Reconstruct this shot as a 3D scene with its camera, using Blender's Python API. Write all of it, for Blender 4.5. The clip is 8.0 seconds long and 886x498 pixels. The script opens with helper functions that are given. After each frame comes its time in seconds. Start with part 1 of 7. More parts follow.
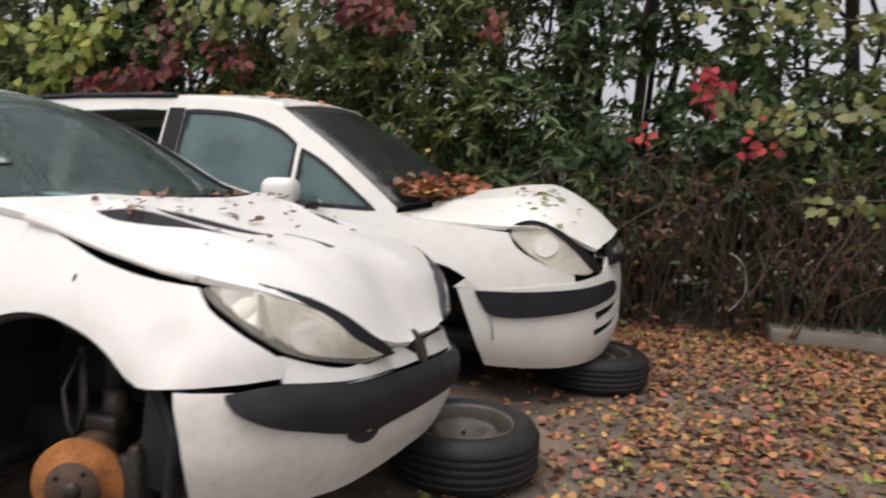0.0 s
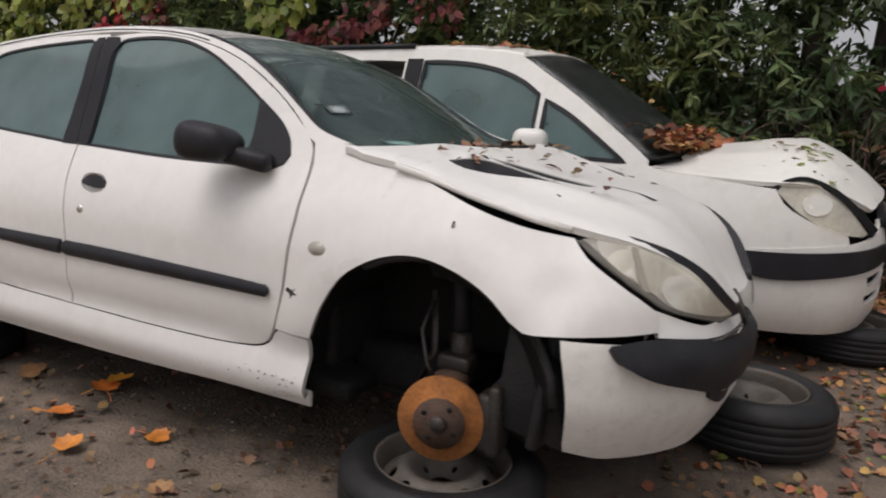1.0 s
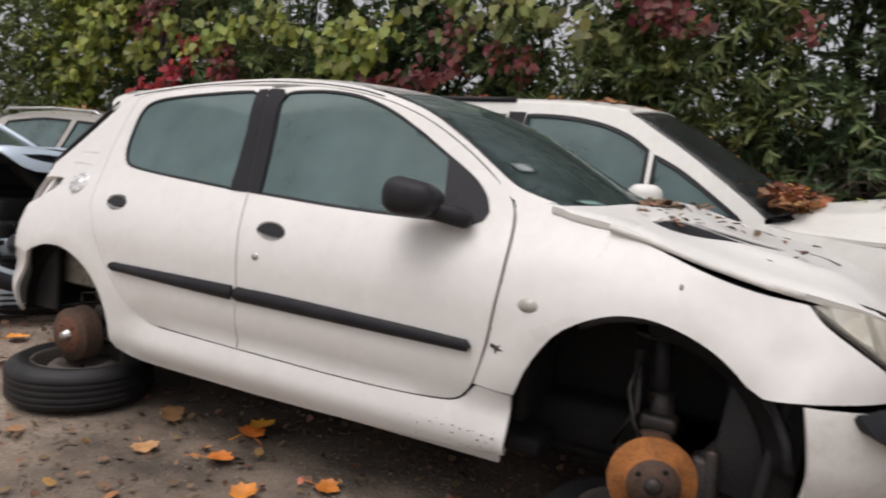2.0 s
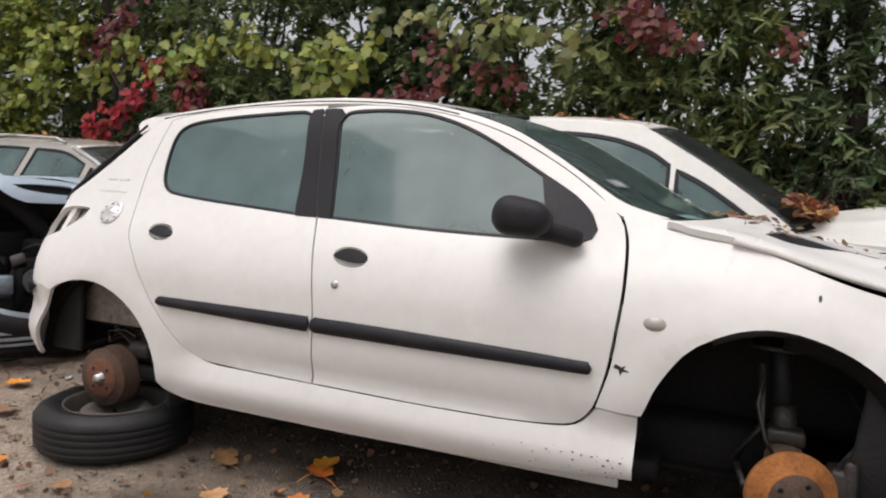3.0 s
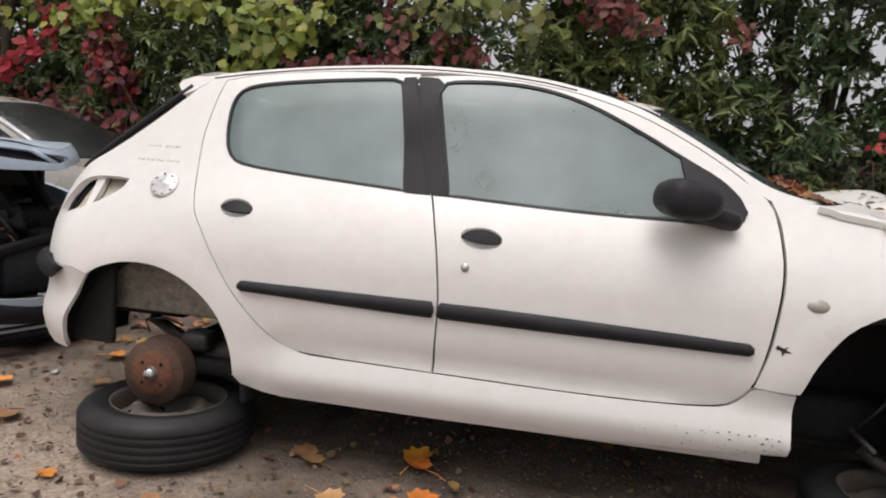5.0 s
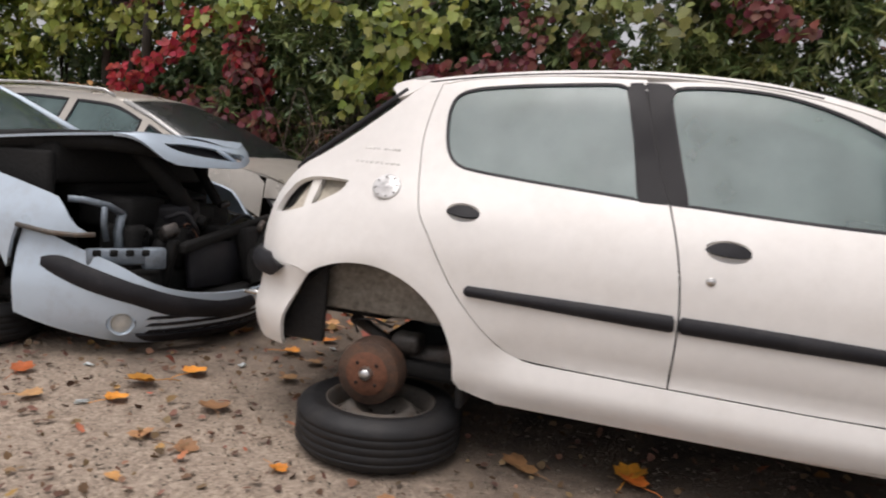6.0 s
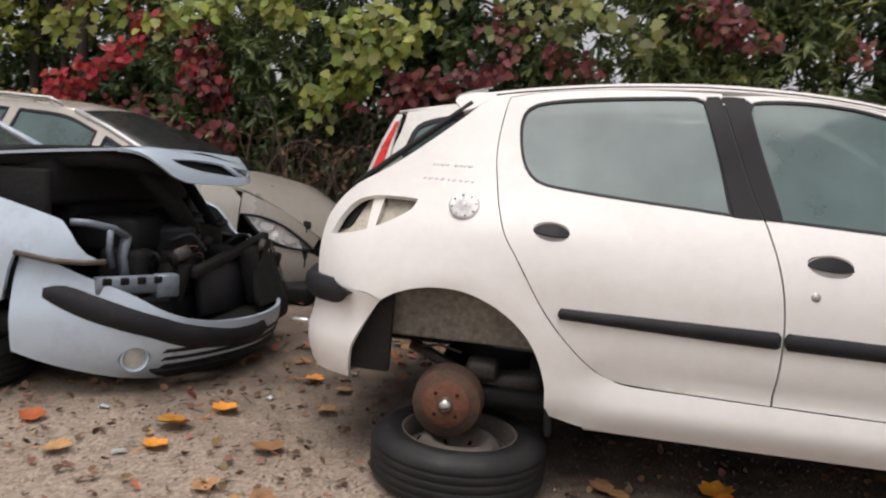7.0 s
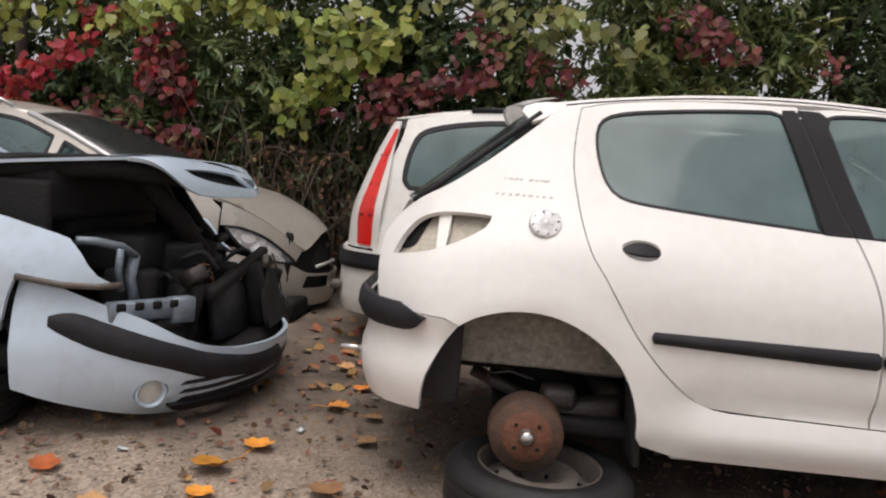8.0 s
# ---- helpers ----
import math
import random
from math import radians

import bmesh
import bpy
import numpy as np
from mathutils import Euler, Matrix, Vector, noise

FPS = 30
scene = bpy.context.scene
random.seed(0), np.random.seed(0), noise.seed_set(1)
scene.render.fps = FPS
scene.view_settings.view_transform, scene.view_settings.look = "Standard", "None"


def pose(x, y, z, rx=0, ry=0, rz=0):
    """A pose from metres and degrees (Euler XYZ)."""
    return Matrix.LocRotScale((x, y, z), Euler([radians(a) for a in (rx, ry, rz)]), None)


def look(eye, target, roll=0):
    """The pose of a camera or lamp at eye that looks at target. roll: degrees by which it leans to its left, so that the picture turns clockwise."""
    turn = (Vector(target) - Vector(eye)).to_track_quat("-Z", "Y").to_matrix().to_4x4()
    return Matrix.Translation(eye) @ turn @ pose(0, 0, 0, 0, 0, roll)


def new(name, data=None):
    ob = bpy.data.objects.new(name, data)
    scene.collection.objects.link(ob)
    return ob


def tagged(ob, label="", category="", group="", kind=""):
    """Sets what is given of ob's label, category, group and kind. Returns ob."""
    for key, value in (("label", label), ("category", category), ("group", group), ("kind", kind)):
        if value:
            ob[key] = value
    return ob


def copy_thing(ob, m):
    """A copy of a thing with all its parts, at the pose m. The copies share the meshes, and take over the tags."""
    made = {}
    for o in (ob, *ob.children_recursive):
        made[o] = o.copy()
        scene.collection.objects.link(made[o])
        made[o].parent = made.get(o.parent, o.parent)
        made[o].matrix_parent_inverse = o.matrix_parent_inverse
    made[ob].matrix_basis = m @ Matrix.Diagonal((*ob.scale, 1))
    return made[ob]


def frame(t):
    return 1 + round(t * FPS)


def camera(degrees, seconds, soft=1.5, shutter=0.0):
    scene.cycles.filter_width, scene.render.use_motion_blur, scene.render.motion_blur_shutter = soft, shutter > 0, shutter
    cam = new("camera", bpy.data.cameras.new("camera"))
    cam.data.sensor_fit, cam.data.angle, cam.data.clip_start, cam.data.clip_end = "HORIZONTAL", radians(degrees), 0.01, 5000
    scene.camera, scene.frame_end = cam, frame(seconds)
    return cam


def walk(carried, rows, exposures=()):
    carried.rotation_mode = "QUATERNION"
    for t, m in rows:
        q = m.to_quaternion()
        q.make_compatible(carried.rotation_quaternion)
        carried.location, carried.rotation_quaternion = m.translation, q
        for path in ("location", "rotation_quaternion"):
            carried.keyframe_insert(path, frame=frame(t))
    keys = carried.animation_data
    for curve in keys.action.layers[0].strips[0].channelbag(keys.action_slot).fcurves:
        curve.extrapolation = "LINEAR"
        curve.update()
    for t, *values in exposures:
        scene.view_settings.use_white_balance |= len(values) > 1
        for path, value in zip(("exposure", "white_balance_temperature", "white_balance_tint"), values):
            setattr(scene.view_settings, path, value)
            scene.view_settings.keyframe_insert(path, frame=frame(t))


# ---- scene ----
cam = camera(65.4, 8.0, soft=2.0, shutter=0.3)
PATH = [
    (0, (3.77, -2.059, 1.106), (3.207, -0.15, 0.905), 2.5),
    (0.5, (3.495, -2.166, 1.065), (2.739, -0.338, 0.768), 4.0),
    (1, (3.218, -2.269, 1.078), (2.323, -0.516, 0.723), 2.9),
    (1.5, (2.963, -2.407, 1.075), (2.153, -0.594, 0.839), 4.8),
    (2, (2.718, -2.559, 1.093), (1.803, -0.796, 0.855), 4.4),
    (2.2, (2.627, -2.595, 1.072), (1.657, -0.862, 0.836), 5.4),
    (3.5, (2.008, -2.766, 1.057), (1.39, -0.87, 0.913), 2.1),
    (4, (1.835, -2.821, 1.049), (1.193, -0.936, 0.864), 3.9),
    (4.2, (1.74, -2.824, 1.039), (1.128, -0.931, 0.829), 4.0),
    (5.3, (1.215, -2.866, 1.025), (0.906, -0.902, 0.804), 4.4),
    (5.5, (1.109, -2.891, 1.022), (0.792, -0.925, 0.84), 4.4),
    (6, (0.852, -2.919, 0.995), (0.31, -1.009, 0.759), 5.6),
    (6.5, (0.55, -2.903, 1.005), (0.034, -0.99, 0.731), 3.3),
    (7, (0.283, -2.919, 0.981), (-0.019, -0.952, 0.786), 4.9),
    (7.5, (0.026, -2.891, 0.993), (-0.105, -0.898, 0.885), 4.5),
    (8, (-0.211, -2.799, 0.974), (-0.301, -0.807, 0.811), 5.0),
]
walk(cam, [(t, look(eye, target, roll)) for t, eye, target, roll in PATH],
     [(0, 0.20, 6520, 15), (0.8, -0.30, 6520, 15), (1.5, -0.20, 6520, 15), (3.5, 0.0, 6520, 14), (6, -0.04, 6600, 16), (8, -0.02, 6650, 16)])

# ---- daylight: thin overcast, softly from above and behind the camera ----
world = bpy.data.worlds.new("overcast_sky")
scene.world = world
world.use_nodes = True
wn, wl = world.node_tree.nodes, world.node_tree.links
sky = wn.new("ShaderNodeTexSky")
sky.sky_type, sky.sun_disc = "NISHITA", False
sky.sun_elevation, sky.sun_rotation = radians(72), radians(200)
sky.air_density, sky.dust_density = 1.0, 4.0
grey = wn.new("ShaderNodeHueSaturation")
grey.inputs["Saturation"].default_value = 0.14
wl.new(sky.outputs[0], grey.inputs["Color"])
wl.new(grey.outputs[0], wn["Background"].inputs[0])
wn["Background"].inputs[1].default_value = 0.15
sun = new("sun", bpy.data.lights.new("sun", "SUN"))
sun.data.energy, sun.data.angle, sun.data.color = 1.3, radians(50), (1.0, 0.96, 0.9)
sun.matrix_world = look((0, 0, 20), (0 + 20 * math.sin(radians(20)) * 0.325, 0 + 20 * math.cos(radians(20)) * 0.325, 0))


# ---- materials ----
def mat(name, color, rough=0.5, metal=0.0, var=0.15, scale=6.0, fine=60.0, bump=0.1, coat=0.0, dirt=None, dirt_amount=0.0, dirt_scale=9.0,
        rand=0.0, island=0.0, rough_var=0.1, spec=0.5, hue=0.0, bump_scale=None):
    """A worn surface: base colour varied at two scales, dirt patches, fine relief."""
    m = bpy.data.materials.new(name)
    m.use_nodes = True
    n, l = m.node_tree.nodes, m.node_tree.links
    b = n["Principled BSDF"]
    b.inputs["Metallic"].default_value = metal
    b.inputs["Specular IOR Level"].default_value = spec
    if coat:
        b.inputs["Coat Weight"].default_value = coat
        b.inputs["Coat Roughness"].default_value = 0.12
    tc = n.new("ShaderNodeTexCoord")
    big, small = n.new("ShaderNodeTexNoise"), n.new("ShaderNodeTexNoise")
    big.inputs["Scale"].default_value, small.inputs["Scale"].default_value = scale, fine
    big.inputs["Detail"].default_value = 5
    small.inputs["Detail"].default_value = 3
    l.new(tc.outputs["Object"], big.inputs["Vector"])
    l.new(tc.outputs["Object"], small.inputs["Vector"])
    add = n.new("ShaderNodeMath")
    add.operation = "ADD"
    l.new(big.outputs["Fac"], add.inputs[0])
    l.new(small.outputs["Fac"], add.inputs[1])
    rng = n.new("ShaderNodeMapRange")
    rng.inputs["From Min"].default_value, rng.inputs["From Max"].default_value = 0.6, 1.4
    rng.inputs["To Min"].default_value, rng.inputs["To Max"].default_value = 1 - var, 1 + var
    l.new(add.outputs[0], rng.inputs["Value"])
    hsv = n.new("ShaderNodeHueSaturation")
    hsv.inputs["Color"].default_value = (*color, 1)
    value = rng.outputs[0]
    if rand or island:
        src = n.new("ShaderNodeNewGeometry").outputs["Random Per Island"] if island else n.new("ShaderNodeObjectInfo").outputs["Random"]
        amount = rand or island
        r2 = n.new("ShaderNodeMapRange")
        r2.inputs["To Min"].default_value, r2.inputs["To Max"].default_value = 1 - amount, 1 + amount
        l.new(src, r2.inputs["Value"])
        mul = n.new("ShaderNodeMath")
        mul.operation = "MULTIPLY"
        l.new(value, mul.inputs[0])
        l.new(r2.outputs[0], mul.inputs[1])
        value = mul.outputs[0]
        if hue:
            frac = n.new("ShaderNodeMath")
            frac.operation = "MULTIPLY"
            frac.inputs[1].default_value = 7.31
            l.new(src, frac.inputs[0])
            fr = n.new("ShaderNodeMath")
            fr.operation = "FRACT"
            l.new(frac.outputs[0], fr.inputs[0])
            r3 = n.new("ShaderNodeMapRange")
            r3.inputs["To Min"].default_value, r3.inputs["To Max"].default_value = 0.5 - hue, 0.5 + hue
            l.new(fr.outputs[0], r3.inputs["Value"])
            l.new(r3.outputs[0], hsv.inputs["Hue"])
    l.new(value, hsv.inputs["Value"])
    col = hsv.outputs[0]
    if dirt:
        dn = n.new("ShaderNodeTexNoise")
        dn.inputs["Scale"].default_value, dn.inputs["Detail"].default_value, dn.inputs["Roughness"].default_value = dirt_scale, 8, 0.7
        l.new(tc.outputs["Object"], dn.inputs["Vector"])
        dr = n.new("ShaderNodeMapRange")
        dr.inputs["From Min"].default_value, dr.inputs["From Max"].default_value = 0.5, 0.75
        dr.inputs["To Max"].default_value = dirt_amount
        l.new(dn.outputs["Fac"], dr.inputs["Value"])
        mix = n.new("ShaderNodeMix")
        mix.data_type = "RGBA"
        l.new(dr.outputs[0], mix.inputs["Factor"])
        l.new(col, mix.inputs["A"])
        mix.inputs["B"].default_value = (*dirt, 1)
        col = mix.outputs["Result"]
    l.new(col, b.inputs["Base Color"])
    rr = n.new("ShaderNodeMapRange")
    rr.inputs["From Min"].default_value, rr.inputs["From Max"].default_value = 0.3, 0.7
    rr.inputs["To Min"].default_value, rr.inputs["To Max"].default_value = max(0.02, rough - rough_var), min(1, rough + rough_var)
    l.new(big.outputs["Fac"], rr.inputs["Value"])
    l.new(rr.outputs[0], b.inputs["Roughness"])
    if bump:
        bp = n.new("ShaderNodeBump")
        bp.inputs["Strength"].default_value, bp.inputs["Distance"].default_value = bump, 0.01
        src = small
        if bump_scale:
            src = n.new("ShaderNodeTexNoise")
            src.inputs["Scale"].default_value, src.inputs["Detail"].default_value = bump_scale, 4
            l.new(tc.outputs["Object"], src.inputs["Vector"])
        l.new(src.outputs["Fac"], bp.inputs["Height"])
        l.new(bp.outputs[0], b.inputs["Normal"])
    return m


def glass_mat(name, tint, clear, rough=0.06, see=(0.62, 0.74, 0.71), coat=1.0):
    """Car glass with a film of condensation: clear is the share that is seen through."""
    m = bpy.data.materials.new(name)
    m.use_nodes = True
    n, l = m.node_tree.nodes, m.node_tree.links
    b = n["Principled BSDF"]
    b.inputs["Roughness"].default_value = 0.45
    b.inputs["Coat Weight"].default_value, b.inputs["Coat Roughness"].default_value = coat, rough
    tc = n.new("ShaderNodeTexCoord")
    no = n.new("ShaderNodeTexNoise")
    no.inputs["Scale"].default_value, no.inputs["Detail"].default_value = 3.5, 5
    l.new(tc.outputs["Object"], no.inputs["Vector"])
    rg = n.new("ShaderNodeMapRange")
    rg.inputs["From Min"].default_value, rg.inputs["From Max"].default_value = 0.3, 0.7
    rg.inputs["To Min"].default_value, rg.inputs["To Max"].default_value = max(0, clear - 0.15), clear + 0.15
    l.new(no.outputs["Fac"], rg.inputs["Value"])
    b.inputs["Base Color"].default_value = (*tint, 1)
    tr = n.new("ShaderNodeBsdfTransparent")
    tr.inputs["Color"].default_value = (*see, 1)
    mx = n.new("ShaderNodeMixShader")
    l.new(rg.outputs[0], mx.inputs[0])
    l.new(b.outputs[0], mx.inputs[1])
    l.new(tr.outputs[0], mx.inputs[2])
    l.new(mx.outputs[0], n["Material Output"].inputs["Surface"])
    return m


WHITE = mat("white_car_paint", (0.77, 0.755, 0.725), 0.36, var=0.04, scale=2.5, fine=25, bump=0.0, coat=0.12, dirt=(0.42, 0.38, 0.32), dirt_amount=0.16, dirt_scale=5)
WHITE_DIRTY = mat("grimy_white_paint", (0.74, 0.72, 0.68), 0.45, var=0.06, scale=4, fine=40, bump=0.02, dirt=(0.2, 0.17, 0.13), dirt_amount=0.25, dirt_scale=24)
CREAM = mat("weathered_white_paint", (0.76, 0.745, 0.70), 0.36, var=0.05, scale=3, fine=25, bump=0.0, coat=0.3, dirt=(0.45, 0.42, 0.33), dirt_amount=0.3, dirt_scale=4)
BLUE = mat("pale_blue_metallic_paint", (0.52, 0.62, 0.715), 0.36, metal=0.15, var=0.05, scale=3, fine=400, bump=0.0, coat=0.4, dirt=(0.3, 0.3, 0.3), dirt_amount=0.3)
BEIGE = mat("champagne_metallic_paint", (0.50, 0.465, 0.41), 0.34, metal=0.4, var=0.05, scale=3, fine=400, bump=0.0, coat=0.4, dirt=(0.25, 0.22, 0.18), dirt_amount=0.3)
SILVER = mat("silver_paint", (0.62, 0.62, 0.6), 0.35, metal=0.4, var=0.05, bump=0.0, coat=0.3)
PLASTIC = mat("weathered_black_plastic", (0.017, 0.017, 0.020), 0.5, var=0.3, scale=8, fine=150, bump=0.08, dirt=(0.06, 0.057, 0.055), dirt_amount=0.3, spec=0.25)
PILLAR = mat("satin_dark_trim", (0.012, 0.0115, 0.0135), 0.5, var=0.15, fine=120, bump=0.02, spec=0.22)
RUBBER = mat("tyre_rubber", (0.0125, 0.0125, 0.0135), 0.55, var=0.25, scale=7, fine=90, bump=0.12, dirt=(0.05, 0.044, 0.038), dirt_amount=0.35, spec=0.35)
LINER = mat("dark_wheel_arch_liner", (0.018, 0.018, 0.019), 0.75, var=0.4, scale=8, fine=80, bump=0.3, dirt=(0.05, 0.04, 0.03), dirt_amount=0.4)
UNDER = mat("underseal_black", (0.014, 0.0138, 0.0135), 0.75, var=0.4, bump=0.3, spec=0.2)
RUST = mat("orange_rust", (0.36, 0.135, 0.035), 0.85, var=0.4, scale=14, fine=90, bump=0.35, dirt=(0.10, 0.045, 0.02), dirt_amount=0.6, dirt_scale=22)
RUST_DARK = mat("brown_rust", (0.085, 0.052, 0.036), 0.85, var=0.4, scale=16, fine=110, bump=0.4, dirt=(0.19, 0.085, 0.04), dirt_amount=0.6, dirt_scale=20)
STEEL = mat("weathered_steel_rim", (0.125, 0.112, 0.098), 0.6, metal=0.3, var=0.25, scale=10, fine=80, bump=0.15, dirt=(0.14, 0.085, 0.05), dirt_amount=0.8, dirt_scale=12)
GREASY = mat("greasy_dark_metal", (0.060, 0.056, 0.053), 0.5, metal=0.6, var=0.4, scale=12, fine=90, bump=0.3, dirt=(0.09, 0.055, 0.035), dirt_amount=0.7)
CHROME = mat("dull_bright_metal", (0.62, 0.62, 0.6), 0.28, metal=1.0, var=0.1, bump=0.02)
ALLOY = mat("galvanised_bracket", (0.22, 0.26, 0.30), 0.5, metal=0.5, var=0.25, scale=12, bump=0.15)
GREYMET = mat("dusty_grey_inner_wing", (0.30, 0.275, 0.235), 0.8, var=0.5, scale=5, fine=60, bump=0.2, dirt=(0.07, 0.056, 0.042), dirt_amount=1.0, dirt_scale=5)
CLOTH = mat("grey_seat_cloth", (0.13, 0.135, 0.14), 0.95, var=0.2, scale=8, fine=300, bump=0.2)
DASH = mat("dark_dashboard", (0.05, 0.052, 0.055), 0.7, var=0.2, bump=0.1)
LENS = mat("hazed_headlamp_plastic", (0.60, 0.585, 0.53), 0.22, var=0.25, scale=9, fine=40, bump=0.0, coat=0.8, dirt=(0.48, 0.44, 0.33), dirt_amount=0.6, dirt_scale=6)
LAMP_CHROME = mat("bright_lamp_facets", (0.92, 0.92, 0.92), 0.3, metal=0.25, var=0.15, scale=30, bump=0.0)
REFLECTOR = mat("lamp_reflector", (0.88, 0.88, 0.87), 0.2, metal=0.3, var=0.1, bump=0.0)
RED = mat("red_lamp_plastic", (0.70, 0.018, 0.010), 0.3, var=0.15, bump=0.0, coat=0.15)
REPEATER = mat("smoky_repeater_plastic", (0.34, 0.32, 0.28), 0.25, var=0.1, bump=0.0, coat=0.6)
STICKER = mat("pale_green_sticker", (0.40, 0.62, 0.55), 0.6, var=0.1, bump=0.0)
STICKER_W = mat("pale_sticker", (0.62, 0.68, 0.68), 0.6, var=0.1, bump=0.0)
MARKER = mat("faint_grey_marker", (0.70, 0.69, 0.665), 0.7, var=0.2, bump=0.0)
CAPMAT = mat("scuffed_fuel_cap", (0.74, 0.74, 0.73), 0.3, metal=0.2, var=0.15, scale=14, bump=0.05, dirt=(0.3, 0.3, 0.3), dirt_amount=0.8, dirt_scale=25)
COPPER = mat("copper_wire", (0.35, 0.17, 0.10), 0.5, var=0.3, bump=0.0)
SIDE_GLASS = glass_mat("fogged_side_glass", (0.074, 0.140, 0.139), 0.28, 0.05)
SCREEN_GLASS = glass_mat("dull_windscreen_glass", (0.10, 0.145, 0.14), 0.42, 0.05)
LAMP_COVER = glass_mat("lamp_cover", (0.60, 0.57, 0.49), 0.80, 0.08, (0.97, 0.96, 0.92))
CLEAR_COVER = glass_mat("clear_lamp_cover", (0.7, 0.7, 0.7), 0.88, 0.04, (0.99, 0.99, 0.99), coat=0.5)
DARK_GLASS = glass_mat("dirty_dark_glass", (0.022, 0.025, 0.024), 0.40, 0.12, coat=0.45)


# ---- mesh tools ----
def part(name, bm, material, parent=None, label="", smooth=True):
    """Links a bmesh as one mesh object, under a thing or a part."""
    me = bpy.data.meshes.new(name)
    if smooth:
        for f in bm.faces:
            f.smooth = True
    bm.to_mesh(me)
    bm.free()
    me.materials.append(material)
    ob = new(name, me)
    if parent:
        ob.parent = parent
    if label:
        ob["label"] = label
    return ob


def thing(name, m=None, label="", category="", group="", kind=""):
    ob = new(name)
    ob.empty_display_size = 0.1
    if m is not None:
        ob.matrix_world = m
    return tagged(ob, label, category, group, kind)


def spline(xs, ys):
    """A smooth curve through points, as a function."""
    x, y = np.array(xs, float), np.array(ys, float)
    h, s = np.diff(x), np.diff(y) / np.diff(x)
    d = np.zeros(len(x))
    for i in range(1, len(x) - 1):
        d[i] = 0 if s[i - 1] * s[i] <= 0 else 3 * (h[i - 1] + h[i]) / ((2 * h[i] + h[i - 1]) / s[i - 1] + (h[i] + 2 * h[i - 1]) / s[i])
    d[0], d[-1] = s[0], s[-1]

    def at(v):
        if v <= x[0]:
            return float(y[0] + (v - x[0]) * d[0])
        if v >= x[-1]:
            return float(y[-1] + (v - x[-1]) * d[-1])
        i = int(np.searchsorted(x, v) - 1)
        u = (v - x[i]) / h[i]
        return float(y[i] * (2 * u**3 - 3 * u**2 + 1) + h[i] * d[i] * (u**3 - 2 * u**2 + u) + y[i + 1] * (3 * u**2 - 2 * u**3) + h[i] * d[i + 1] * (u**3 - u**2))
    return at


def rounded(pts, step=0.03, corner=40, closed=True):
    """A dense outline through points, smooth but for corners."""
    p = [Vector(q) for q in pts]
    n = len(p)
    out = []
    sharp = []
    for i in range(n):
        a, b = p[i] - p[i - 1], p[(i + 1) % n] - p[i]
        sharp.append(a.length < 1e-6 or b.length < 1e-6 or math.degrees(a.angle(b)) > corner or (not closed and i in (0, n - 1)))
    for i in range(n if closed else n - 1):
        p1, p2 = p[i], p[(i + 1) % n]
        p0 = p1 * 2 - p2 if sharp[i] else p[i - 1]
        p3 = p2 * 2 - p1 if sharp[(i + 1) % n] else p[(i + 2) % n]
        k = max(1, int((p2 - p1).length / step + 0.5))
        for j in range(k):
            u = j / k
            m1, m2 = (p2 - p0) * 0.5, (p3 - p1) * 0.5
            ln = (p2 - p1).length
            if m1.length > 1.3 * ln:
                m1 = m1.normalized() * 1.3 * ln
            if m2.length > 1.3 * ln:
                m2 = m2.normalized() * 1.3 * ln
            out.append(p1 * (2 * u**3 - 3 * u**2 + 1) + m1 * (u**3 - 2 * u**2 + u) + p2 * (3 * u**2 - 2 * u**3) + m2 * (u**3 - u**2))
    if not closed:
        out.append(p[-1])
    return out


def inside(q, loop):
    x, y = q
    hit = False
    for i in range(len(loop)):
        a, b = loop[i - 1], loop[i]
        if (a[1] > y) != (b[1] > y) and x < (b[0] - a[0]) * (y - a[1]) / (b[1] - a[1]) + a[0]:
            hit = not hit
    return hit


def oval(cx, cy, rx, ry, n=20, turn=0.0, power=2.0):
    out = []
    for i in range(n):
        a = 2 * math.pi * i / n
        u, v = math.cos(a), math.sin(a)
        u, v = math.copysign(abs(u) ** (2 / power), u) * rx, math.copysign(abs(v) ** (2 / power), v) * ry
        out.append(Vector((cx + u * math.cos(turn) - v * math.sin(turn), cy + u * math.sin(turn) + v * math.cos(turn))))
    return out


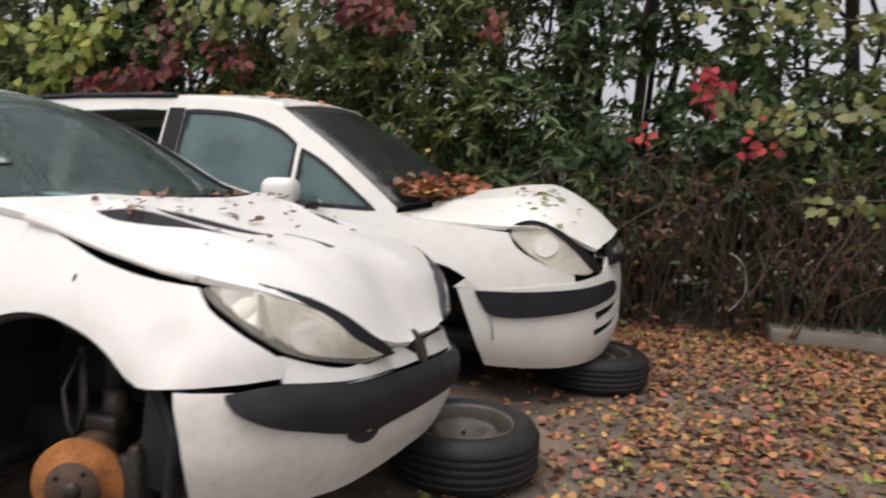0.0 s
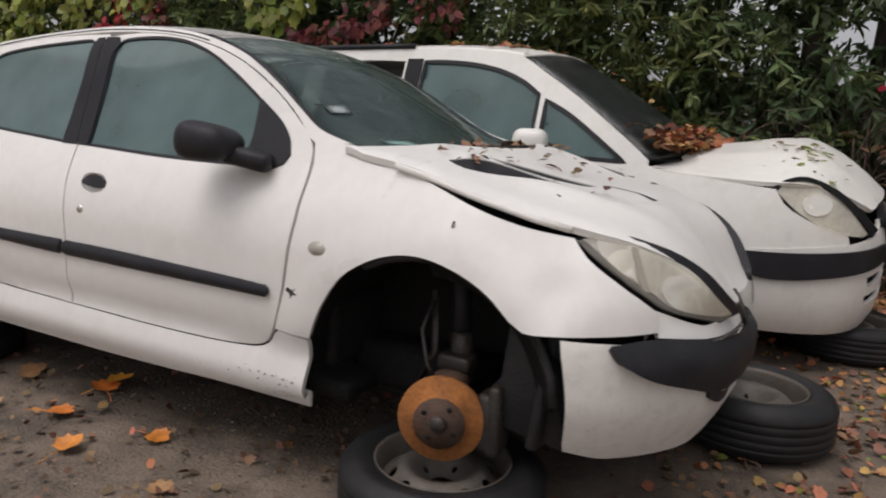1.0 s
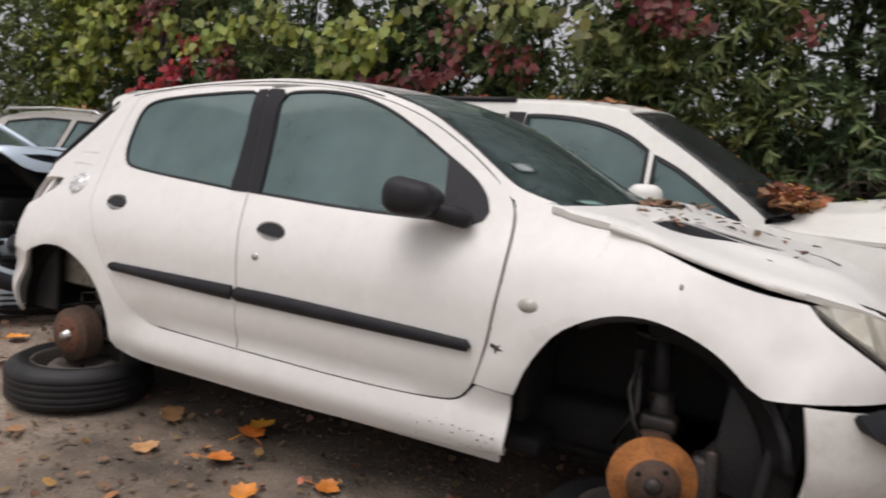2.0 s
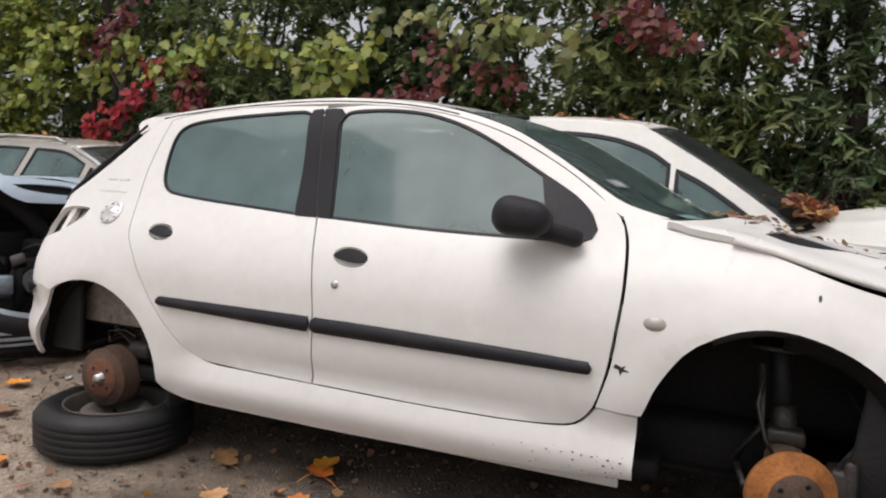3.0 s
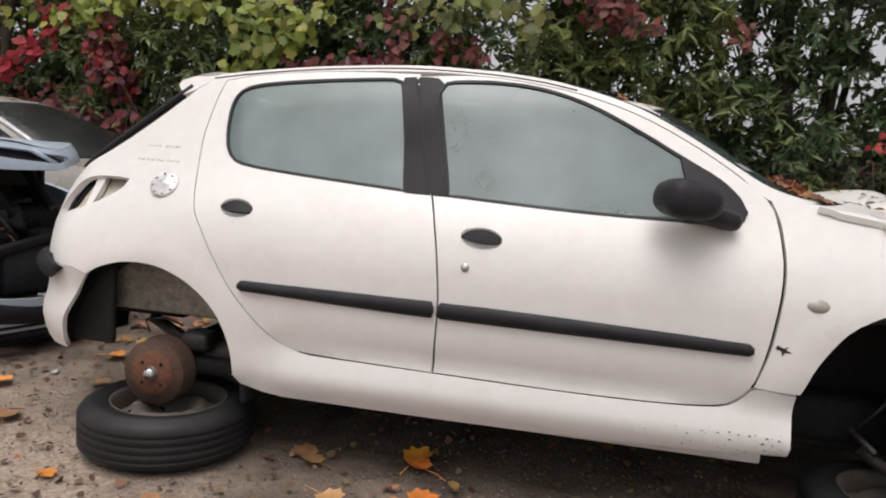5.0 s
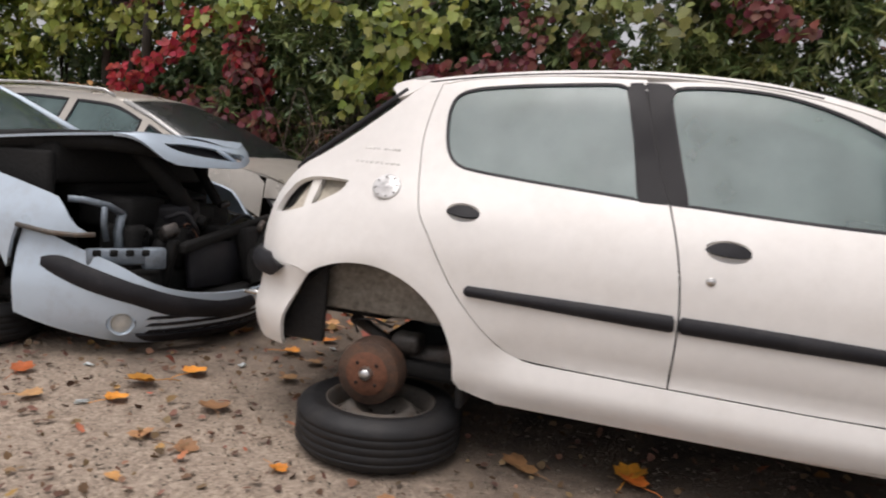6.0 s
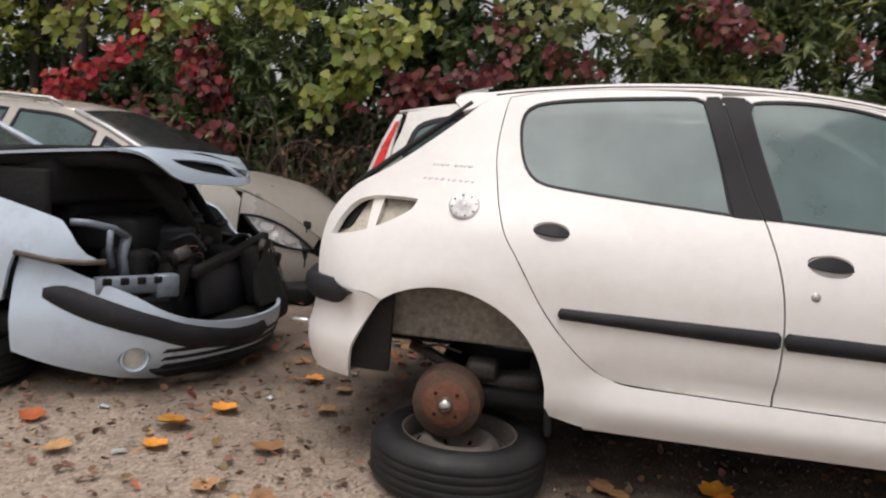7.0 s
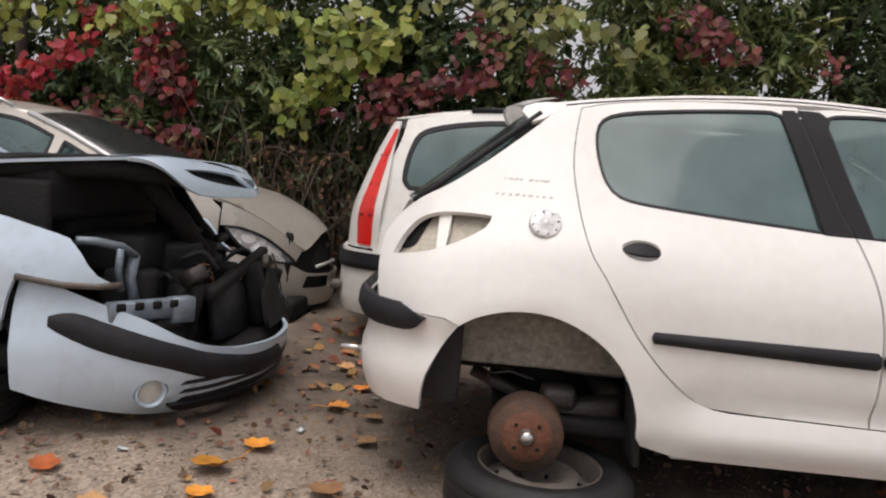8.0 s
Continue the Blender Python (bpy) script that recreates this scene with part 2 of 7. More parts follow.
def sheet(outer, fmap, toward, holes=(), step=0.05, depth=0.012, bm=None):
    """A curved panel: an outline with holes in (u, v), filled, carried onto the surface fmap(u, v), its edges turned in by depth."""
    from mathutils import geometry
    loops = [list(outer)] + [list(h) for h in holes]
    verts, edges = [], []
    for lp in loops:
        k = len(verts)
        verts += [Vector((q[0], q[1])) for q in lp]
        edges += [(k + i, k + (i + 1) % len(lp)) for i in range(len(lp))]
    us, vs = [q[0] for q in loops[0]], [q[1] for q in loops[0]]
    edge_pts = np.array([(q.x, q.y) for q in verts])
    row = 0
    v = min(vs) + step * 0.5
    while v < max(vs):
        u = min(us) + step * (0.5 if row % 2 else 0.25)
        while u < max(us):
            q = (u, v)
            if inside(q, loops[0]) and not any(inside(q, h) for h in loops[1:]) and np.min(np.hypot(edge_pts[:, 0] - u, edge_pts[:, 1] - v)) > step * 0.4:
                verts.append(Vector(q))
            u += step
        v += step * 0.9
        row += 1
    vo, _, fo, *_ = geometry.delaunay_2d_cdt(verts, edges, [], 0, 1e-5)
    e = 1e-3

    def normal(u, v):
        p = Vector(fmap(u, v))
        return (Vector(fmap(u + e, v)) - p).cross(Vector(fmap(u, v + e)) - p).normalized()
    cu, cv = sum(us) / len(us), sum(vs) / len(vs)
    q0 = loops[0][len(loops[0]) // 3]
    sgn = 1 if normal(cu, cv).dot(Vector(toward)) >= 0 else -1
    bm = bm or bmesh.new()
    made = [bm.verts.new(fmap(q.x, q.y)) for q in vo]
    for f in fo:
        c = sum((vo[i] for i in f), Vector((0, 0))) / len(f)
        if inside(c, loops[0]) and not any(inside(c, h) for h in loops[1:]):
            ids = f if sgn > 0 else list(reversed(f))
            a, b, d = (vo[i] for i in f)
            area = (b - a).cross(d - a)
            if abs(area) < 1e-9:
                continue
            if area < 0:
                ids = list(reversed(ids))
            try:
                bm.faces.new([made[i] for i in ids])
            except ValueError:
                pass
    rim = [ed for ed in bm.edges if len(ed.link_faces) == 1 and ed.verts[0] in made and ed.verts[1] in made] if depth else []
    index = {mv: q for mv, q in zip(made, vo)}
    low = {}
    for ed in rim:
        for w in ed.verts:
            if w not in low:
                q = index[w]
                low[w] = bm.verts.new(w.co - normal(q.x, q.y) * sgn * depth)
    for ed in rim:
        lp = ed.link_loops[0]
        a, b = lp.vert, lp.link_loop_next.vert
        try:
            bm.faces.new((b, a, low[a], low[b]))
            ed.smooth = False
        except ValueError:
            pass
    loose = [w for w in bm.verts if not w.link_faces]
    bmesh.ops.delete(bm, geom=loose, context="VERTS")
    return bm


def rbox(size, at=(0, 0, 0), bevel=0.01, seg=2, m=None, bm=None):
    """A box with rounded edges."""
    b = bmesh.new()
    bmesh.ops.create_cube(b, size=1, matrix=Matrix.Diagonal((*size, 1)))
    if bevel:
        bmesh.ops.bevel(b, geom=b.edges[:], offset=min(bevel, min(size) * 0.45), segments=seg, affect="EDGES", profile=0.5)
    bmesh.ops.transform(b, matrix=Matrix.Translation(at) @ (m or Matrix()), verts=b.verts)
    return merge(bm, b) if bm else b


def merge(a, b):
    me = bpy.data.meshes.new("tmp")
    b.to_mesh(me)
    b.free()
    a.from_mesh(me)
    bpy.data.meshes.remove(me)
    return a


def lathe(profile, n=40, m=None, closed=False):
    """A turned body: (radius, height) points round the z axis."""
    b = bmesh.new()
    rings = []
    for r, z in profile:
        rings.append([b.verts.new((r * math.cos(2 * math.pi * i / n), r * math.sin(2 * math.pi * i / n), z)) for i in range(n)] if r > 1e-5 else [b.verts.new((0, 0, z))])
    pairs = list(zip(rings, rings[1:])) + ([(rings[-1], rings[0])] if closed else [])
    for p, q in pairs:
        for i in range(n):
            k = (i + 1) % n
            if len(p) == 1 and len(q) == 1:
                continue
            if len(p) == 1:
                b.faces.new((p[0], q[k], q[i]))
            elif len(q) == 1:
                b.faces.new((p[i], p[k], q[0]))
            else:
                b.faces.new((p[i], p[k], q[k], q[i]))
    bmesh.ops.recalc_face_normals(b, faces=b.faces)
    if m is not None:
        bmesh.ops.transform(b, matrix=m, verts=b.verts)
    return b


def tube(points, radius, n=8, bm=None, taper=1.0):
    """A round bar along points."""
    b = bm or bmesh.new()
    p = [Vector(q) for q in points]
    rings = []
    for i, q in enumerate(p):
        d = (p[min(i + 1, len(p) - 1)] - p[max(i - 1, 0)]).normalized()
        s = d.orthogonal().normalized() if abs(d.z) > 0.95 else d.cross(Vector((0, 0, 1))).normalized()
        t = d.cross(s)
        r = radius * (1 + (taper - 1) * i / max(1, len(p) - 1))
        rings.append([b.verts.new(q + (s * math.cos(2 * math.pi * k / n) + t * math.sin(2 * math.pi * k / n)) * r) for k in range(n)])
    for u, w in zip(rings, rings[1:]):
        for k in range(n):
            b.faces.new((u[k], u[(k + 1) % n], w[(k + 1) % n], w[k]))
    b.faces.new(list(reversed(rings[0])))
    b.faces.new(rings[-1])
    return b


def grid(fmap, nu, nv, flip=False):
    """A sheet over the unit square."""
    b = bmesh.new()
    v = [[b.verts.new(fmap(i / nu, j / nv)) for j in range(nv + 1)] for i in range(nu + 1)]
    for i in range(nu):
        for j in range(nv):
            q = (v[i][j], v[i + 1][j], v[i + 1][j + 1], v[i][j + 1])
            b.faces.new(q[::-1] if flip else q)
    return b


def backed(b, depth):
    """Gives a sheet thickness, inwards."""
    bmesh.ops.solidify(b, geom=b.faces[:], thickness=depth)
    return b


class Shape:
    """The outer skin of a car: half width along its length, and how it draws in with height."""

    def __init__(self, xs, ys, zs, ins, extra=None):
        self.w, self.p, self.extra = spline(xs, ys), spline(zs, ins), extra

    def half(self, x, z):
        return self.w(x) + self.p(z) + (self.extra(x, z) if self.extra else 0)

    def side(self, sgn=-1, off=0.0):
        return lambda x, z: (x, sgn * (self.half(x, z) + off), z)


class Wrap:
    """A band round a car's end: along the plan's curve from the right side to the left, and up."""

    def __init__(self, plan, zs, outs):
        q = [Vector(a) for a in plan] + [Vector((a[0], -a[1])) for a in reversed(plan[:-1])]
        q = rounded(q, 0.05, 180, closed=False)
        self.q, self.s = q, [0.0]
        for a, b in zip(q, q[1:]):
            self.s.append(self.s[-1] + (b - a).length)
        self.mid = self.s[-1] / 2
        self.fx, self.fy = spline(self.s, [a.x for a in q]), spline(self.s, [a.y for a in q])
        self.p = spline(zs, outs)
        self.sign = 1 if q[len(q) // 2].x > q[0].x else -1

    def at(self, x):
        """The run along the curve, from its middle, at which the right side reaches x."""
        runs = [self.mid * k / 500 for k in range(501)]
        return min(runs, key=lambda s: abs(self.fx(s) - x)) - self.mid

    def on(self, off=0.0):
        def f(s, z):
            u = s + self.mid
            a = Vector((self.fx(u), self.fy(u)))
            d = Vector((self.fx(u + 0.01) - self.fx(u - 0.01), self.fy(u + 0.01) - self.fy(u - 0.01)))
            nrm = Vector((d.y, -d.x)).normalized() * self.sign
            a = a + nrm * (self.p(z) + off)
            return (a.x, a.y, z)
        return f


def padded(fmap2, lo, hi, lift):
    """A pad that bulges between the lower and upper lines lo(u) and hi(u)."""
    def f(u, v):
        a, b = lo(u), hi(u)
        k = max(0.0, 1 - abs(2 * (v - a) / max(1e-4, b - a) - 1) ** 3)
        return fmap2(lift * (0.35 + 0.65 * k))(u, v)
    return f


# ---- wheels lying flat, under the wrecks ----
def flat_wheel(m, rim_mat, label, radius=0.29, width=0.175, rim=True, group="wheels used as stands"):
    t = thing("car_wheel", m, label, "wheel", group)
    r, w = radius, width
    prof = [(r * 0.66, 0.012), (r * 0.72, 0.0), (r * 0.86, 0.0), (r * 0.95, w * 0.10), (r, w * 0.22)]
    for k in range(4):
        a = w * (0.25 + 0.15 * k)
        prof += [(r * 1.0, a), (r * 0.992, a + 0.002), (r * 0.992, a + 0.005), (r * 1.0, a + 0.007)]
    prof += [(r, w * 0.80), (r * 0.95, w * 0.92), (r * 0.86, w), (r * 0.84, w + 0.003), (r * 0.80, w + 0.003), (r * 0.76, w), (r * 0.70, w * 0.985), (r * 0.66, w * 0.94),
             (r * 0.645, w * 0.85), (r * 0.645, w * 0.15)]
    part("tyre", lathe(prof, 56, closed=True), RUBBER, t)
    if rim:
        lip = [(r * 0.655, w * 0.93), (r * 0.665, w * 0.97), (r * 0.65, w * 0.975), (r * 0.635, w * 0.90), (r * 0.61, w * 0.76), (r * 0.60, w * 0.62), (r * 0.59, w * 0.5),
               (r * 0.585, w * 0.1), (r * 0.60, w * 0.1), (r * 0.63, w * 0.6)]
        rm = part("rim", lathe(lip, 48, closed=True), rim_mat, t)

        def dish(u, v):
            d = math.hypot(u, v) / (r * 0.6)
            return (u, v, w * (0.58 + 0.26 * math.exp(-((d - 0.62) / 0.22) ** 2) - 0.10 * math.exp(-(d / 0.3) ** 2)))
        holes = [oval(0, 0, r * 0.105, r * 0.105, 16)]
        for k in range(4):
            a = math.pi / 4 + k * math.pi / 2
            holes.append(oval(0.2 * r * math.cos(a), 0.2 * r * math.sin(a), r * 0.028, r * 0.028, 10))
        for k in range(10):
            a = 2 * math.pi * k / 10
            holes.append(oval(0.485 * r * math.cos(a), 0.485 * r * math.sin(a), r * 0.05, r * 0.07, 12, a))
        part("wheel_disc", sheet(oval(0, 0, r * 0.592, r * 0.592, 48), dish, (0, 0, 1), holes, 0.022, 0.004), rim_mat, rm)
    return t


flat_wheel(pose(0.05, -0.70, 0, 0, 0, 10), STEEL, "worn black tyre on a rusty rim under the brake drum")
flat_wheel(pose(2.43, -0.66, 0, 0, 0, 35), STEEL, "worn black tyre on a grey rim under the front hub")
flat_wheel(pose(3.150, 0.43, 0.0, 0, 0, 60), STEEL, "worn black tyre lying flat beside the crumpled bumper", 0.29, 0.20)
flat_wheel(pose(3.52, 1.86, 0.0, 0, 0, 20), STEEL, "black tyre lying flat under the people carrier's nose", 0.315, 0.19)

# ---- the white hatchback on its two wheels ----
ARCH_F, ARCH_R = (2.39, 0.37), (-0.03, 0.30)


def ease(q):
    q = min(1.0, max(0.0, q))
    return q * q * (3 - 2 * q)


def hatch_extra(x, z):
    d = -0.030 * math.exp(-((x - 2.735) / 0.045) ** 2 - ((z - 0.695) / 0.04) ** 2) - 0.012 * math.exp(-((x - 2.70) / 0.03) ** 2 - ((z - 0.625) / 0.02) ** 2)
    d += 0.012 * math.exp(-((math.hypot(x - ARCH_R[0], z - ARCH_R[1]) - 0.37) / 0.045) ** 2) * (1 if z > 0.3 else 0)
    d += 0.010 * math.exp(-((math.hypot(x - ARCH_F[0], z - ARCH_F[1]) - 0.40) / 0.05) ** 2) * (1 if z > 0.3 else 0)
    d += (0.022 * math.exp(-((z - 0.31) / 0.045) ** 2) - 0.018 * math.exp(-((z - 0.42) / 0.04) ** 2)) * (1 if 0.55 < x < 2.06 else math.exp(-((x - (0.55 if x < 1 else 2.06)) / 0.12) ** 2))
    d += 0.006 * math.exp(-((z - 0.905) / 0.02) ** 2) * math.exp(-((x - 1.0) / 1.0) ** 2)
    # the wings lean in towards the bonnet, the rear quarters towards the glass
    d -= 0.075 * ease((x - 2.45) / 0.33) * ease((z - 0.62) / 0.22) + 0.06 * ease((0.1 - x) / 0.5) * ease((z - 0.6) / 0.3)
    return d


HATCH = Shape([-0.66, -0.6, -0.5, -0.44, -0.35, -0.2, 0, 0.5, 1.2, 2.0, 2.44, 2.65, 2.77, 2.88, 2.97, 3.05, 3.10, 3.13],
              [0.44, 0.50, 0.625, 0.690, 0.748, 0.768, 0.775, 0.776, 0.78, 0.785, 0.775, 0.778, 0.768, 0.715, 0.62, 0.485, 0.345, 0.20],
              [0.15, 0.25, 0.32, 0.42, 0.55, 0.70, 0.82, 0.92, 1.0, 1.15, 1.30, 1.40], [-0.06, -0.03, -0.012, -0.005, 0, -0.004, -0.034, -0.095, -0.142, -0.225, -0.305, -0.385], hatch_extra)
NOSE = Wrap([(2.66, -0.782), (2.77, -0.780), (2.88, -0.728), (2.97, -0.640), (3.05, -0.52), (3.095, -0.40), (3.118, -0.20), (3.122, 0)],
            [0.2, 0.28, 0.36, 0.45, 0.55, 0.65, 0.75, 0.85], [-0.15, -0.075, -0.03, 0.0, 0.0, -0.03, -0.09, -0.16])
TAIL = Wrap([(-0.15, -0.772), (-0.30, -0.764), (-0.40, -0.728), (-0.48, -0.67), (-0.535, -0.58), (-0.565, -0.46), (-0.585, -0.28), (-0.59, 0)],
            [0.2, 0.28, 0.34, 0.42, 0.52, 0.60, 0.70, 0.8, 0.95], [-0.10, -0.045, -0.01, 0.005, -0.015, 0.0, -0.012, -0.03, -0.10])

REAR_SHUT = [(0.10, 1.29), (0.085, 1.20), (0.08, 1.09), (0.095, 0.99), (0.11, 0.92), (0.14, 0.83), (0.18, 0.77), (0.23, 0.69), (0.29, 0.60), (0.37, 0.51), (0.46, 0.435), (0.54, 0.403)]
B_LINE = [(0.985, 0.392), (0.99, 0.59), (0.98, 0.71), (0.96, 0.82), (0.925, 0.945), (0.893, 1.02), (0.795, 1.345)]
FRONT_SHUT = [(1.94, 1.01), (1.965, 0.95), (1.975, 0.86), (1.975, 0.78), (1.965, 0.68), (1.955, 0.60), (1.94, 0.53), (1.92, 0.47), (1.885, 0.425), (1.84, 0.405)]
FRAME_TOP = [(0.10, 1.29), (0.22, 1.318), (0.50, 1.348), (0.81, 1.362), (1.00, 1.358), (1.19, 1.342), (1.38, 1.306), (1.56, 1.246), (1.72, 1.165), (1.85, 1.082), (1.94, 1.01)]
ROOF_LINE = [(0.02, 1.305), (0.21, 1.338), (0.50, 1.372), (0.80, 1.388), (1.00, 1.383), (1.19, 1.367), (1.38, 1.33), (1.56, 1.272), (1.72, 1.188), (1.85, 1.108), (1.95, 1.05), (2.08, 1.012)]
REAR_WIN = [(0.153, 1.12), (0.146, 1.20), (0.168, 1.25), (0.23, 1.277), (0.39, 1.30), (0.59, 1.318), (0.72, 1.325), (0.752, 1.315), (0.80, 1.14), (0.838, 0.946), (0.70, 0.955), (0.47, 0.970), (0.29, 0.986), (0.222, 1.002), (0.178, 1.045)]
FRONT_WIN = [(0.885, 1.29), (0.905, 1.32), (0.97, 1.33), (1.10, 1.332), (1.25, 1.315), (1.40, 1.27), (1.54, 1.205), (1.68, 1.13), (1.80, 1.063), (1.86, 1.01), (1.878, 0.97), (1.868, 0.945), (1.84, 0.928), (1.57, 0.924), (1.31, 0.928), (0.975, 0.942)]

REAR_WIN, FRONT_WIN = ([(x, z + 0.010 * max(0.0, z - 1.0) / 0.33) for x, z in w] for w in (REAR_WIN, FRONT_WIN))


def shrink(loop, d):
    """Draws an outline in by d."""
    n = len(loop)
    area = sum(loop[i - 1][0] * loop[i][1] - loop[i][0] * loop[i - 1][1] for i in range(n))
    out = []
    for i in range(n):
        t = (Vector(loop[(i + 1) % n]) - Vector(loop[i - 1])).normalized()
        nn = Vector((-t.y, t.x)) * (1 if area > 0 else -1)
        out.append(Vector(loop[i]) + nn * d)
    return out


def hatch_side(car, g):
    out = (0, g, 0)
    skin = HATCH.side(g)
    rw, fw = rounded(REAR_WIN, 0.03, 60), rounded(FRONT_WIN, 0.03, 60)
    near = g < 0
    st = 0.045 if near else 0.1
    top_r = [q for q in FRAME_TOP if q[0] < 0.8]
    top_f = [q for q in FRAME_TOP if q[0] > 0.82]
    # rear door
    handle_r, handle_f = oval(0.285, 0.852, 0.056, 0.030, 22, -0.06), oval(1.105, 0.826, 0.063, 0.032, 22, -0.06)
    ring = rounded(list(reversed(REAR_SHUT)) + [q for q in top_r[1:]] + [(0.807, 1.355)] + list(reversed(B_LINE))[1:], 0.03, 45)
    door = part("rear_door", sheet(shrink(ring, 0.0016), skin, out, [rw, handle_r], st, 0.018), WHITE, car)
    part("window_seal", sheet(shrink(rw, -0.004), HATCH.side(g, -0.002), out, [shrink(rw, 0.010)], 0.03, 0.01), PLASTIC, door)
    part("window_pane", sheet(shrink(rw, 0.008), HATCH.side(g, -0.008), out, [], 0.08, 0.004), SIDE_GLASS, door)
    part("pillar_trim", sheet(shrink(rounded([(0.751, 1.306), (0.794, 1.14), (0.836, 0.946), (0.922, 0.945), (0.890, 1.02), (0.797, 1.342), (0.755, 1.338)], 0.04), 0.0), HATCH.side(g, 0.003), out, [], 0.06, 0.008), PILLAR, door)
    door_f = part("front_door", sheet(shrink(rounded([(0.988, 0.392)] + [(x + 0.002, z) for x, z in B_LINE[1:]] + top_f + FRONT_SHUT[1:] + [(1.68, 0.392), (1.40, 0.388), (1.18, 0.39)], 0.03, 45), 0.0022), skin, out,
                                      [fw, handle_f], st, 0.018), WHITE, car)
    part("window_seal", sheet(shrink(fw, -0.004), HATCH.side(g, -0.002), out, [shrink(fw, 0.010)], 0.03, 0.01), PLASTIC, door_f)
    part("window_pane", sheet(shrink(fw, 0.008), HATCH.side(g, -0.008), out, [], 0.08, 0.004), SIDE_GLASS, door_f)
    part("pillar_trim", sheet(shrink(rounded([(0.805, 1.342), (0.898, 1.02), (0.930, 0.945), (0.980, 0.944), (0.891, 1.28), (0.906, 1.318), (0.875, 1.342)], 0.04), 0.0), HATCH.side(g, 0.003), out, [], 0.06, 0.008), PILLAR, door_f)
    part("pillar_seal", sheet(rounded([(0.785, 1.335), (0.878, 1.02), (0.912, 0.949), (0.945, 0.950), (0.915, 1.02), (0.820, 1.335)], 0.04), HATCH.side(g, 0.0008), out, [], 0.06, 0.003), LINER, door_f)
    part("mirror_sail", sheet(rounded([(1.685, 1.128), (1.80, 1.066), (1.862, 1.01), (1.882, 0.97), (1.87, 0.942), (1.84, 0.928), (1.70, 0.928), (1.715, 1.0)], 0.03), HATCH.side(g, 0.006), out, [], 0.04, 0.012), PLASTIC, door_f)
    for d, x, z, rx in ((door, 0.285, 0.852, 0.056), (door_f, 1.105, 0.826, 0.063)):
        bowl = grid(lambda a, r: (x + rx * (1.04 - r) * math.cos(2 * math.pi * a), g * (HATCH.half(x, z) - 0.002 - 0.012 * math.sin(r * 1.57)), z + rx * 0.53 * (1.04 - r) * math.sin(2 * math.pi * a)), 24, 5)
        bmesh.ops.recalc_face_normals(bowl, faces=bowl.faces)
        if sum(f.normal.y for f in bowl.faces) * g < 0:
            bmesh.ops.reverse_faces(bowl, faces=bowl.faces)
        part("handle_recess", bowl, WHITE, d)
        top = [Vector((x + rx * 1.03 * math.cos(a), z - 0.004 + rx * 0.55 * math.sin(a) ** 0.7 - (0.06 * rx * math.cos(a)))) for a in [math.pi * k / 14 for k in range(15)]]
        low = [Vector((x - rx * (1 - 2 * k / 8) * 1.0, z - 0.007 - 0.004 * math.sin(math.pi * k / 8) - 0.06 * rx * (2 * k / 8 - 1))) for k in range(1, 8)]
        part("door_handle", sheet(top + low, lambda u, v: (u, g * (HATCH.half(u, v) + 0.010 * max(0, 1 - ((u - x) / rx) ** 2)), v), out, [], 0.015, 0.012), PLASTIC, d, "black plastic flap handle")
    part("lock_cylinder", lathe([(0.0, 0.006), (0.008, 0.006), (0.010, 0.003), (0.012, 0.004), (0.014, 0.0)], 16, Matrix.Translation((1.066, g * HATCH.half(1.066, 0.735), 0.735)) @ Euler((radians(90 if g < 0 else -90), 0, 0)).to_matrix().to_4x4()), CHROME, door_f)
    lo, hi = spline([0.33, 0.985, 1.91], [0.588, 0.571, 0.566]), spline([0.33, 0.985, 1.91], [0.622, 0.622, 0.603])
    for d, a, b in ((door, 0.33, 0.980), (door_f, 0.992, 1.912)):
        e = (b - a) * 0.012
        strip = [(a, lo(a) + 0.012), (a + e, lo(a))] + [(a + (b - a) * k / 6, lo(a + (b - a) * k / 6)) for k in range(1, 6)] + [(b - e, lo(b)), (b, lo(b) + 0.01), (b, hi(b) - 0.01), (b - e, hi(b))] + \
            [(b + (a - b) * k / 6, hi(b + (a - b) * k / 6)) for k in range(1, 6)] + [(a + e, hi(a)), (a, hi(a) - 0.01)]
        part("rub_strip", sheet([Vector(q) for q in rounded(strip, 0.05, 20)], padded(lambda o: HATCH.side(g, o), lo, hi, 0.020), out, [], 0.016, 0.02), PLASTIC, d, "scuffed black rubber rub strip")
    # quarter panel, with the roof rail and the pillar in front
    hole = rounded([(-0.47, 0.768), (-0.44, 0.83), (-0.395, 0.885), (-0.33, 0.912), (-0.24, 0.918), (-0.165, 0.915), (-0.18, 0.88), (-0.26, 0.83), (-0.36, 0.79)], 0.025, 70)
    arch_r = [(0.315, 0.30), (0.31, 0.36), (0.285, 0.44), (0.245, 0.51), (0.185, 0.568), (0.11, 0.612), (0.03, 0.638), (-0.05, 0.643), (-0.12, 0.634), (-0.19, 0.610), (-0.235, 0.582)]
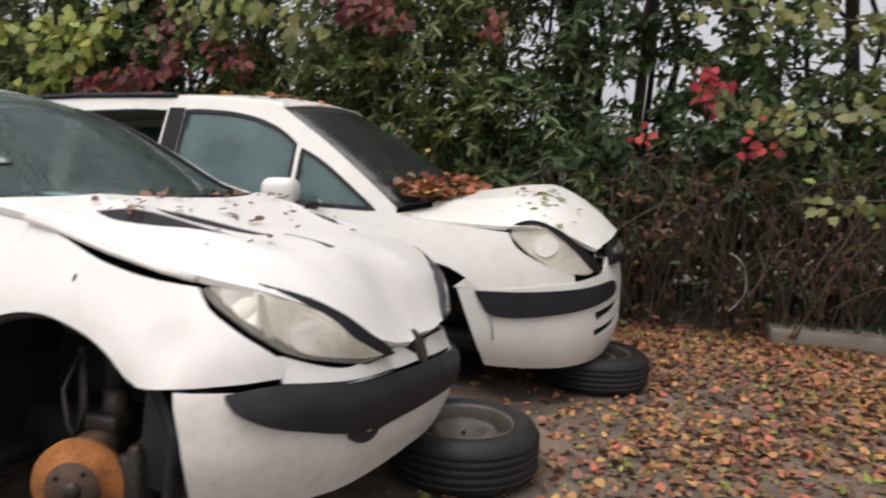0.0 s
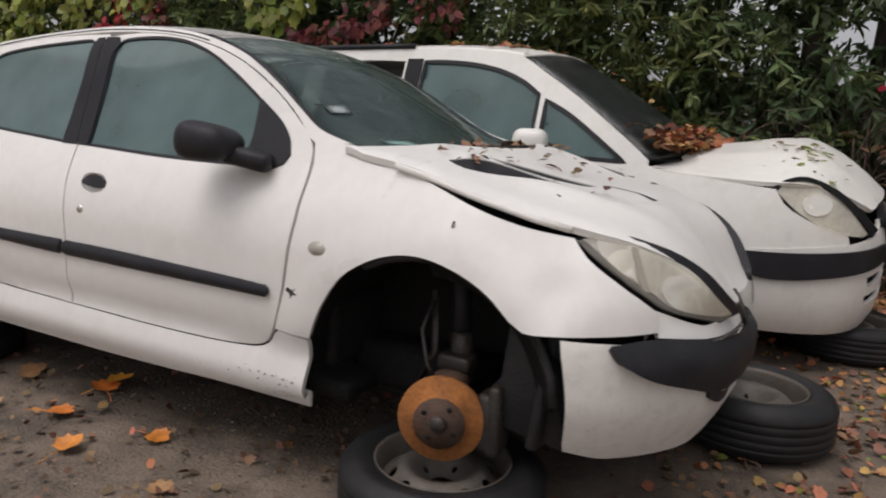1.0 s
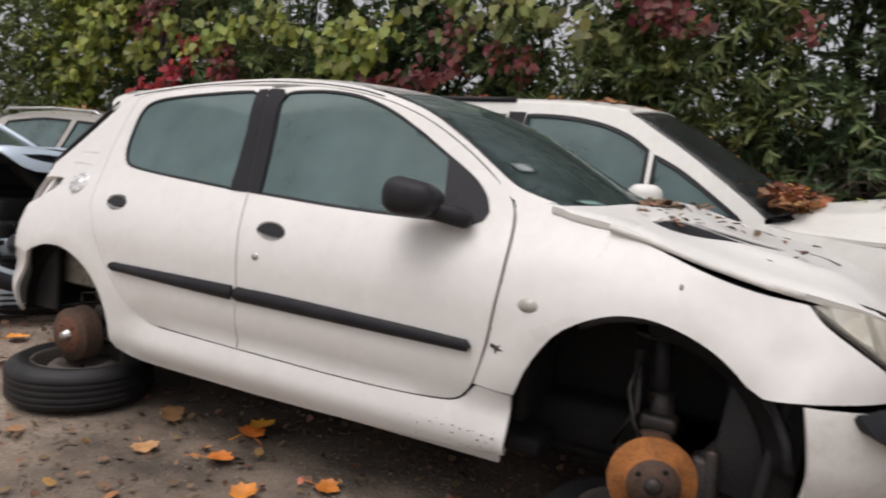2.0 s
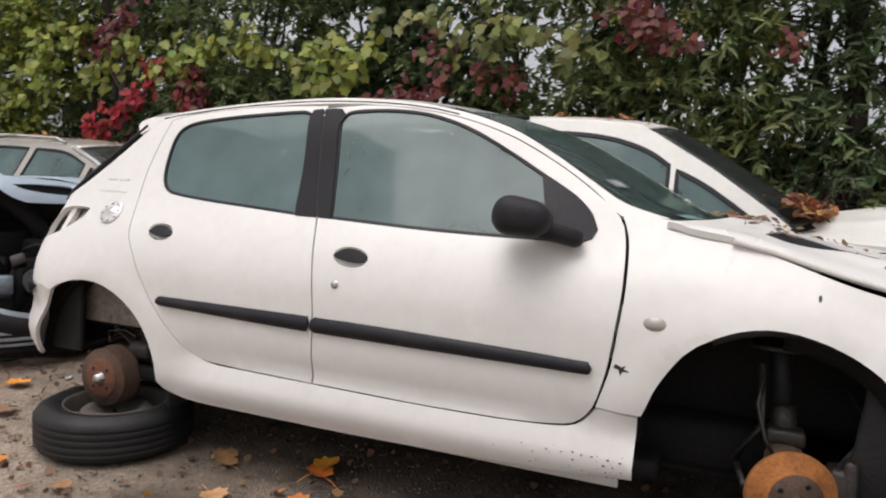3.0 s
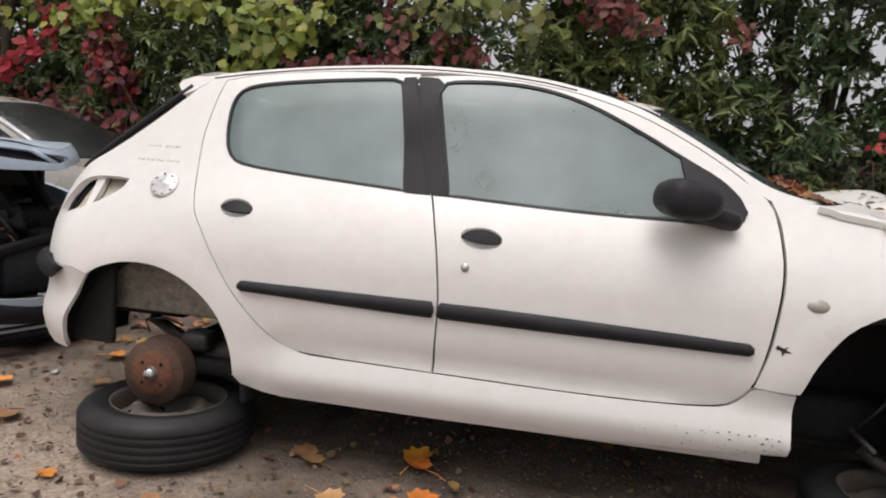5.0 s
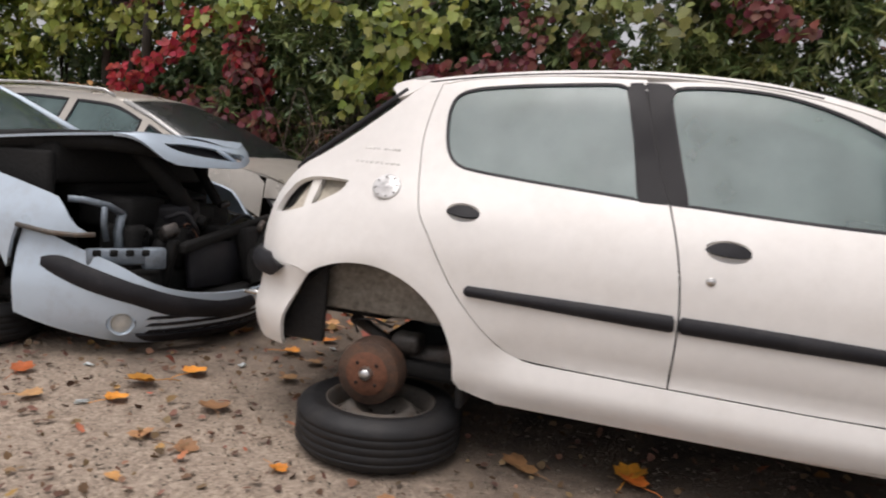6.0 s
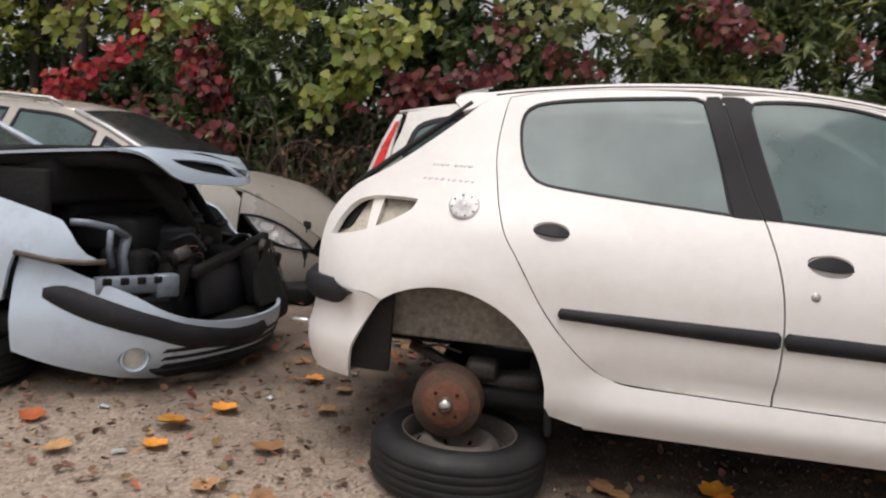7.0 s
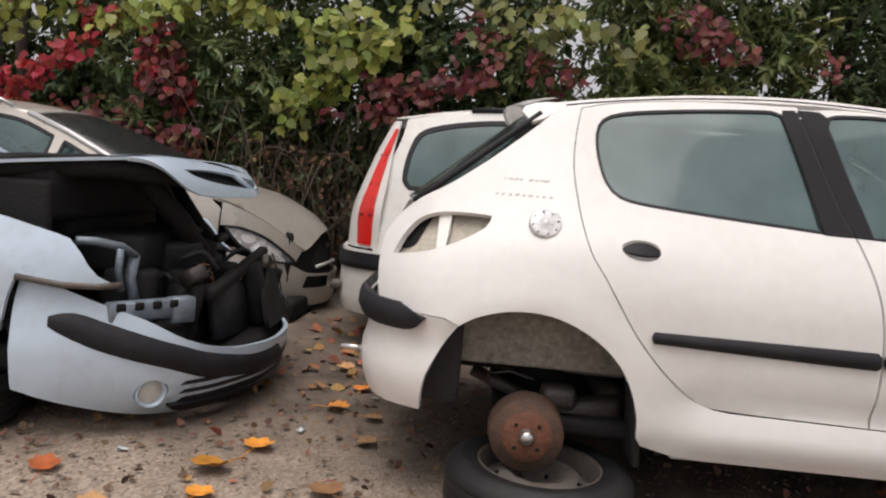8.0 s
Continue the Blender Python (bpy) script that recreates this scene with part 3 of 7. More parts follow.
    quarter = list(reversed(FRAME_TOP)) + REAR_SHUT[1:] + [(0.58, 0.3985), (0.98, 0.3925), (1.40, 0.3885), (1.68, 0.3925), (1.845, 0.4045), (1.89, 0.4235), (1.924, 0.4635), (1.94, 0.473), (2.045, 0.464), (2.042, 0.285), (1.86, 0.268), (1.54, 0.25), (1.20, 0.24), (0.84, 0.238), (0.46, 0.242), (0.335, 0.268)] + arch_r + \
        [(-0.28, 0.600), (-0.34, 0.602), (-0.42, 0.608), (-0.50, 0.612), (-0.515, 0.70), (-0.515, 0.80), (-0.485, 0.868), (-0.41, 0.945), (-0.30, 1.012), (-0.17, 1.11), (-0.01, 1.25)] + ROOF_LINE + [(2.02, 1.004)]
    body = part("body_side", sheet(shrink(rounded(quarter, 0.03, 40), 0.002), skin, out, [hole], st, 0.02), WHITE, car)
    part("lamp_opening", sheet(shrink(hole, -0.006), lambda u, v: (u, g * (HATCH.half(u, v) - 0.055), v), out, [], 0.03, 0.002), mat("dusty_lamp_socket", (0.50, 0.46, 0.38), 0.7, var=0.3, scale=9, dirt=(0.2, 0.17, 0.12), dirt_amount=0.5), body, "bare painted socket of the missing tail lamp")
    part("socket_rib", sheet([Vector(q) for q in ((-0.33, 0.905), (-0.29, 0.91), (-0.30, 0.81), (-0.33, 0.80))], lambda u, v: (u, g * (HATCH.half(u, v) - 0.022), v), out, [], 0.04, 0.02), CREAM, body)
    part("socket_slot", sheet(rounded([(-0.445, 0.785), (-0.425, 0.845), (-0.375, 0.893), (-0.345, 0.905), (-0.372, 0.860), (-0.405, 0.800)], 0.02, 60), lambda u, v: (u, g * (HATCH.half(u, v) - 0.046), v), out, [], 0.03, 0.004), UNDER, body, "dark slot in the empty lamp socket")
    fuel = part("fuel_cap", lathe([(0.0, 0.007), (0.008, 0.007), (0.010, 0.004), (0.040, 0.004), (0.046, 0.002), (0.050, 0.0), (0.050, -0.006)], 32,
                                  Matrix.Translation((-0.002, g * (HATCH.half(0, 0.91) + 0.008), 0.91)) @ Euler((radians(57 if g < 0 else -57), 0, 0)).to_matrix().to_4x4()), CAPMAT, body, "round scuffed metal fuel cap") if near else None
    if near:
        for k in range(8):
            a = 2 * math.pi * k / 8 + 0.2
            part("screw", rbox((0.007, 0.007, 0.004), (-0.002 + 0.039 * math.cos(a), g * (HATCH.half(0, 0.91) + 0.0125 - 0.0207 * math.sin(a)), 0.91 + 0.033 * math.sin(a)), 0.001, 1), GREASY, fuel)
        for k in range(9):
            part("scribble", rbox((0.009 + 0.003 * (k % 3), 0.002, 0.012), (-0.13 + 0.016 * k, g * (HATCH.half(-0.13 + 0.016 * k, 1.035) + 0.0), 1.035), 0, 0), MARKER, body) if k != 4 else None
            part("scribble", rbox((0.010 + 0.003 * (k % 2), 0.002, 0.014), (-0.155 + 0.021 * k, g * (HATCH.half(-0.155 + 0.021 * k, 0.985) + 0.0), 0.985), 0, 0), MARKER, body)
    # sill and front wing
    if near:
        specks = bmesh.new()
        r7 = random.Random(7)
        for k in range(45):
            x, z = 2.03 - abs(r7.gauss(0, 0.16)), 0.30 + r7.uniform(-0.02, 0.05)
            q = r7.uniform(0.001, 0.0026)
            sheet(oval(x, z, q * r7.uniform(1, 2), q, 6), HATCH.side(g, 0.001), out, [], 0.05, 0.0, specks)
        tagged(part("grime_specks", specks, GREASY, body), kind="stuff")
    part("floor_flange", rbox((1.55, 0.012, 0.05), (1.22, g * 0.69, 0.245), 0.004, 1), WHITE_DIRTY, car)
    arch_f = [(2.68, 0.602), (2.645, 0.622), (2.60, 0.662), (2.55, 0.695), (2.49, 0.722), (2.42, 0.741), (2.35, 0.745), (2.28, 0.732), (2.21, 0.70), (2.15, 0.655), (2.09, 0.565), (2.06, 0.49), (2.052, 0.47)]
    wing = [(1.928, 0.476), (1.948, 0.54), (1.963, 0.60), (1.973, 0.68), (1.983, 0.78), (1.983, 0.86), (1.973, 0.95), (1.948, 1.012), (2.03, 1.008), (2.10, 1.006), (2.22, 0.970), (2.37, 0.922), (2.50, 0.878), (2.588, 0.852), (2.66, 0.836), (2.752, 0.824), (2.790, 0.784), (2.850, 0.744), (2.918, 0.698), (2.962, 0.660), (2.964, 0.618), (2.85, 0.612), (2.76, 0.606)] + arch_f
    w = part("front_wing", sheet(rounded(wing, 0.03, 35), skin, out, [], st, 0.018), WHITE, car, "dented white wing")
    part("side_repeater", sheet(oval(2.07, 0.728, 0.030, 0.019, 20), lambda u, v: (u, g * (HATCH.half(u, v) + 0.010 * max(0, 1 - ((u - 2.07) / 0.03) ** 2 - ((v - 0.728) / 0.019) ** 2)), v), out, [], 0.01, 0.006), REPEATER, w)
    if near:
        scr = sheet([Vector(q) for q in ((1.975, 0.607), (1.992, 0.600), (2.004, 0.606), (1.998, 0.596), (2.015, 0.590), (1.995, 0.588), (1.99, 0.576), (1.985, 0.592), (1.970, 0.596))], HATCH.side(g, 0.0015), out, [], 0.02, 0.001)
        part("scuff", scr, GREASY, w, "scraped patch with bare metal")
        part("chip", sheet(oval(2.462, 0.834, 0.004, 0.009, 8), HATCH.side(g, 0.0015), out, [], 0.02, 0.001), GREASY, w)
    # liners
    for nm, (cx, cz), r0, x0, x1 in (("arch_liner", ARCH_F, 0.385, 2.03, 2.86), ("arch_liner", (-0.02, 0.30), 0.355, -0.36, 0.33)):
        ln = grid(lambda a, b: (cx + r0 * math.cos(math.pi * a) * 1.0, g * ((0.735 if cx > 1 else 0.69) - 0.36 * b) , cz + r0 * math.sin(math.pi * a)), 24, 6)
        part(nm, backed(ln, 0.004), LINER, car)


hatch = thing("hatchback_car", None, "white five-door hatchback without wheels, standing on tyres, front crumpled", "car")
hatch_side(hatch, -1)
hatch_side(hatch, 1)

roof_z = spline([q[0] for q in ROOF_LINE], [q[1] for q in ROOF_LINE])


def roof_map(u, v):
    x = -0.02 + 1.34 * u
    s = 2 * v - 1
    z0 = roof_z(max(0.02, x))
    w = HATCH.half(x, z0) + 0.001
    front = 0.10 * (1 - s * s) * max(0, (u - 0.8) / 0.2)
    return (x + front, s * w, z0 + 0.032 * (1 - abs(s) ** 2.4) * min(1, 0.4 + 1.5 * min(u, 0.6)) - front * 0.16 - 0.002)


part("roof", backed(grid(roof_map, 22, 18), 0.01), WHITE, hatch)
part("roof_seal", tube([(x, -HATCH.half(x, roof_z(x) - 0.014) - 0.0005, roof_z(x) - 0.014) for x in [0.05 + 0.1 * k for k in range(14)]], 0.0028, 6), PLASTIC, hatch)
part("roof_seal", tube([(x, HATCH.half(x, roof_z(x) - 0.014) + 0.0005, roof_z(x) - 0.014) for x in [0.05 + 0.1 * k for k in range(14)]], 0.0028, 6), PLASTIC, hatch)


def screen_map(u, v):
    s = 2 * v - 1
    x = 1.32 + (2.075 - 1.32) * u
    z0 = roof_z(x) + 0.004
    w = HATCH.half(x, z0) - 0.012
    bow = (0.10 + 0.12 * u) * (1 - s * s)
    return (x + bow, s * w, z0 + 0.026 * (1 - s * s) * (1 - u) - 0.012 - 0.012 * u)


part("windscreen", backed(grid(screen_map, 14, 16), 0.005), SCREEN_GLASS, hatch)


def screen_tag(name, u0, v0, du, dv, material):
    def f(a, b):
        p = Vector(screen_map(u0 + du * a, v0 + dv * b))
        return p + Vector((0.004, 0, 0.006))
    part(name, backed(grid(f, 3, 3), 0.001), material, hatch)


screen_tag("windscreen_sticker", 0.66, 0.06, 0.05, 0.06, STICKER_W)
screen_tag("windscreen_sticker", 0.90, 0.10, 0.055, 0.075, STICKER)
for s in (-1, 1):
    part("screen_trim", tube([Vector(screen_map(k / 12, 0.0 if s < 0 else 1.0)) + Vector((0.004, 0, 0.005)) for k in range(13)], 0.009, 6), PLASTIC, hatch)
part("scuttle", backed(grid(lambda u, v: tuple(Vector(screen_map(1.0, v)) + Vector((0.14 * u - 0.02, 0, -0.012 - 0.035 * u))), 3, 16), 0.01), PLASTIC, hatch)
part("wiper", tube([(2.28, -0.36, 1.005), (2.30, -0.1, 1.012), (2.31, 0.16, 1.012), (2.27, 0.34, 1.01)], 0.007, 6), PLASTIC, hatch)

# tailgate, spoiler, rear glass
def gate_map(u, v):
    s = 2 * v - 1
    x = -0.03 - 0.39 * u
    z = 1.262 - 0.325 * u
    w = HATCH.half(max(x, -0.6), z) - 0.004
    return (x - 0.06 * (1 - s * s), s * w, z + 0.02 * (1 - s * s))


part("rear_window", backed(grid(gate_map, 8, 14, True), 0.006), DARK_GLASS, hatch)
part("tailgate", backed(grid(lambda u, v: (-0.42 - 0.09 * u ** 0.7 - 0.06 * (1 - (2 * v - 1) ** 2), (2 * v - 1) * (HATCH.half(-0.42 - 0.10 * u, 0.937 - 0.30 * u) - 0.006), 0.937 - 0.36 * u), 8, 14, True), 0.012), WHITE, hatch)


def spoiler_map(u, v):
    s = 2 * v - 1
    x = 0.03 - 0.125 * u
    z = 1.318 - 0.022 * u * u - 0.014 * u
    w = HATCH.half(0.0, 1.30) - 0.004 - 0.02 * u
    return (x - 0.05 * (1 - s * s), s * w, z + 0.035 * (1 - abs(s) ** 2.4))


part("spoiler", backed(grid(spoiler_map, 5, 18, True), 0.03), WHITE, hatch)
for s in (-1, 1):
    part("spoiler_end", sheet(rounded([(0.045, 1.300), (-0.02, 1.303), (-0.085, 1.284), (-0.094, 1.266), (-0.060, 1.230), (-0.02, 1.245), (0.03, 1.280)], 0.03, 50), HATCH.side(s, 0.001), (0, s, 0), [], 0.03, 0.02), WHITE, hatch)
    part("gate_seal", tube([Vector(gate_map(k / 8, 0.5 + 0.497 * s)) for k in range(9)], 0.012, 6), PLASTIC, hatch)

# rear bumper and its black corner pads
sA, sB = TAIL.at(-0.235), TAIL.at(-0.345)
end = -sA
rb = [(sA, 0.585), (TAIL.at(-0.28), 0.598), (TAIL.at(-0.34), 0.602), (TAIL.at(-0.45), 0.60), (0, 0.60), (-TAIL.at(-0.45), 0.60), (-TAIL.at(-0.34), 0.602), (-TAIL.at(-0.28), 0.598), (-sA, 0.585),
      (-TAIL.at(-0.285), 0.51), (-TAIL.at(-0.325), 0.42), (-sB, 0.31), (-TAIL.at(-0.44), 0.305), (0, 0.30), (TAIL.at(-0.44), 0.305), (sB, 0.305), (TAIL.at(-0.325), 0.42), (TAIL.at(-0.285), 0.51)]
bumper_r = part("rear_bumper", sheet(rounded(rb, 0.03, 40), TAIL.on(), (-1, 0, 0), [], 0.045, 0.015), WHITE, hatch)
for g in (-1, 1):
    a, b = TAIL.at(-0.335), TAIL.at(-0.60) + 0.10
    pad = [(-g * -1 * s, z) for s, z in ((a, 0.590), (a + 0.02, 0.568), (a + 0.07, 0.550), (b - 0.05, 0.545), (b, 0.55), (b, 0.612), (b - 0.06, 0.626), (a + 0.10, 0.632), (a + 0.03, 0.612))]
    lo, hi = (lambda s: 0.545), (lambda s: 0.632)
    part("bumper_pad", sheet(rounded(pad, 0.03, 40), padded(TAIL.on, lo, hi, 0.028), (-1, 0, 0), [], 0.03, 0.03), PLASTIC, bumper_r, "black plastic corner pad")
part("towing_eye", tube([(-0.52, -0.50, 0.425), (-0.63, -0.52, 0.43)], 0.011, 8), CHROME, hatch)

# bonnet, sprung open a little and bent over the nose
HOOD_EDGE = spline([2.08, 2.26, 2.505, 2.62, 2.74, 2.85, 2.93, 3.01, 3.06, 3.09, 3.12], [1.0, 0.975, 0.907, 0.878, 0.856, 0.832, 0.804, 0.750, 0.690, 0.655, 0.635])
HOOD_W = spline([2.08, 2.3, 2.5, 2.7, 2.76, 2.85, 2.93, 3.0, 3.06, 3.09, 3.12], [0.675, 0.672, 0.665, 0.655, 0.648, 0.615, 0.555, 0.475, 0.385, 0.345, 0.25])


def hood_map(x, y):
    w = HOOD_W(min(x, 3.11))
    s = min(1.0, abs(y) / w)
    z = HOOD_EDGE(x) + 0.055 * (1 - s ** 2.2) * max(0.0, 1 - max(0, x - 2.8) / 0.30)
    z += 0.014 * math.exp(-((s - 0.62) / 0.09) ** 2) * min(1, max(0, (x - 2.15) / 0.2)) * max(0, min(1, (3.0 - x) / 0.3))
    z -= 0.045 * ease((y + 0.38) / 0.36) * ease((x - 2.97) / 0.10)
    # the knocked-in nose: a wide hollow, a fold beyond it and small creases
    z -= 0.036 * math.exp(-((x - 2.99) / 0.06) ** 2 - ((y + 0.02) / 0.12) ** 2)
    z += 0.034 * math.exp(-((x - 3.03) / 0.05) ** 2 - ((y - 0.26) / 0.09) ** 2)
    z += 0.016 * math.exp(-((x - 2.93 - 0.25 * y) / 0.035) ** 2 - ((y + 0.20) / 0.10) ** 2)
    z -= 0.010 * math.exp(-((x - 2.86 - 0.3 * y) / 0.025) ** 2 - ((y + 0.22) / 0.16) ** 2)
    z += 0.012 * noise.noise(Vector((x * 7, y * 7, 2.0))) * max(0, min(1, (x - 2.80) / 0.15))
    if s > 0.985:
        z -= 0.006
    return (x, y, z)


rear_edge = [(2.345 - 0.27 * (y / 0.66) ** 2, y) for y in (0.66, 0.5, 0.34, 0.17, 0, -0.17, -0.34, -0.5, -0.66)]
side_r = [(x, -HOOD_W(x) + 0.004) for x in (2.2, 2.35, 2.5, 2.65, 2.76, 2.84, 2.92, 3.0, 3.05, 3.08)]
front_e = [(3.088, -0.33), (3.096, -0.22), (3.100, -0.10), (3.090, 0.0), (3.094, 0.1), (3.100, 0.22), (3.088, 0.33)]
side_l = [(x, HOOD_W(x) - 0.004) for x in (3.05, 3.0, 2.92, 2.84, 2.76, 2.65, 2.5, 2.35, 2.2)]
vents = [rounded([(2.33, -0.53), (2.38, -0.45), (2.52, -0.375), (2.64, -0.335), (2.61, -0.39), (2.50, -0.465), (2.39, -0.54)], 0.03, 60),
         rounded([(2.40, -0.38), (2.45, -0.30), (2.58, -0.24), (2.68, -0.21), (2.66, -0.26), (2.55, -0.325), (2.45, -0.39)], 0.03, 60),
         rounded([(2.33, 0.53), (2.38, 0.45), (2.52, 0.375), (2.64, 0.335), (2.61, 0.39), (2.50, 0.465), (2.39, 0.54)], 0.03, 60)]
bonnet = part("bonnet", sheet(rounded(rear_edge + side_r + front_e + side_l, 0.03, 40), hood_map, (0, 0, 1), vents, 0.035, 0.018), WHITE, hatch, "crumpled white bonnet, sprung ajar")
for vt in vents:
    part("bonnet_vent", sheet(shrink(vt, -0.008), lambda x, y: tuple(Vector(hood_map(x, y)) - Vector((0, 0, 0.004))), (0, 0, 1), [], 0.03, 0.004), PLASTIC, bonnet, "black vent grille")
part("tear", sheet(rounded([(2.70, -0.165), (2.78, -0.135), (2.82, -0.100), (2.835, -0.088), (2.83, -0.115), (2.80, -0.128)], 0.03, 60), lambda x, y: tuple(Vector(hood_map(x, y)) + Vector((0, 0, 0.003))), (0, 0, 1), [], 0.02, 0.002), PLASTIC, bonnet, "black split in the skin")
part("bonnet_flange", tube([(x, -HOOD_W(x) - 0.004, HOOD_EDGE(x) - 0.014) for x in (2.25, 2.35, 2.5, 2.65, 2.74)], 0.009, 8), WHITE_DIRTY, bonnet)

# headlamps, nose panel, bumper
for g in (-1, 1):
    lamp_o = rounded([(2.760, 0.820), (2.795, 0.831), (2.876, 0.817), (2.960, 0.783), (3.030, 0.730), (3.080, 0.660), (3.102, 0.616), (3.080, 0.617), (3.040, 0.638), (2.973, 0.671), (2.926, 0.708), (2.860, 0.754), (2.798, 0.793)], 0.02, 60)
    box = part("headlamp", sheet(shrink(lamp_o, -0.012), HATCH.side(g, -0.035), (0, g, 0), [], 0.03, 0.03), PLASTIC, hatch, "hazed headlamp in a loose housing")
    part("reflector", sheet(shrink(lamp_o, 0.004), lambda x, z: (x, g * (HATCH.half(x, z) - 0.024 - 0.010 * math.sin(26 * (x - z))), z), (0, g, 0), [], 0.018, 0.004), LENS, box)
    part("bulb_bowl", sheet(rounded([(2.800, 0.822), (2.868, 0.812), (2.900, 0.738), (2.868, 0.756), (2.815, 0.790)], 0.02), lambda x, z: (x, g * (HATCH.half(x, z) - 0.012 - 0.02 * math.exp(-((x - 2.85) / 0.03) ** 2 - ((z - 0.785) / 0.025) ** 2)), z), (0, g, 0), [], 0.012, 0.004), REFLECTOR, box)
    part("lamp_divider", sheet(rounded([(2.876, 0.812), (2.890, 0.809), (2.935, 0.708), (2.918, 0.718)], 0.02), HATCH.side(g, -0.011), (0, g, 0), [], 0.02, 0.006), REPEATER, box)
    part("second_bowl", sheet(oval(2.995, 0.702, 0.050, 0.030, 20, -0.8), lambda x, z: (x, g * (HATCH.half(x, z) - 0.016 - 0.012 * math.exp(-((x - 2.995) / 0.025) ** 2 - ((z - 0.702) / 0.02) ** 2)), z), (0, g, 0), [], 0.012, 0.004), REFLECTOR, box)
    part("lens", sheet(lamp_o, lambda x, z: (x, g * (HATCH.half(x, z) + 0.003), z), (0, g, 0), [], 0.025, 0.012), LAMP_COVER, box)


def drooping(off=0.0):
    """The nose's skin, sagging towards its far side."""
    f = NOSE.on(off)

    def at(s, z):
        x, y, zz = f(s, z)
        return (x, y, zz - min(0.13, 0.115 * max(0.0, y + 0.62)))
    return at


n0 = NOSE.at(2.975)
nose = [(n0, 0.605), (NOSE.at(3.06), 0.60), (0, 0.605), (-NOSE.at(3.06), 0.60), (-n0, 0.605), (-n0, 0.66), (-NOSE.at(3.04), 0.665), (0.12, 0.66), (0.05, 0.625), (-0.05, 0.625), (-0.14, 0.655), (-0.30, 0.655), (NOSE.at(3.08), 0.632), (NOSE.at(3.04), 0.640), (n0, 0.668)]
part("nose_panel", sheet(rounded(nose, 0.03, 40), drooping(0.0), (1, 0, 0), [], 0.03, 0.012), WHITE, hatch)
part("radiator_grille", sheet(rounded([(-0.34, 0.625), (0.36, 0.625), (0.34, 0.70), (-0.32, 0.69)], 0.05), drooping(-0.04), (1, 0, 0), [], 0.05, 0.01), PLASTIC, hatch)
badge = rounded([(-0.035, 0.600), (-0.005, 0.592), (0.022, 0.610), (0.030, 0.650), (0.012, 0.690), (-0.018, 0.700), (-0.030, 0.668), (-0.045, 0.640)], 0.02, 60)
part("badge", sheet(badge, drooping(0.014), (1, 0, 0), [], 0.02, 0.014), GREASY, hatch, "dark metal grille badge")
part("gap_tape", sheet(rounded([(-0.50, 0.598), (-0.30, 0.604), (-0.26, 0.614), (-0.40, 0.608)], 0.03, 60), drooping(0.020), (1, 0, 0), [], 0.03, 0.003), CHROME, hatch, "bright torn trim in the bumper gap")
bA = NOSE.at(2.772)
fb = [(bA, 0.600), (NOSE.at(2.87), 0.598), (NOSE.at(3.0), 0.592), (0, 0.585), (-NOSE.at(3.0), 0.592), (-bA, 0.600), (-NOSE.at(2.795), 0.45), (-NOSE.at(2.802), 0.305), (-NOSE.at(2.95), 0.280), (0, 0.31), (NOSE.at(2.95), 0.275), (NOSE.at(2.802), 0.305), (NOSE.at(2.795), 0.45)]
bumper_f = part("front_bumper", sheet(rounded(fb, 0.03, 40), drooping(0.004), (1, 0, 0), [], 0.045, 0.015), WHITE_DIRTY, hatch, "cracked white bumper, hanging loose")
pA = NOSE.at(2.876)
pad = [(pA, 0.598), (pA + 0.10, 0.606), (-0.3, 0.600), (0.3, 0.60), (-pA, 0.598), (-pA - 0.03, 0.545), (-pA - 0.10, 0.51), (-pA - 0.2, 0.48), (0.3, 0.475), (-0.25, 0.470), (-0.40, 0.455), (pA + 0.20, 0.488), (pA + 0.09, 0.520), (pA + 0.02, 0.562)]
part("bumper_pad", sheet(rounded(pad, 0.03, 40), padded(drooping, lambda s: 0.46, lambda s: 0.605, 0.035), (1, 0, 0), [], 0.035, 0.03), PLASTIC, bumper_f, "wide black plastic bumper pad")
fog = part("fog_blank", sheet(oval(NOSE.at(3.088), 0.462, 0.058, 0.030, 18), drooping(0.016), (1, 0, 0), [], 0.03, 0.02), PLASTIC, bumper_f)
# painted highlight: a bright metal oval laid on the black fog blank
part("fog_glint", sheet(oval(NOSE.at(3.088) + 0.012, 0.470, 0.022, 0.009, 12), drooping(0.0175), (1, 0, 0), [], 0.03, 0.003), CHROME, fog)
part("bumper_fill", rbox((0.12, 1.0, 0.14), (2.95, 0, 0.47), 0.03), UNDER, hatch)

# inside of the nose, floor and cabin, seen through gaps and glass
part("inner_wing", rbox((0.85, 0.05, 0.42), (2.46, -0.36, 0.60), 0.02), UNDER, hatch)
part("inner_wing", rbox((0.85, 0.05, 0.42), (2.46, 0.36, 0.60), 0.02), UNDER, hatch)
part("engine", rbox((0.5, 0.62, 0.4), (2.55, 0.0, 0.54), 0.05), UNDER, hatch)
# added black slab: blocks the bright ground seen through the front arch
part("underside_fill", rbox((0.85, 0.95, 0.05), (2.48, 0, 0.24), 0.02), UNDER, hatch)
part("subframe", rbox((0.45, 1.0, 0.16), (2.22, 0, 0.32), 0.04), UNDER, hatch)
part("bulkhead", rbox((0.05, 1.3, 0.62), (2.02, 0, 0.65), 0.02), UNDER, hatch)
part("floor_pan", rbox((2.2, 1.30, 0.06), (1.0, 0, 0.27), 0.02), UNDER, hatch)
part("boot_floor", rbox((0.52, 1.0, 0.05), (-0.28, 0, 0.42), 0.02), UNDER, hatch)
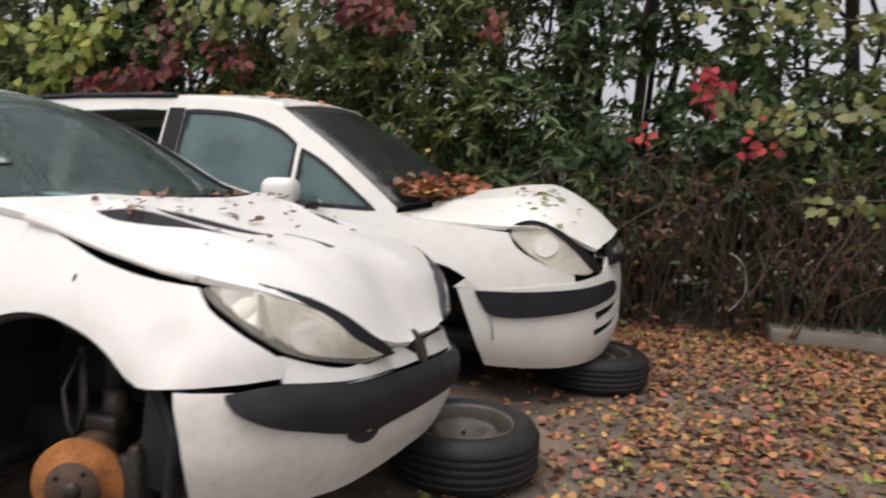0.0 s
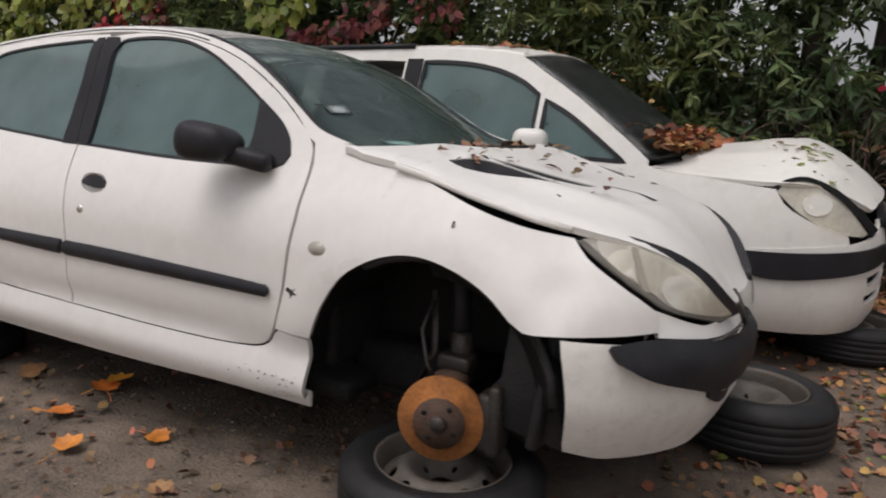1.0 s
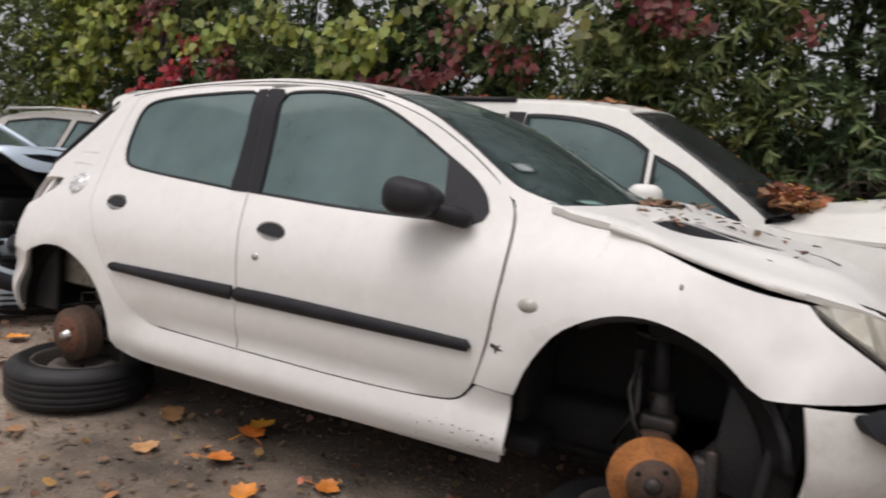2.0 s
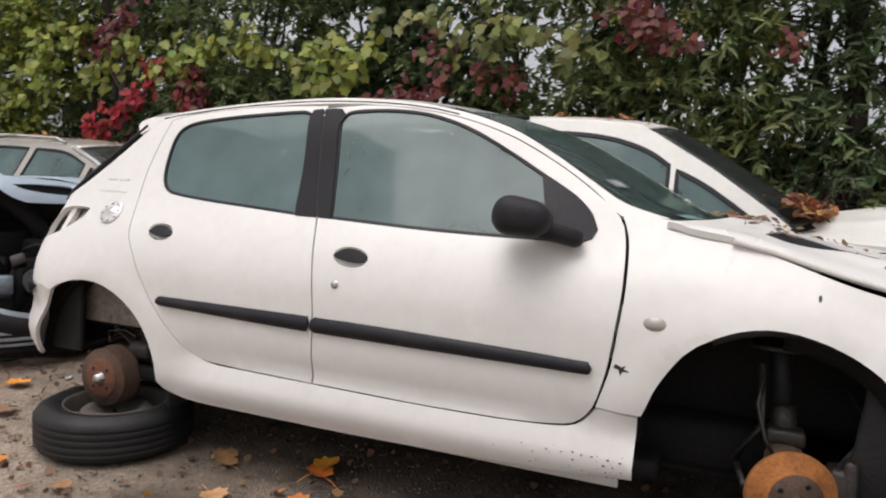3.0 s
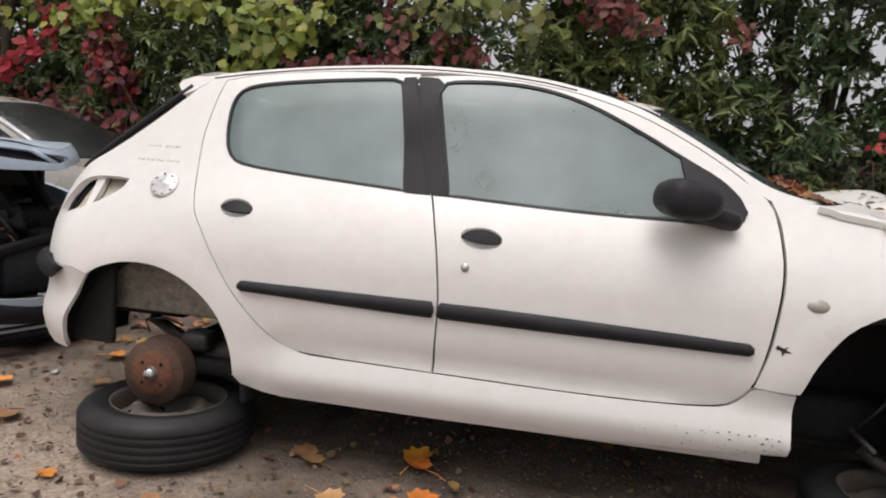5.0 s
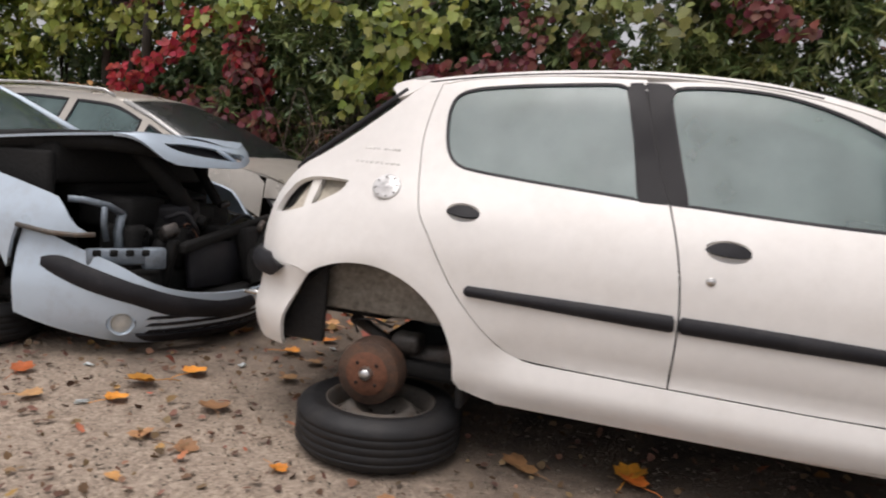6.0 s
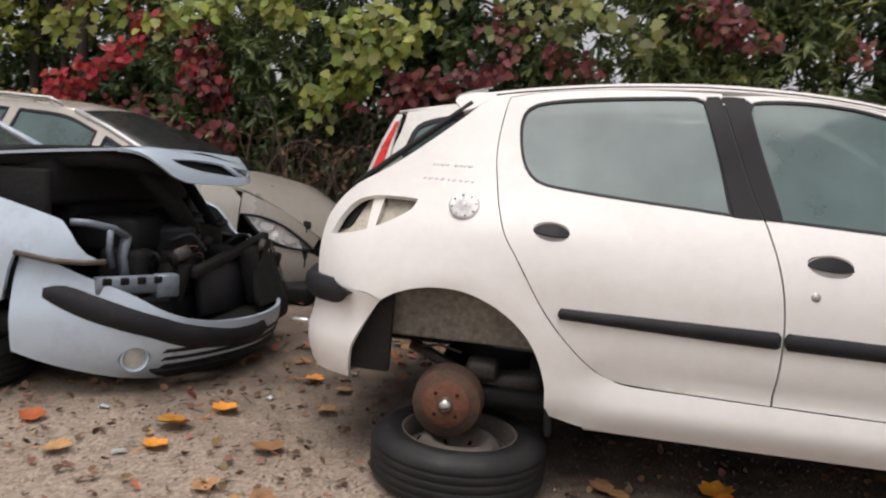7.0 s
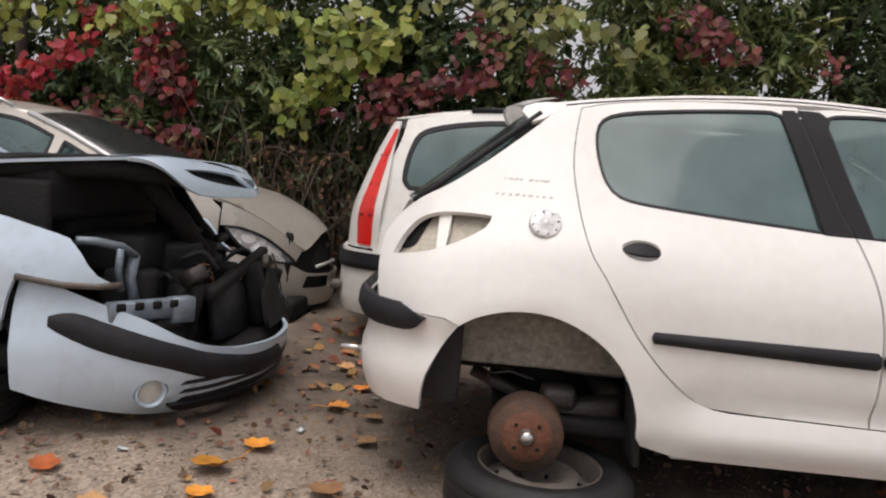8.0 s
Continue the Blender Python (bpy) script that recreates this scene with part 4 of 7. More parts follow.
part("inner_arch", rbox((0.60, 0.03, 0.25), (0.02, -0.56, 0.555), 0.012), GREYMET, hatch, "dusty grey inner wheel arch")
part("arch_liner", rbox((0.19, 0.03, 0.31), (-0.315, -0.63, 0.465), 0.012), LINER, hatch)
part("inner_arch", rbox((0.66, 0.04, 0.30), (-0.02, 0.50, 0.56), 0.015), GREYMET, hatch)
part("dashboard", rbox((0.35, 1.16, 0.22), (1.86, 0, 0.84), 0.06, 3), DASH, hatch)
part("steering_wheel", lathe([(0.175, 0.0), (0.187, 0.012), (0.199, 0.0), (0.187, -0.012)], 28, pose(1.58, 0.35, 0.88, 0, -62, 0), True), DASH, hatch)
for sx, sy in ((1.08, -0.34), (1.08, 0.34), (0.28, -0.32), (0.28, 0.32)):
    s = part("seat", rbox((0.5, 0.5, 0.18), (sx + 0.05, sy, 0.50), 0.06, 3), CLOTH, hatch)
    part("backrest", rbox((0.14, 0.48, 0.58), (sx - 0.24, sy, 0.82), 0.05, 3, pose(0, 0, 0, 0, -14, 0)), CLOTH, s)
    part("headrest", rbox((0.09, 0.26, 0.16), (sx - 0.33, sy, 1.16), 0.035, 3), CLOTH, s)

# front hub: strut, disc, caliper
R90 = Euler((radians(90), 0, 0)).to_matrix().to_4x4()
for g in (-1, 1):
    hub_m = Matrix.Translation((2.440, g * 0.705, 0.300)) @ pose(0, 0, 0, 0, 0, 17) @ Euler((radians(90 if g < 0 else -90), 0, 0)).to_matrix().to_4x4() @ Matrix.Diagonal((1.02, 1.02, 1, 1))
    disc = part("brake_disc", lathe([(0.0, -0.012), (0.113, -0.012), (0.116, -0.009), (0.116, 0.009), (0.113, 0.012), (0.074, 0.012), (0.072, 0.030), (0.068, 0.034), (0.0, 0.034)], 48, hub_m), RUST, hatch, "brake disc covered in orange rust")
    part("hub_hat", lathe([(0.069, 0.0345), (0.070, 0.036), (0.026, 0.0375), (0.022, 0.040), (0.0, 0.040)], 36, hub_m), RUST_DARK, disc)
    part("hub_cap", lathe([(0.024, 0.036), (0.022, 0.048), (0.017, 0.054), (0.0, 0.056)], 20, hub_m), GREASY, disc)
    for k in range(4):
        a = math.pi / 4 + k * math.pi / 2 + 0.2
        part("stud_hole", lathe([(0.0, 0.0385), (0.006, 0.0385), (0.008, 0.036)], 10, hub_m @ Matrix.Translation((0.048 * math.cos(a), 0.048 * math.sin(a), 0))), UNDER, disc)
    part("caliper", rbox((0.075, 0.085, 0.165), (2.562, g * 0.64, 0.30), 0.018, 2), GREASY, hatch)
    part("caliper_bracket", rbox((0.04, 0.05, 0.20), (2.578, g * 0.66, 0.31), 0.015, 2), GREASY, hatch)
    part("strut", tube([(2.43, g * 0.57, 0.30), (2.42, g * 0.555, 0.46), (2.415, g * 0.55, 0.50)], 0.036, 12), GREASY, hatch)
    part("damper_tube", tube([(2.415, g * 0.55, 0.46), (2.395, g * 0.53, 0.72)], 0.029, 12), PLASTIC, hatch)
    part("spring_seat", lathe([(0.0, 0.0), (0.078, 0.0), (0.082, 0.006), (0.078, 0.014), (0.0, 0.016)], 24, pose(2.40, g * 0.535, 0.66)), GREASY, hatch)
    part("strut_clamp", rbox((0.10, 0.07, 0.045), (2.425, g * 0.59, 0.425), 0.01), GREASY, hatch)
    part("drive_shaft", tube([(2.44, g * 0.66, 0.292), (2.44, g * 0.30, 0.33)], 0.020, 10), GREASY, hatch)
    part("wishbone", tube([(2.43, g * 0.64, 0.205), (2.36, g * 0.45, 0.225), (2.20, g * 0.34, 0.25)], 0.024, 8), GREASY, hatch)
    part("brake_hose", tube([(2.55, g * 0.66, 0.38), (2.60, g * 0.62, 0.44), (2.62, g * 0.56, 0.50), (2.58, g * 0.50, 0.56), (2.53, g * 0.45, 0.54)], 0.008, 6), PLASTIC, hatch)
    part("brake_cable", tube([(2.36, g * 0.62, 0.60), (2.345, g * 0.66, 0.52), (2.37, g * 0.67, 0.43), (2.41, g * 0.66, 0.36)], 0.006, 6), GREASY, hatch)
    part("anti_roll_link", tube([(2.352, g * 0.60, 0.62), (2.36, g * 0.61, 0.45), (2.30, g * 0.58, 0.33)], 0.011, 7), GREASY, hatch)
    part("knuckle", rbox((0.10, 0.09, 0.20), (2.425, g * 0.63, 0.31), 0.03, 2), RUST_DARK, hatch)
    part("liner_lip", tube([(ARCH_F[0] + 0.372 * math.cos(a), g * (0.745 - 0.02 * math.sin(2 * a)), ARCH_F[1] + 0.372 * math.sin(a)) for a in [radians(8 + 11 * k) for k in range(11)]], 0.014, 7), LINER, hatch)
    part("liner_rib", backed(grid(lambda a, b: (ARCH_F[0] + (0.372 - 0.06 * b) * math.cos(radians(5 + 85 * a)), g * (0.742 - 0.05 * b), ARCH_F[1] + (0.372 - 0.06 * b) * math.sin(radians(5 + 85 * a))), 14, 3), 0.003), LINER, hatch)
    part("track_rod", tube([(2.33, g * 0.64, 0.28), (2.30, g * 0.45, 0.31), (2.28, g * 0.3, 0.33)], 0.010, 8), GREASY, hatch)
    part("liner_flap", rbox((0.03, 0.14, 0.36), (2.725, g * 0.64, 0.45), 0.012, 2, pose(0, 0, 0, 0, 8, 10 * g)), LINER, hatch)
    part("liner_flap", rbox((0.20, 0.02, 0.34), (2.685, g * 0.655, 0.455), 0.01, 1, pose(0, 0, 0, 0, 6, 4 * g)), LINER, hatch)
    # rear hub: drum, trailing arm, damper
    drum_m = Matrix.Translation((0.0, g * 0.66, 0.255)) @ Euler((radians(90 if g < 0 else -90), 0, 0)).to_matrix().to_4x4()
    drum = part("brake_drum", lathe([(0.0, -0.02), (0.112, -0.02), (0.119, -0.012), (0.119, 0.0), (0.114, 0.004), (0.114, 0.060), (0.110, 0.068), (0.076, 0.072), (0.074, 0.076), (0.0, 0.076)], 48, drum_m), RUST_DARK, hatch, "brown rusted brake drum")
    part("drum_face", lathe([(0.078, 0.0735), (0.075, 0.078), (0.03, 0.0785), (0.0, 0.0785)], 36, drum_m), mat("reddish_rust", (0.15, 0.062, 0.034), 0.8, var=0.4, scale=18, bump=0.3), drum)
    part("hub_cap", lathe([(0.028, 0.077), (0.027, 0.082), (0.022, 0.088), (0.021, 0.094), (0.016, 0.100), (0.0, 0.102)], 24, drum_m), CHROME, drum, "bright metal grease cap")
    for k in range(4):
        a = math.pi / 4 + k * math.pi / 2
        part("stud_hole", lathe([(0.0, 0.0805), (0.005, 0.0805), (0.007, 0.078)], 10, drum_m @ Matrix.Translation((0.05 * math.cos(a), 0.05 * math.sin(a), 0))), UNDER, drum)
    part("liner_flap", rbox((0.025, 0.13, 0.34), (0.325, g * 0.665, 0.36), 0.008, 1, pose(0, 0, 0, 0, -4, 0)), LINER, hatch)
    arm = rbox((0.30, 0.08, 0.09), (0.17, g * 0.56, 0.30), 0.03, 2, pose(0, 0, 0, 0, -10, 0))
    part("trailing_arm", arm, GREASY, hatch)
    part("spring_perch", rbox((0.11, 0.1, 0.07), (0.10, g * 0.60, 0.355), 0.02, 2), GREASY, hatch)
    part("damper", tube([(0.03, g * 0.50, 0.30), (-0.18, g * 0.46, 0.38)], 0.022, 10), GREASY, hatch)
    part("brake_pipe", tube([(-0.10, g * 0.6, 0.36), (-0.13, g * 0.58, 0.40), (-0.06, g * 0.56, 0.41), (0.02, g * 0.58, 0.395)], 0.005, 6), GREASY, hatch)
part("rear_axle", tube([(0.30, -0.55, 0.33), (0.30, 0.55, 0.33)], 0.045, 12), GREASY, hatch)

# door mirror
mir = rbox((0.172, 0.17, 0.125), (0, 0, 0), 0.052, 4)
for v in mir.verts:
    k = 1 - 0.22 * (v.co.y + 0.1) / 0.2
    v.co.z *= 1.0 - 0.25 * max(0, v.co.x) / 0.08
    v.co.z *= k
bmesh.ops.transform(mir, matrix=pose(1.688, -0.79, 0.995, 0, 6, 14), verts=mir.verts)
mo = part("door_mirror", mir, PLASTIC, hatch, "black plastic door mirror")
part("mirror_arm", rbox((0.15, 0.10, 0.056), (1.775, -0.725, 0.952), 0.026, 4, pose(0, 0, 0, 0, 12, 28)), PLASTIC, mo)


def band(edge, centre, half, nu=14, nv=16, power=2.0):
    """A crowned sheet across a car, between the side lines edge and the middle line centre, both (x, z) lists."""
    n = len(edge)
    ts = list(range(n))
    ex, ez, cx, cz = (spline(ts, [q[i] for q in line]) for line, i in ((edge, 0), (edge, 1), (centre, 0), (centre, 1)))

    def f(u, v):
        t, s = u * (n - 1), 2 * v - 1
        k = 1 - abs(s) ** power
        x, z = ex(t) + (cx(t) - ex(t)) * k, ez(t) + (cz(t) - ez(t)) * k
        return (x, s * half(ex(t), ez(t)), z)
    return grid(f, nu, nv)


def upward(b):
    if sum(f.normal.z * f.calc_area() for f in (b.normal_update() or b.faces)) < 0:
        bmesh.ops.reverse_faces(b, faces=b.faces)
    return b


LAMP_JOINT = mat("dark_red_plastic", (0.20, 0.012, 0.010), 0.3, bump=0.0, coat=0.5)

# ---- the white people carrier behind the hatchback ----
mpv = thing("people_carrier", pose(0, 2.0, 0), "dirty white people carrier with dead leaves, resting on tyres", "car")
MPV = Shape([-1.0, -0.9, -0.6, 0, 2.4, 2.9, 3.1, 3.3, 3.45, 3.55, 3.62], [0.66, 0.76, 0.845, 0.86, 0.86, 0.848, 0.82, 0.75, 0.66, 0.52, 0.3],
            [0.2, 0.35, 0.5, 0.65, 0.8, 0.9, 1.0, 1.25, 1.5], [-0.05, -0.01, 0, -0.01, -0.045, -0.075, -0.10, -0.19, -0.29])
M_NOSE = Wrap([(2.85, -0.85), (3.1, -0.82), (3.3, -0.75), (3.45, -0.66), (3.55, -0.52), (3.62, -0.3), (3.64, 0)], [0.15, 0.22, 0.3, 0.4, 0.5, 0.6, 0.7, 0.8], [-0.09, -0.04, -0.01, 0.0, 0.0, -0.005, -0.03, -0.07])
M_TAIL = Wrap([(-0.45, -0.855), (-0.72, -0.83), (-0.88, -0.765), (-0.98, -0.63), (-1.025, -0.4), (-1.04, 0)], [0.15, 0.3, 0.5, 0.65, 0.8, 1.0, 1.2, 1.38], [-0.06, 0.0, 0.0, -0.01, -0.015, -0.075, -0.15, -0.235])
roof_m = [(-0.74, 1.40), (-0.3, 1.465), (0.4, 1.505), (1.2, 1.515), (1.45, 1.510), (1.64, 1.497), (1.77, 1.472)]
pillar_m = [(1.77, 1.472), (1.93, 1.378), (2.12, 1.262), (2.30, 1.136), (2.44, 1.035), (2.54, 0.955)]
part("roof", backed(upward(band(roof_m, [(-0.80, 1.43), (-0.3, 1.53), (0.4, 1.575), (1.2, 1.58), (1.45, 1.575), (1.70, 1.555), (1.90, 1.52)], MPV.half, 18, 14, 2.4)), 0.012), CREAM, mpv)
part("windscreen", backed(upward(band(pillar_m, [(1.90, 1.515), (2.09, 1.418), (2.31, 1.285), (2.50, 1.165), (2.65, 1.075), (2.76, 1.01)], lambda x, z: MPV.half(x, z) - 0.02, 12, 16)), 0.006), DARK_GLASS, mpv)
for g in (-1, 1):
    out = (0, g, 0)
    skin = MPV.side(g)
    fglass = rounded([(1.165, 1.437), (1.172, 0.955), (1.915, 0.945), (1.912, 1.262), (1.80, 1.335), (1.65, 1.392), (1.48, 1.425), (1.3, 1.438)], 0.04, 50)
    qglass = rounded([(1.955, 1.238), (1.958, 0.945), (2.43, 0.935), (2.25, 1.065), (2.10, 1.165)], 0.04, 50)
    rglass = rounded([(0.45, 1.43), (0.45, 0.97), (1.03, 0.96), (1.03, 1.44), (0.8, 1.445)], 0.04, 50)
    bglass = rounded([(-0.56, 1.33), (-0.64, 1.20), (-0.66, 1.03), (-0.62, 0.98), (0.30, 0.97), (0.30, 1.43), (-0.2, 1.41)], 0.04, 50)
    side = [(-0.80, 0.55), (-0.80, 0.92), (-0.76, 1.10), (-0.70, 1.28), (-0.68, 1.395)] + roof_m[1:] + pillar_m[1:] + [(2.54, 0.93), (2.63, 0.905), (2.86, 0.885), (3.12, 0.862), (3.16, 0.80), (3.26, 0.735), (3.44, 0.668), (3.46, 0.60), (3.1, 0.59), (2.88, 0.585)] + \
        [(2.74 + 0.34 * math.cos(a), 0.36 + 0.34 * math.sin(a)) for a in [math.pi * k / 10 for k in range(3, 10)]] + [(2.40, 0.30), (2.3, 0.22), (0.35, 0.22), (0.24, 0.3)] + \
        [(-0.1 + 0.34 * math.cos(a), 0.36 + 0.34 * math.sin(a)) for a in [math.pi * k / 10 for k in range(1, 10)]] + [(-0.46, 0.30), (-0.5, 0.55)]
    b = part("body_side", sheet(rounded(side, 0.06, 35), skin, out, [fglass, qglass, rglass, bglass], 0.09, 0.02), CREAM, mpv)
    part("door_window", sheet(shrink(fglass, 0.0), MPV.side(g, -0.008), out, [], 0.12, 0.004), SIDE_GLASS, b)
    part("quarter_window", sheet(shrink(qglass, 0.0), MPV.side(g, -0.008), out, [], 0.12, 0.004), SIDE_GLASS, b)
    part("rear_side_window", sheet(shrink(bglass, 0.0), MPV.side(g, -0.006), out, [], 0.12, 0.004), SIDE_GLASS, b)
    part("window_seal", sheet(shrink(bglass, -0.012), MPV.side(g, 0.002), out, [shrink(bglass, 0.016)], 0.05, 0.006), PLASTIC, b)
    part("window_seal", sheet(shrink(fglass, -0.010), MPV.side(g, 0.002), out, [shrink(fglass, 0.012)], 0.05, 0.006), PLASTIC, b)
    part("window_seal", sheet(shrink(qglass, -0.008), MPV.side(g, 0.002), out, [shrink(qglass, 0.014)], 0.05, 0.006), PLASTIC, b)
    part("pillar_trim", sheet(rounded([(1.045, 1.455), (1.045, 0.95), (1.158, 0.95), (1.152, 1.455)], 0.05, 30), MPV.side(g, 0.004), out, [], 0.08, 0.008), PILLAR, b)
    part("roof_rail", tube([(x, g * (MPV.half(x, roof_z0) + 0.0), roof_z0 + 0.012) for x, roof_z0 in ((-0.3, 1.468), (0.0, 1.49), (0.4, 1.51), (0.8, 1.515), (1.07, 1.517))], 0.016, 8), PLASTIC, mpv)
    mirror = rbox((0.17, 0.20, 0.16), (0, 0, 0), 0.05, 3)
    bmesh.ops.transform(mirror, matrix=pose(1.975, g * 0.925, 1.0, 0, 0, 12 * -g), verts=mirror.verts)
    mm = part("door_mirror", mirror, CREAM, mpv, "white door mirror on a black arm")
    part("mirror_arm", rbox((0.10, 0.14, 0.05), (2.08, g * 0.86, 0.945), 0.02), PLASTIC, mm)
    lamp = rounded([(3.125, 0.85), (3.17, 0.895), (3.24, 0.905), (3.33, 0.868), (3.43, 0.79), (3.525, 0.675), (3.50, 0.662), (3.40, 0.675), (3.31, 0.712), (3.22, 0.765)], 0.03, 55)
    lmp = part("headlamp", sheet(lamp, MPV.side(g, -0.03), out, [], 0.05, 0.02), LENS, mpv, "clouded headlamp")
    part("lens", sheet(lamp, MPV.side(g, 0.006), out, [], 0.05, 0.01), LAMP_COVER, lmp)
    part("bulb_bowl", sheet(oval(3.30, 0.80, 0.06, 0.05, 16), MPV.side(g, -0.02), out, [], 0.05, 0.01), REFLECTOR, lmp)
    part("lamp_surround", sheet(rounded([(3.10, 0.862), (3.15, 0.905), (3.24, 0.925), (3.36, 0.880), (3.47, 0.795), (3.57, 0.690), (3.545, 0.66), (3.46, 0.765), (3.36, 0.852), (3.26, 0.905), (3.17, 0.893)], 0.03, 60), MPV.side(g, -0.012), out, [], 0.05, 0.03), UNDER, lmp)
    part("arch_liner", backed(grid(lambda a, bb: (2.74 + 0.35 * math.cos(math.pi * a), g * (0.84 - 0.5 * bb), 0.34 + 0.35 * math.sin(math.pi * a)), 18, 4), 0.004), LINER, mpv)
    ta = M_TAIL.at(-0.80)
    lampt = [(ta + 0.02, 0.63), (ta + 0.12, 0.63), (ta + 0.14, 0.80), (ta + 0.13, 1.0), (ta + 0.10, 1.18), (ta + 0.05, 1.33), (ta - 0.005, 1.33), (ta + 0.015, 1.2), (ta + 0.028, 1.0), (ta + 0.024, 0.8)]
    part("tail_lamp", sheet(rounded([(q[0] if g < 0 else -q[0], q[1]) for q in lampt], 0.04, 50), M_TAIL.on(0.012), (-1, 0, 0), [], 0.05, 0.02), RED, mpv, "tall red tail lamp up the corner")
    for z0, z1 in ((0.795, 0.812), (0.985, 0.995), (1.16, 1.17)):
        seg = [(ta + 0.03, z0), (ta + 0.12, z0), (ta + 0.12, z1), (ta + 0.03, z1)]
        part("lamp_joint", sheet([Vector((q[0] if g < 0 else -q[0], q[1])) for q in seg], M_TAIL.on(0.0135), (-1, 0, 0), [], 0.05, 0.004), LAMP_JOINT, mpv)
t0 = M_TAIL.at(-0.78)
part("tailgate", sheet(rounded([(t0, 0.61), (-t0, 0.61), (-t0, 1.0), (-t0 - 0.02, 1.38), (t0 + 0.02, 1.38), (t0, 1.0)], 0.08, 35), M_TAIL.on(), (-1, 0, 0), [rounded([(-0.52, 1.0), (0.52, 1.0), (0.46, 1.32), (-0.46, 1.32)], 0.06, 35)], 0.08, 0.015), CREAM, mpv)
part("rear_window", sheet(rounded([(-0.53, 0.99), (0.53, 0.99), (0.47, 1.33), (-0.47, 1.33)], 0.06, 35), M_TAIL.on(-0.008), (-1, 0, 0), [], 0.1, 0.005), DARK_GLASS, mpv)
part("gate_seam", sheet([Vector(q) for q in ((t0 + 0.01, 0.785), (-t0 - 0.01, 0.785), (-t0 - 0.01, 0.792), (t0 + 0.01, 0.792))], M_TAIL.on(0.002), (-1, 0, 0), [], 0.1, 0.003), PLASTIC, mpv)
t1 = M_TAIL.at(-0.50)
rbm = part("rear_bumper", sheet(rounded([(t1, 0.60), (-t1, 0.60), (-t1, 0.22), (t1, 0.22)], 0.06, 35), M_TAIL.on(0.025), (-1, 0, 0), [], 0.07, 0.03), CREAM, mpv)
part("bumper_strip", sheet(rounded([(t1 + 0.1, 0.585), (-t1 - 0.1, 0.585), (-t1 - 0.1, 0.49), (t1 + 0.1, 0.49)], 0.06, 35), M_TAIL.on(0.04), (-1, 0, 0), [], 0.07, 0.03), PLASTIC, rbm)
HM_E = spline([2.5, 2.63, 2.86, 3.12, 3.3, 3.45, 3.58, 3.66], [0.925, 0.912, 0.895, 0.890, 0.885, 0.825, 0.755, 0.715])
HM_C = spline([2.5, 2.7, 2.9, 3.1, 3.22, 3.35, 3.5, 3.6, 3.68], [1.0, 1.035, 1.065, 1.098, 1.105, 1.055, 0.955, 0.865, 0.80])
HM_W = spline([2.5, 2.86, 3.12, 3.3, 3.45, 3.58, 3.66], [0.765, 0.76, 0.74, 0.66, 0.55, 0.42, 0.3])


def hood_m(x, y):
    s = min(1, abs(y) / HM_W(x))
    z = HM_E(x) + (HM_C(x) - HM_E(x)) * (1 - s ** 1.7)
    z += 0.012 * math.exp(-((abs(y) - 0.38 - 0.1 * (3.6 - x)) / 0.05) ** 2) + 0.008 * noise.noise(Vector((x * 4, y * 4, 7)))
    return (x, y, z)


hm = [(2.76 - 0.22 * (y / 0.75) ** 2, y) for y in (0.75, 0.5, 0.25, 0, -0.25, -0.5, -0.75)] + [(x, -HM_W(x)) for x in (2.7, 2.86, 3.0, 3.12, 3.3, 3.45, 3.53)] + [(3.575, -0.30), (3.60, -0.12), (3.60, 0.12), (3.575, 0.30)] + [(x, HM_W(x)) for x in (3.53, 3.45, 3.3, 3.12, 3.0, 2.86, 2.7)]
part("bonnet", sheet(rounded(hm, 0.05, 40), hood_m, (0, 0, 1), [], 0.06, 0.02), CREAM, mpv, "buckled white bonnet strewn with dead leaves")
part("scuttle", backed(grid(lambda u, v: (2.53 + 0.22 * (1 - (2 * v - 1) ** 2) + 0.06 * u, 0.72 * (2 * v - 1), 0.965 + 0.035 * (1 - (2 * v - 1) ** 2) - 0.02 * u), 3, 14), 0.02), PLASTIC, mpv)
m1 = M_NOSE.at(2.90)
part("front_bumper", sheet(rounded([(m1, 0.582), (M_NOSE.at(3.2), 0.60), (-0.46, 0.665), (-0.34, 0.735), (-0.28, 0.715), (0.28, 0.715), (0.34, 0.735), (0.46, 0.665), (-M_NOSE.at(3.2), 0.60), (-m1, 0.582), (-M_NOSE.at(2.98), 0.38), (-M_NOSE.at(3.05), 0.20), (-M_NOSE.at(3.3), 0.19), (0, 0.20), (M_NOSE.at(3.3), 0.19), (M_NOSE.at(3.05), 0.20), (M_NOSE.at(2.98), 0.38)], 0.05, 40),
                           M_NOSE.on(0.006), (1, 0, 0), [rounded([(M_NOSE.at(3.55) + sg * 0, z0), (-0.12, z0 + 0.05), (-0.12, z0 + 0.095), (M_NOSE.at(3.55) - 0.02, z0 + 0.045)], 0.04, 50) for sg, z0 in ((0, 0.335), (0, 0.425))], 0.06, 0.02), CREAM, mpv)
part("intake_back", sheet(rounded([(M_NOSE.at(3.4), 0.30), (0.4, 0.30), (0.4, 0.56), (M_NOSE.at(3.4), 0.56)], 0.06), M_NOSE.on(-0.03), (1, 0, 0), [], 0.1, 0.01), UNDER, mpv)
ms = M_NOSE.at(2.99)
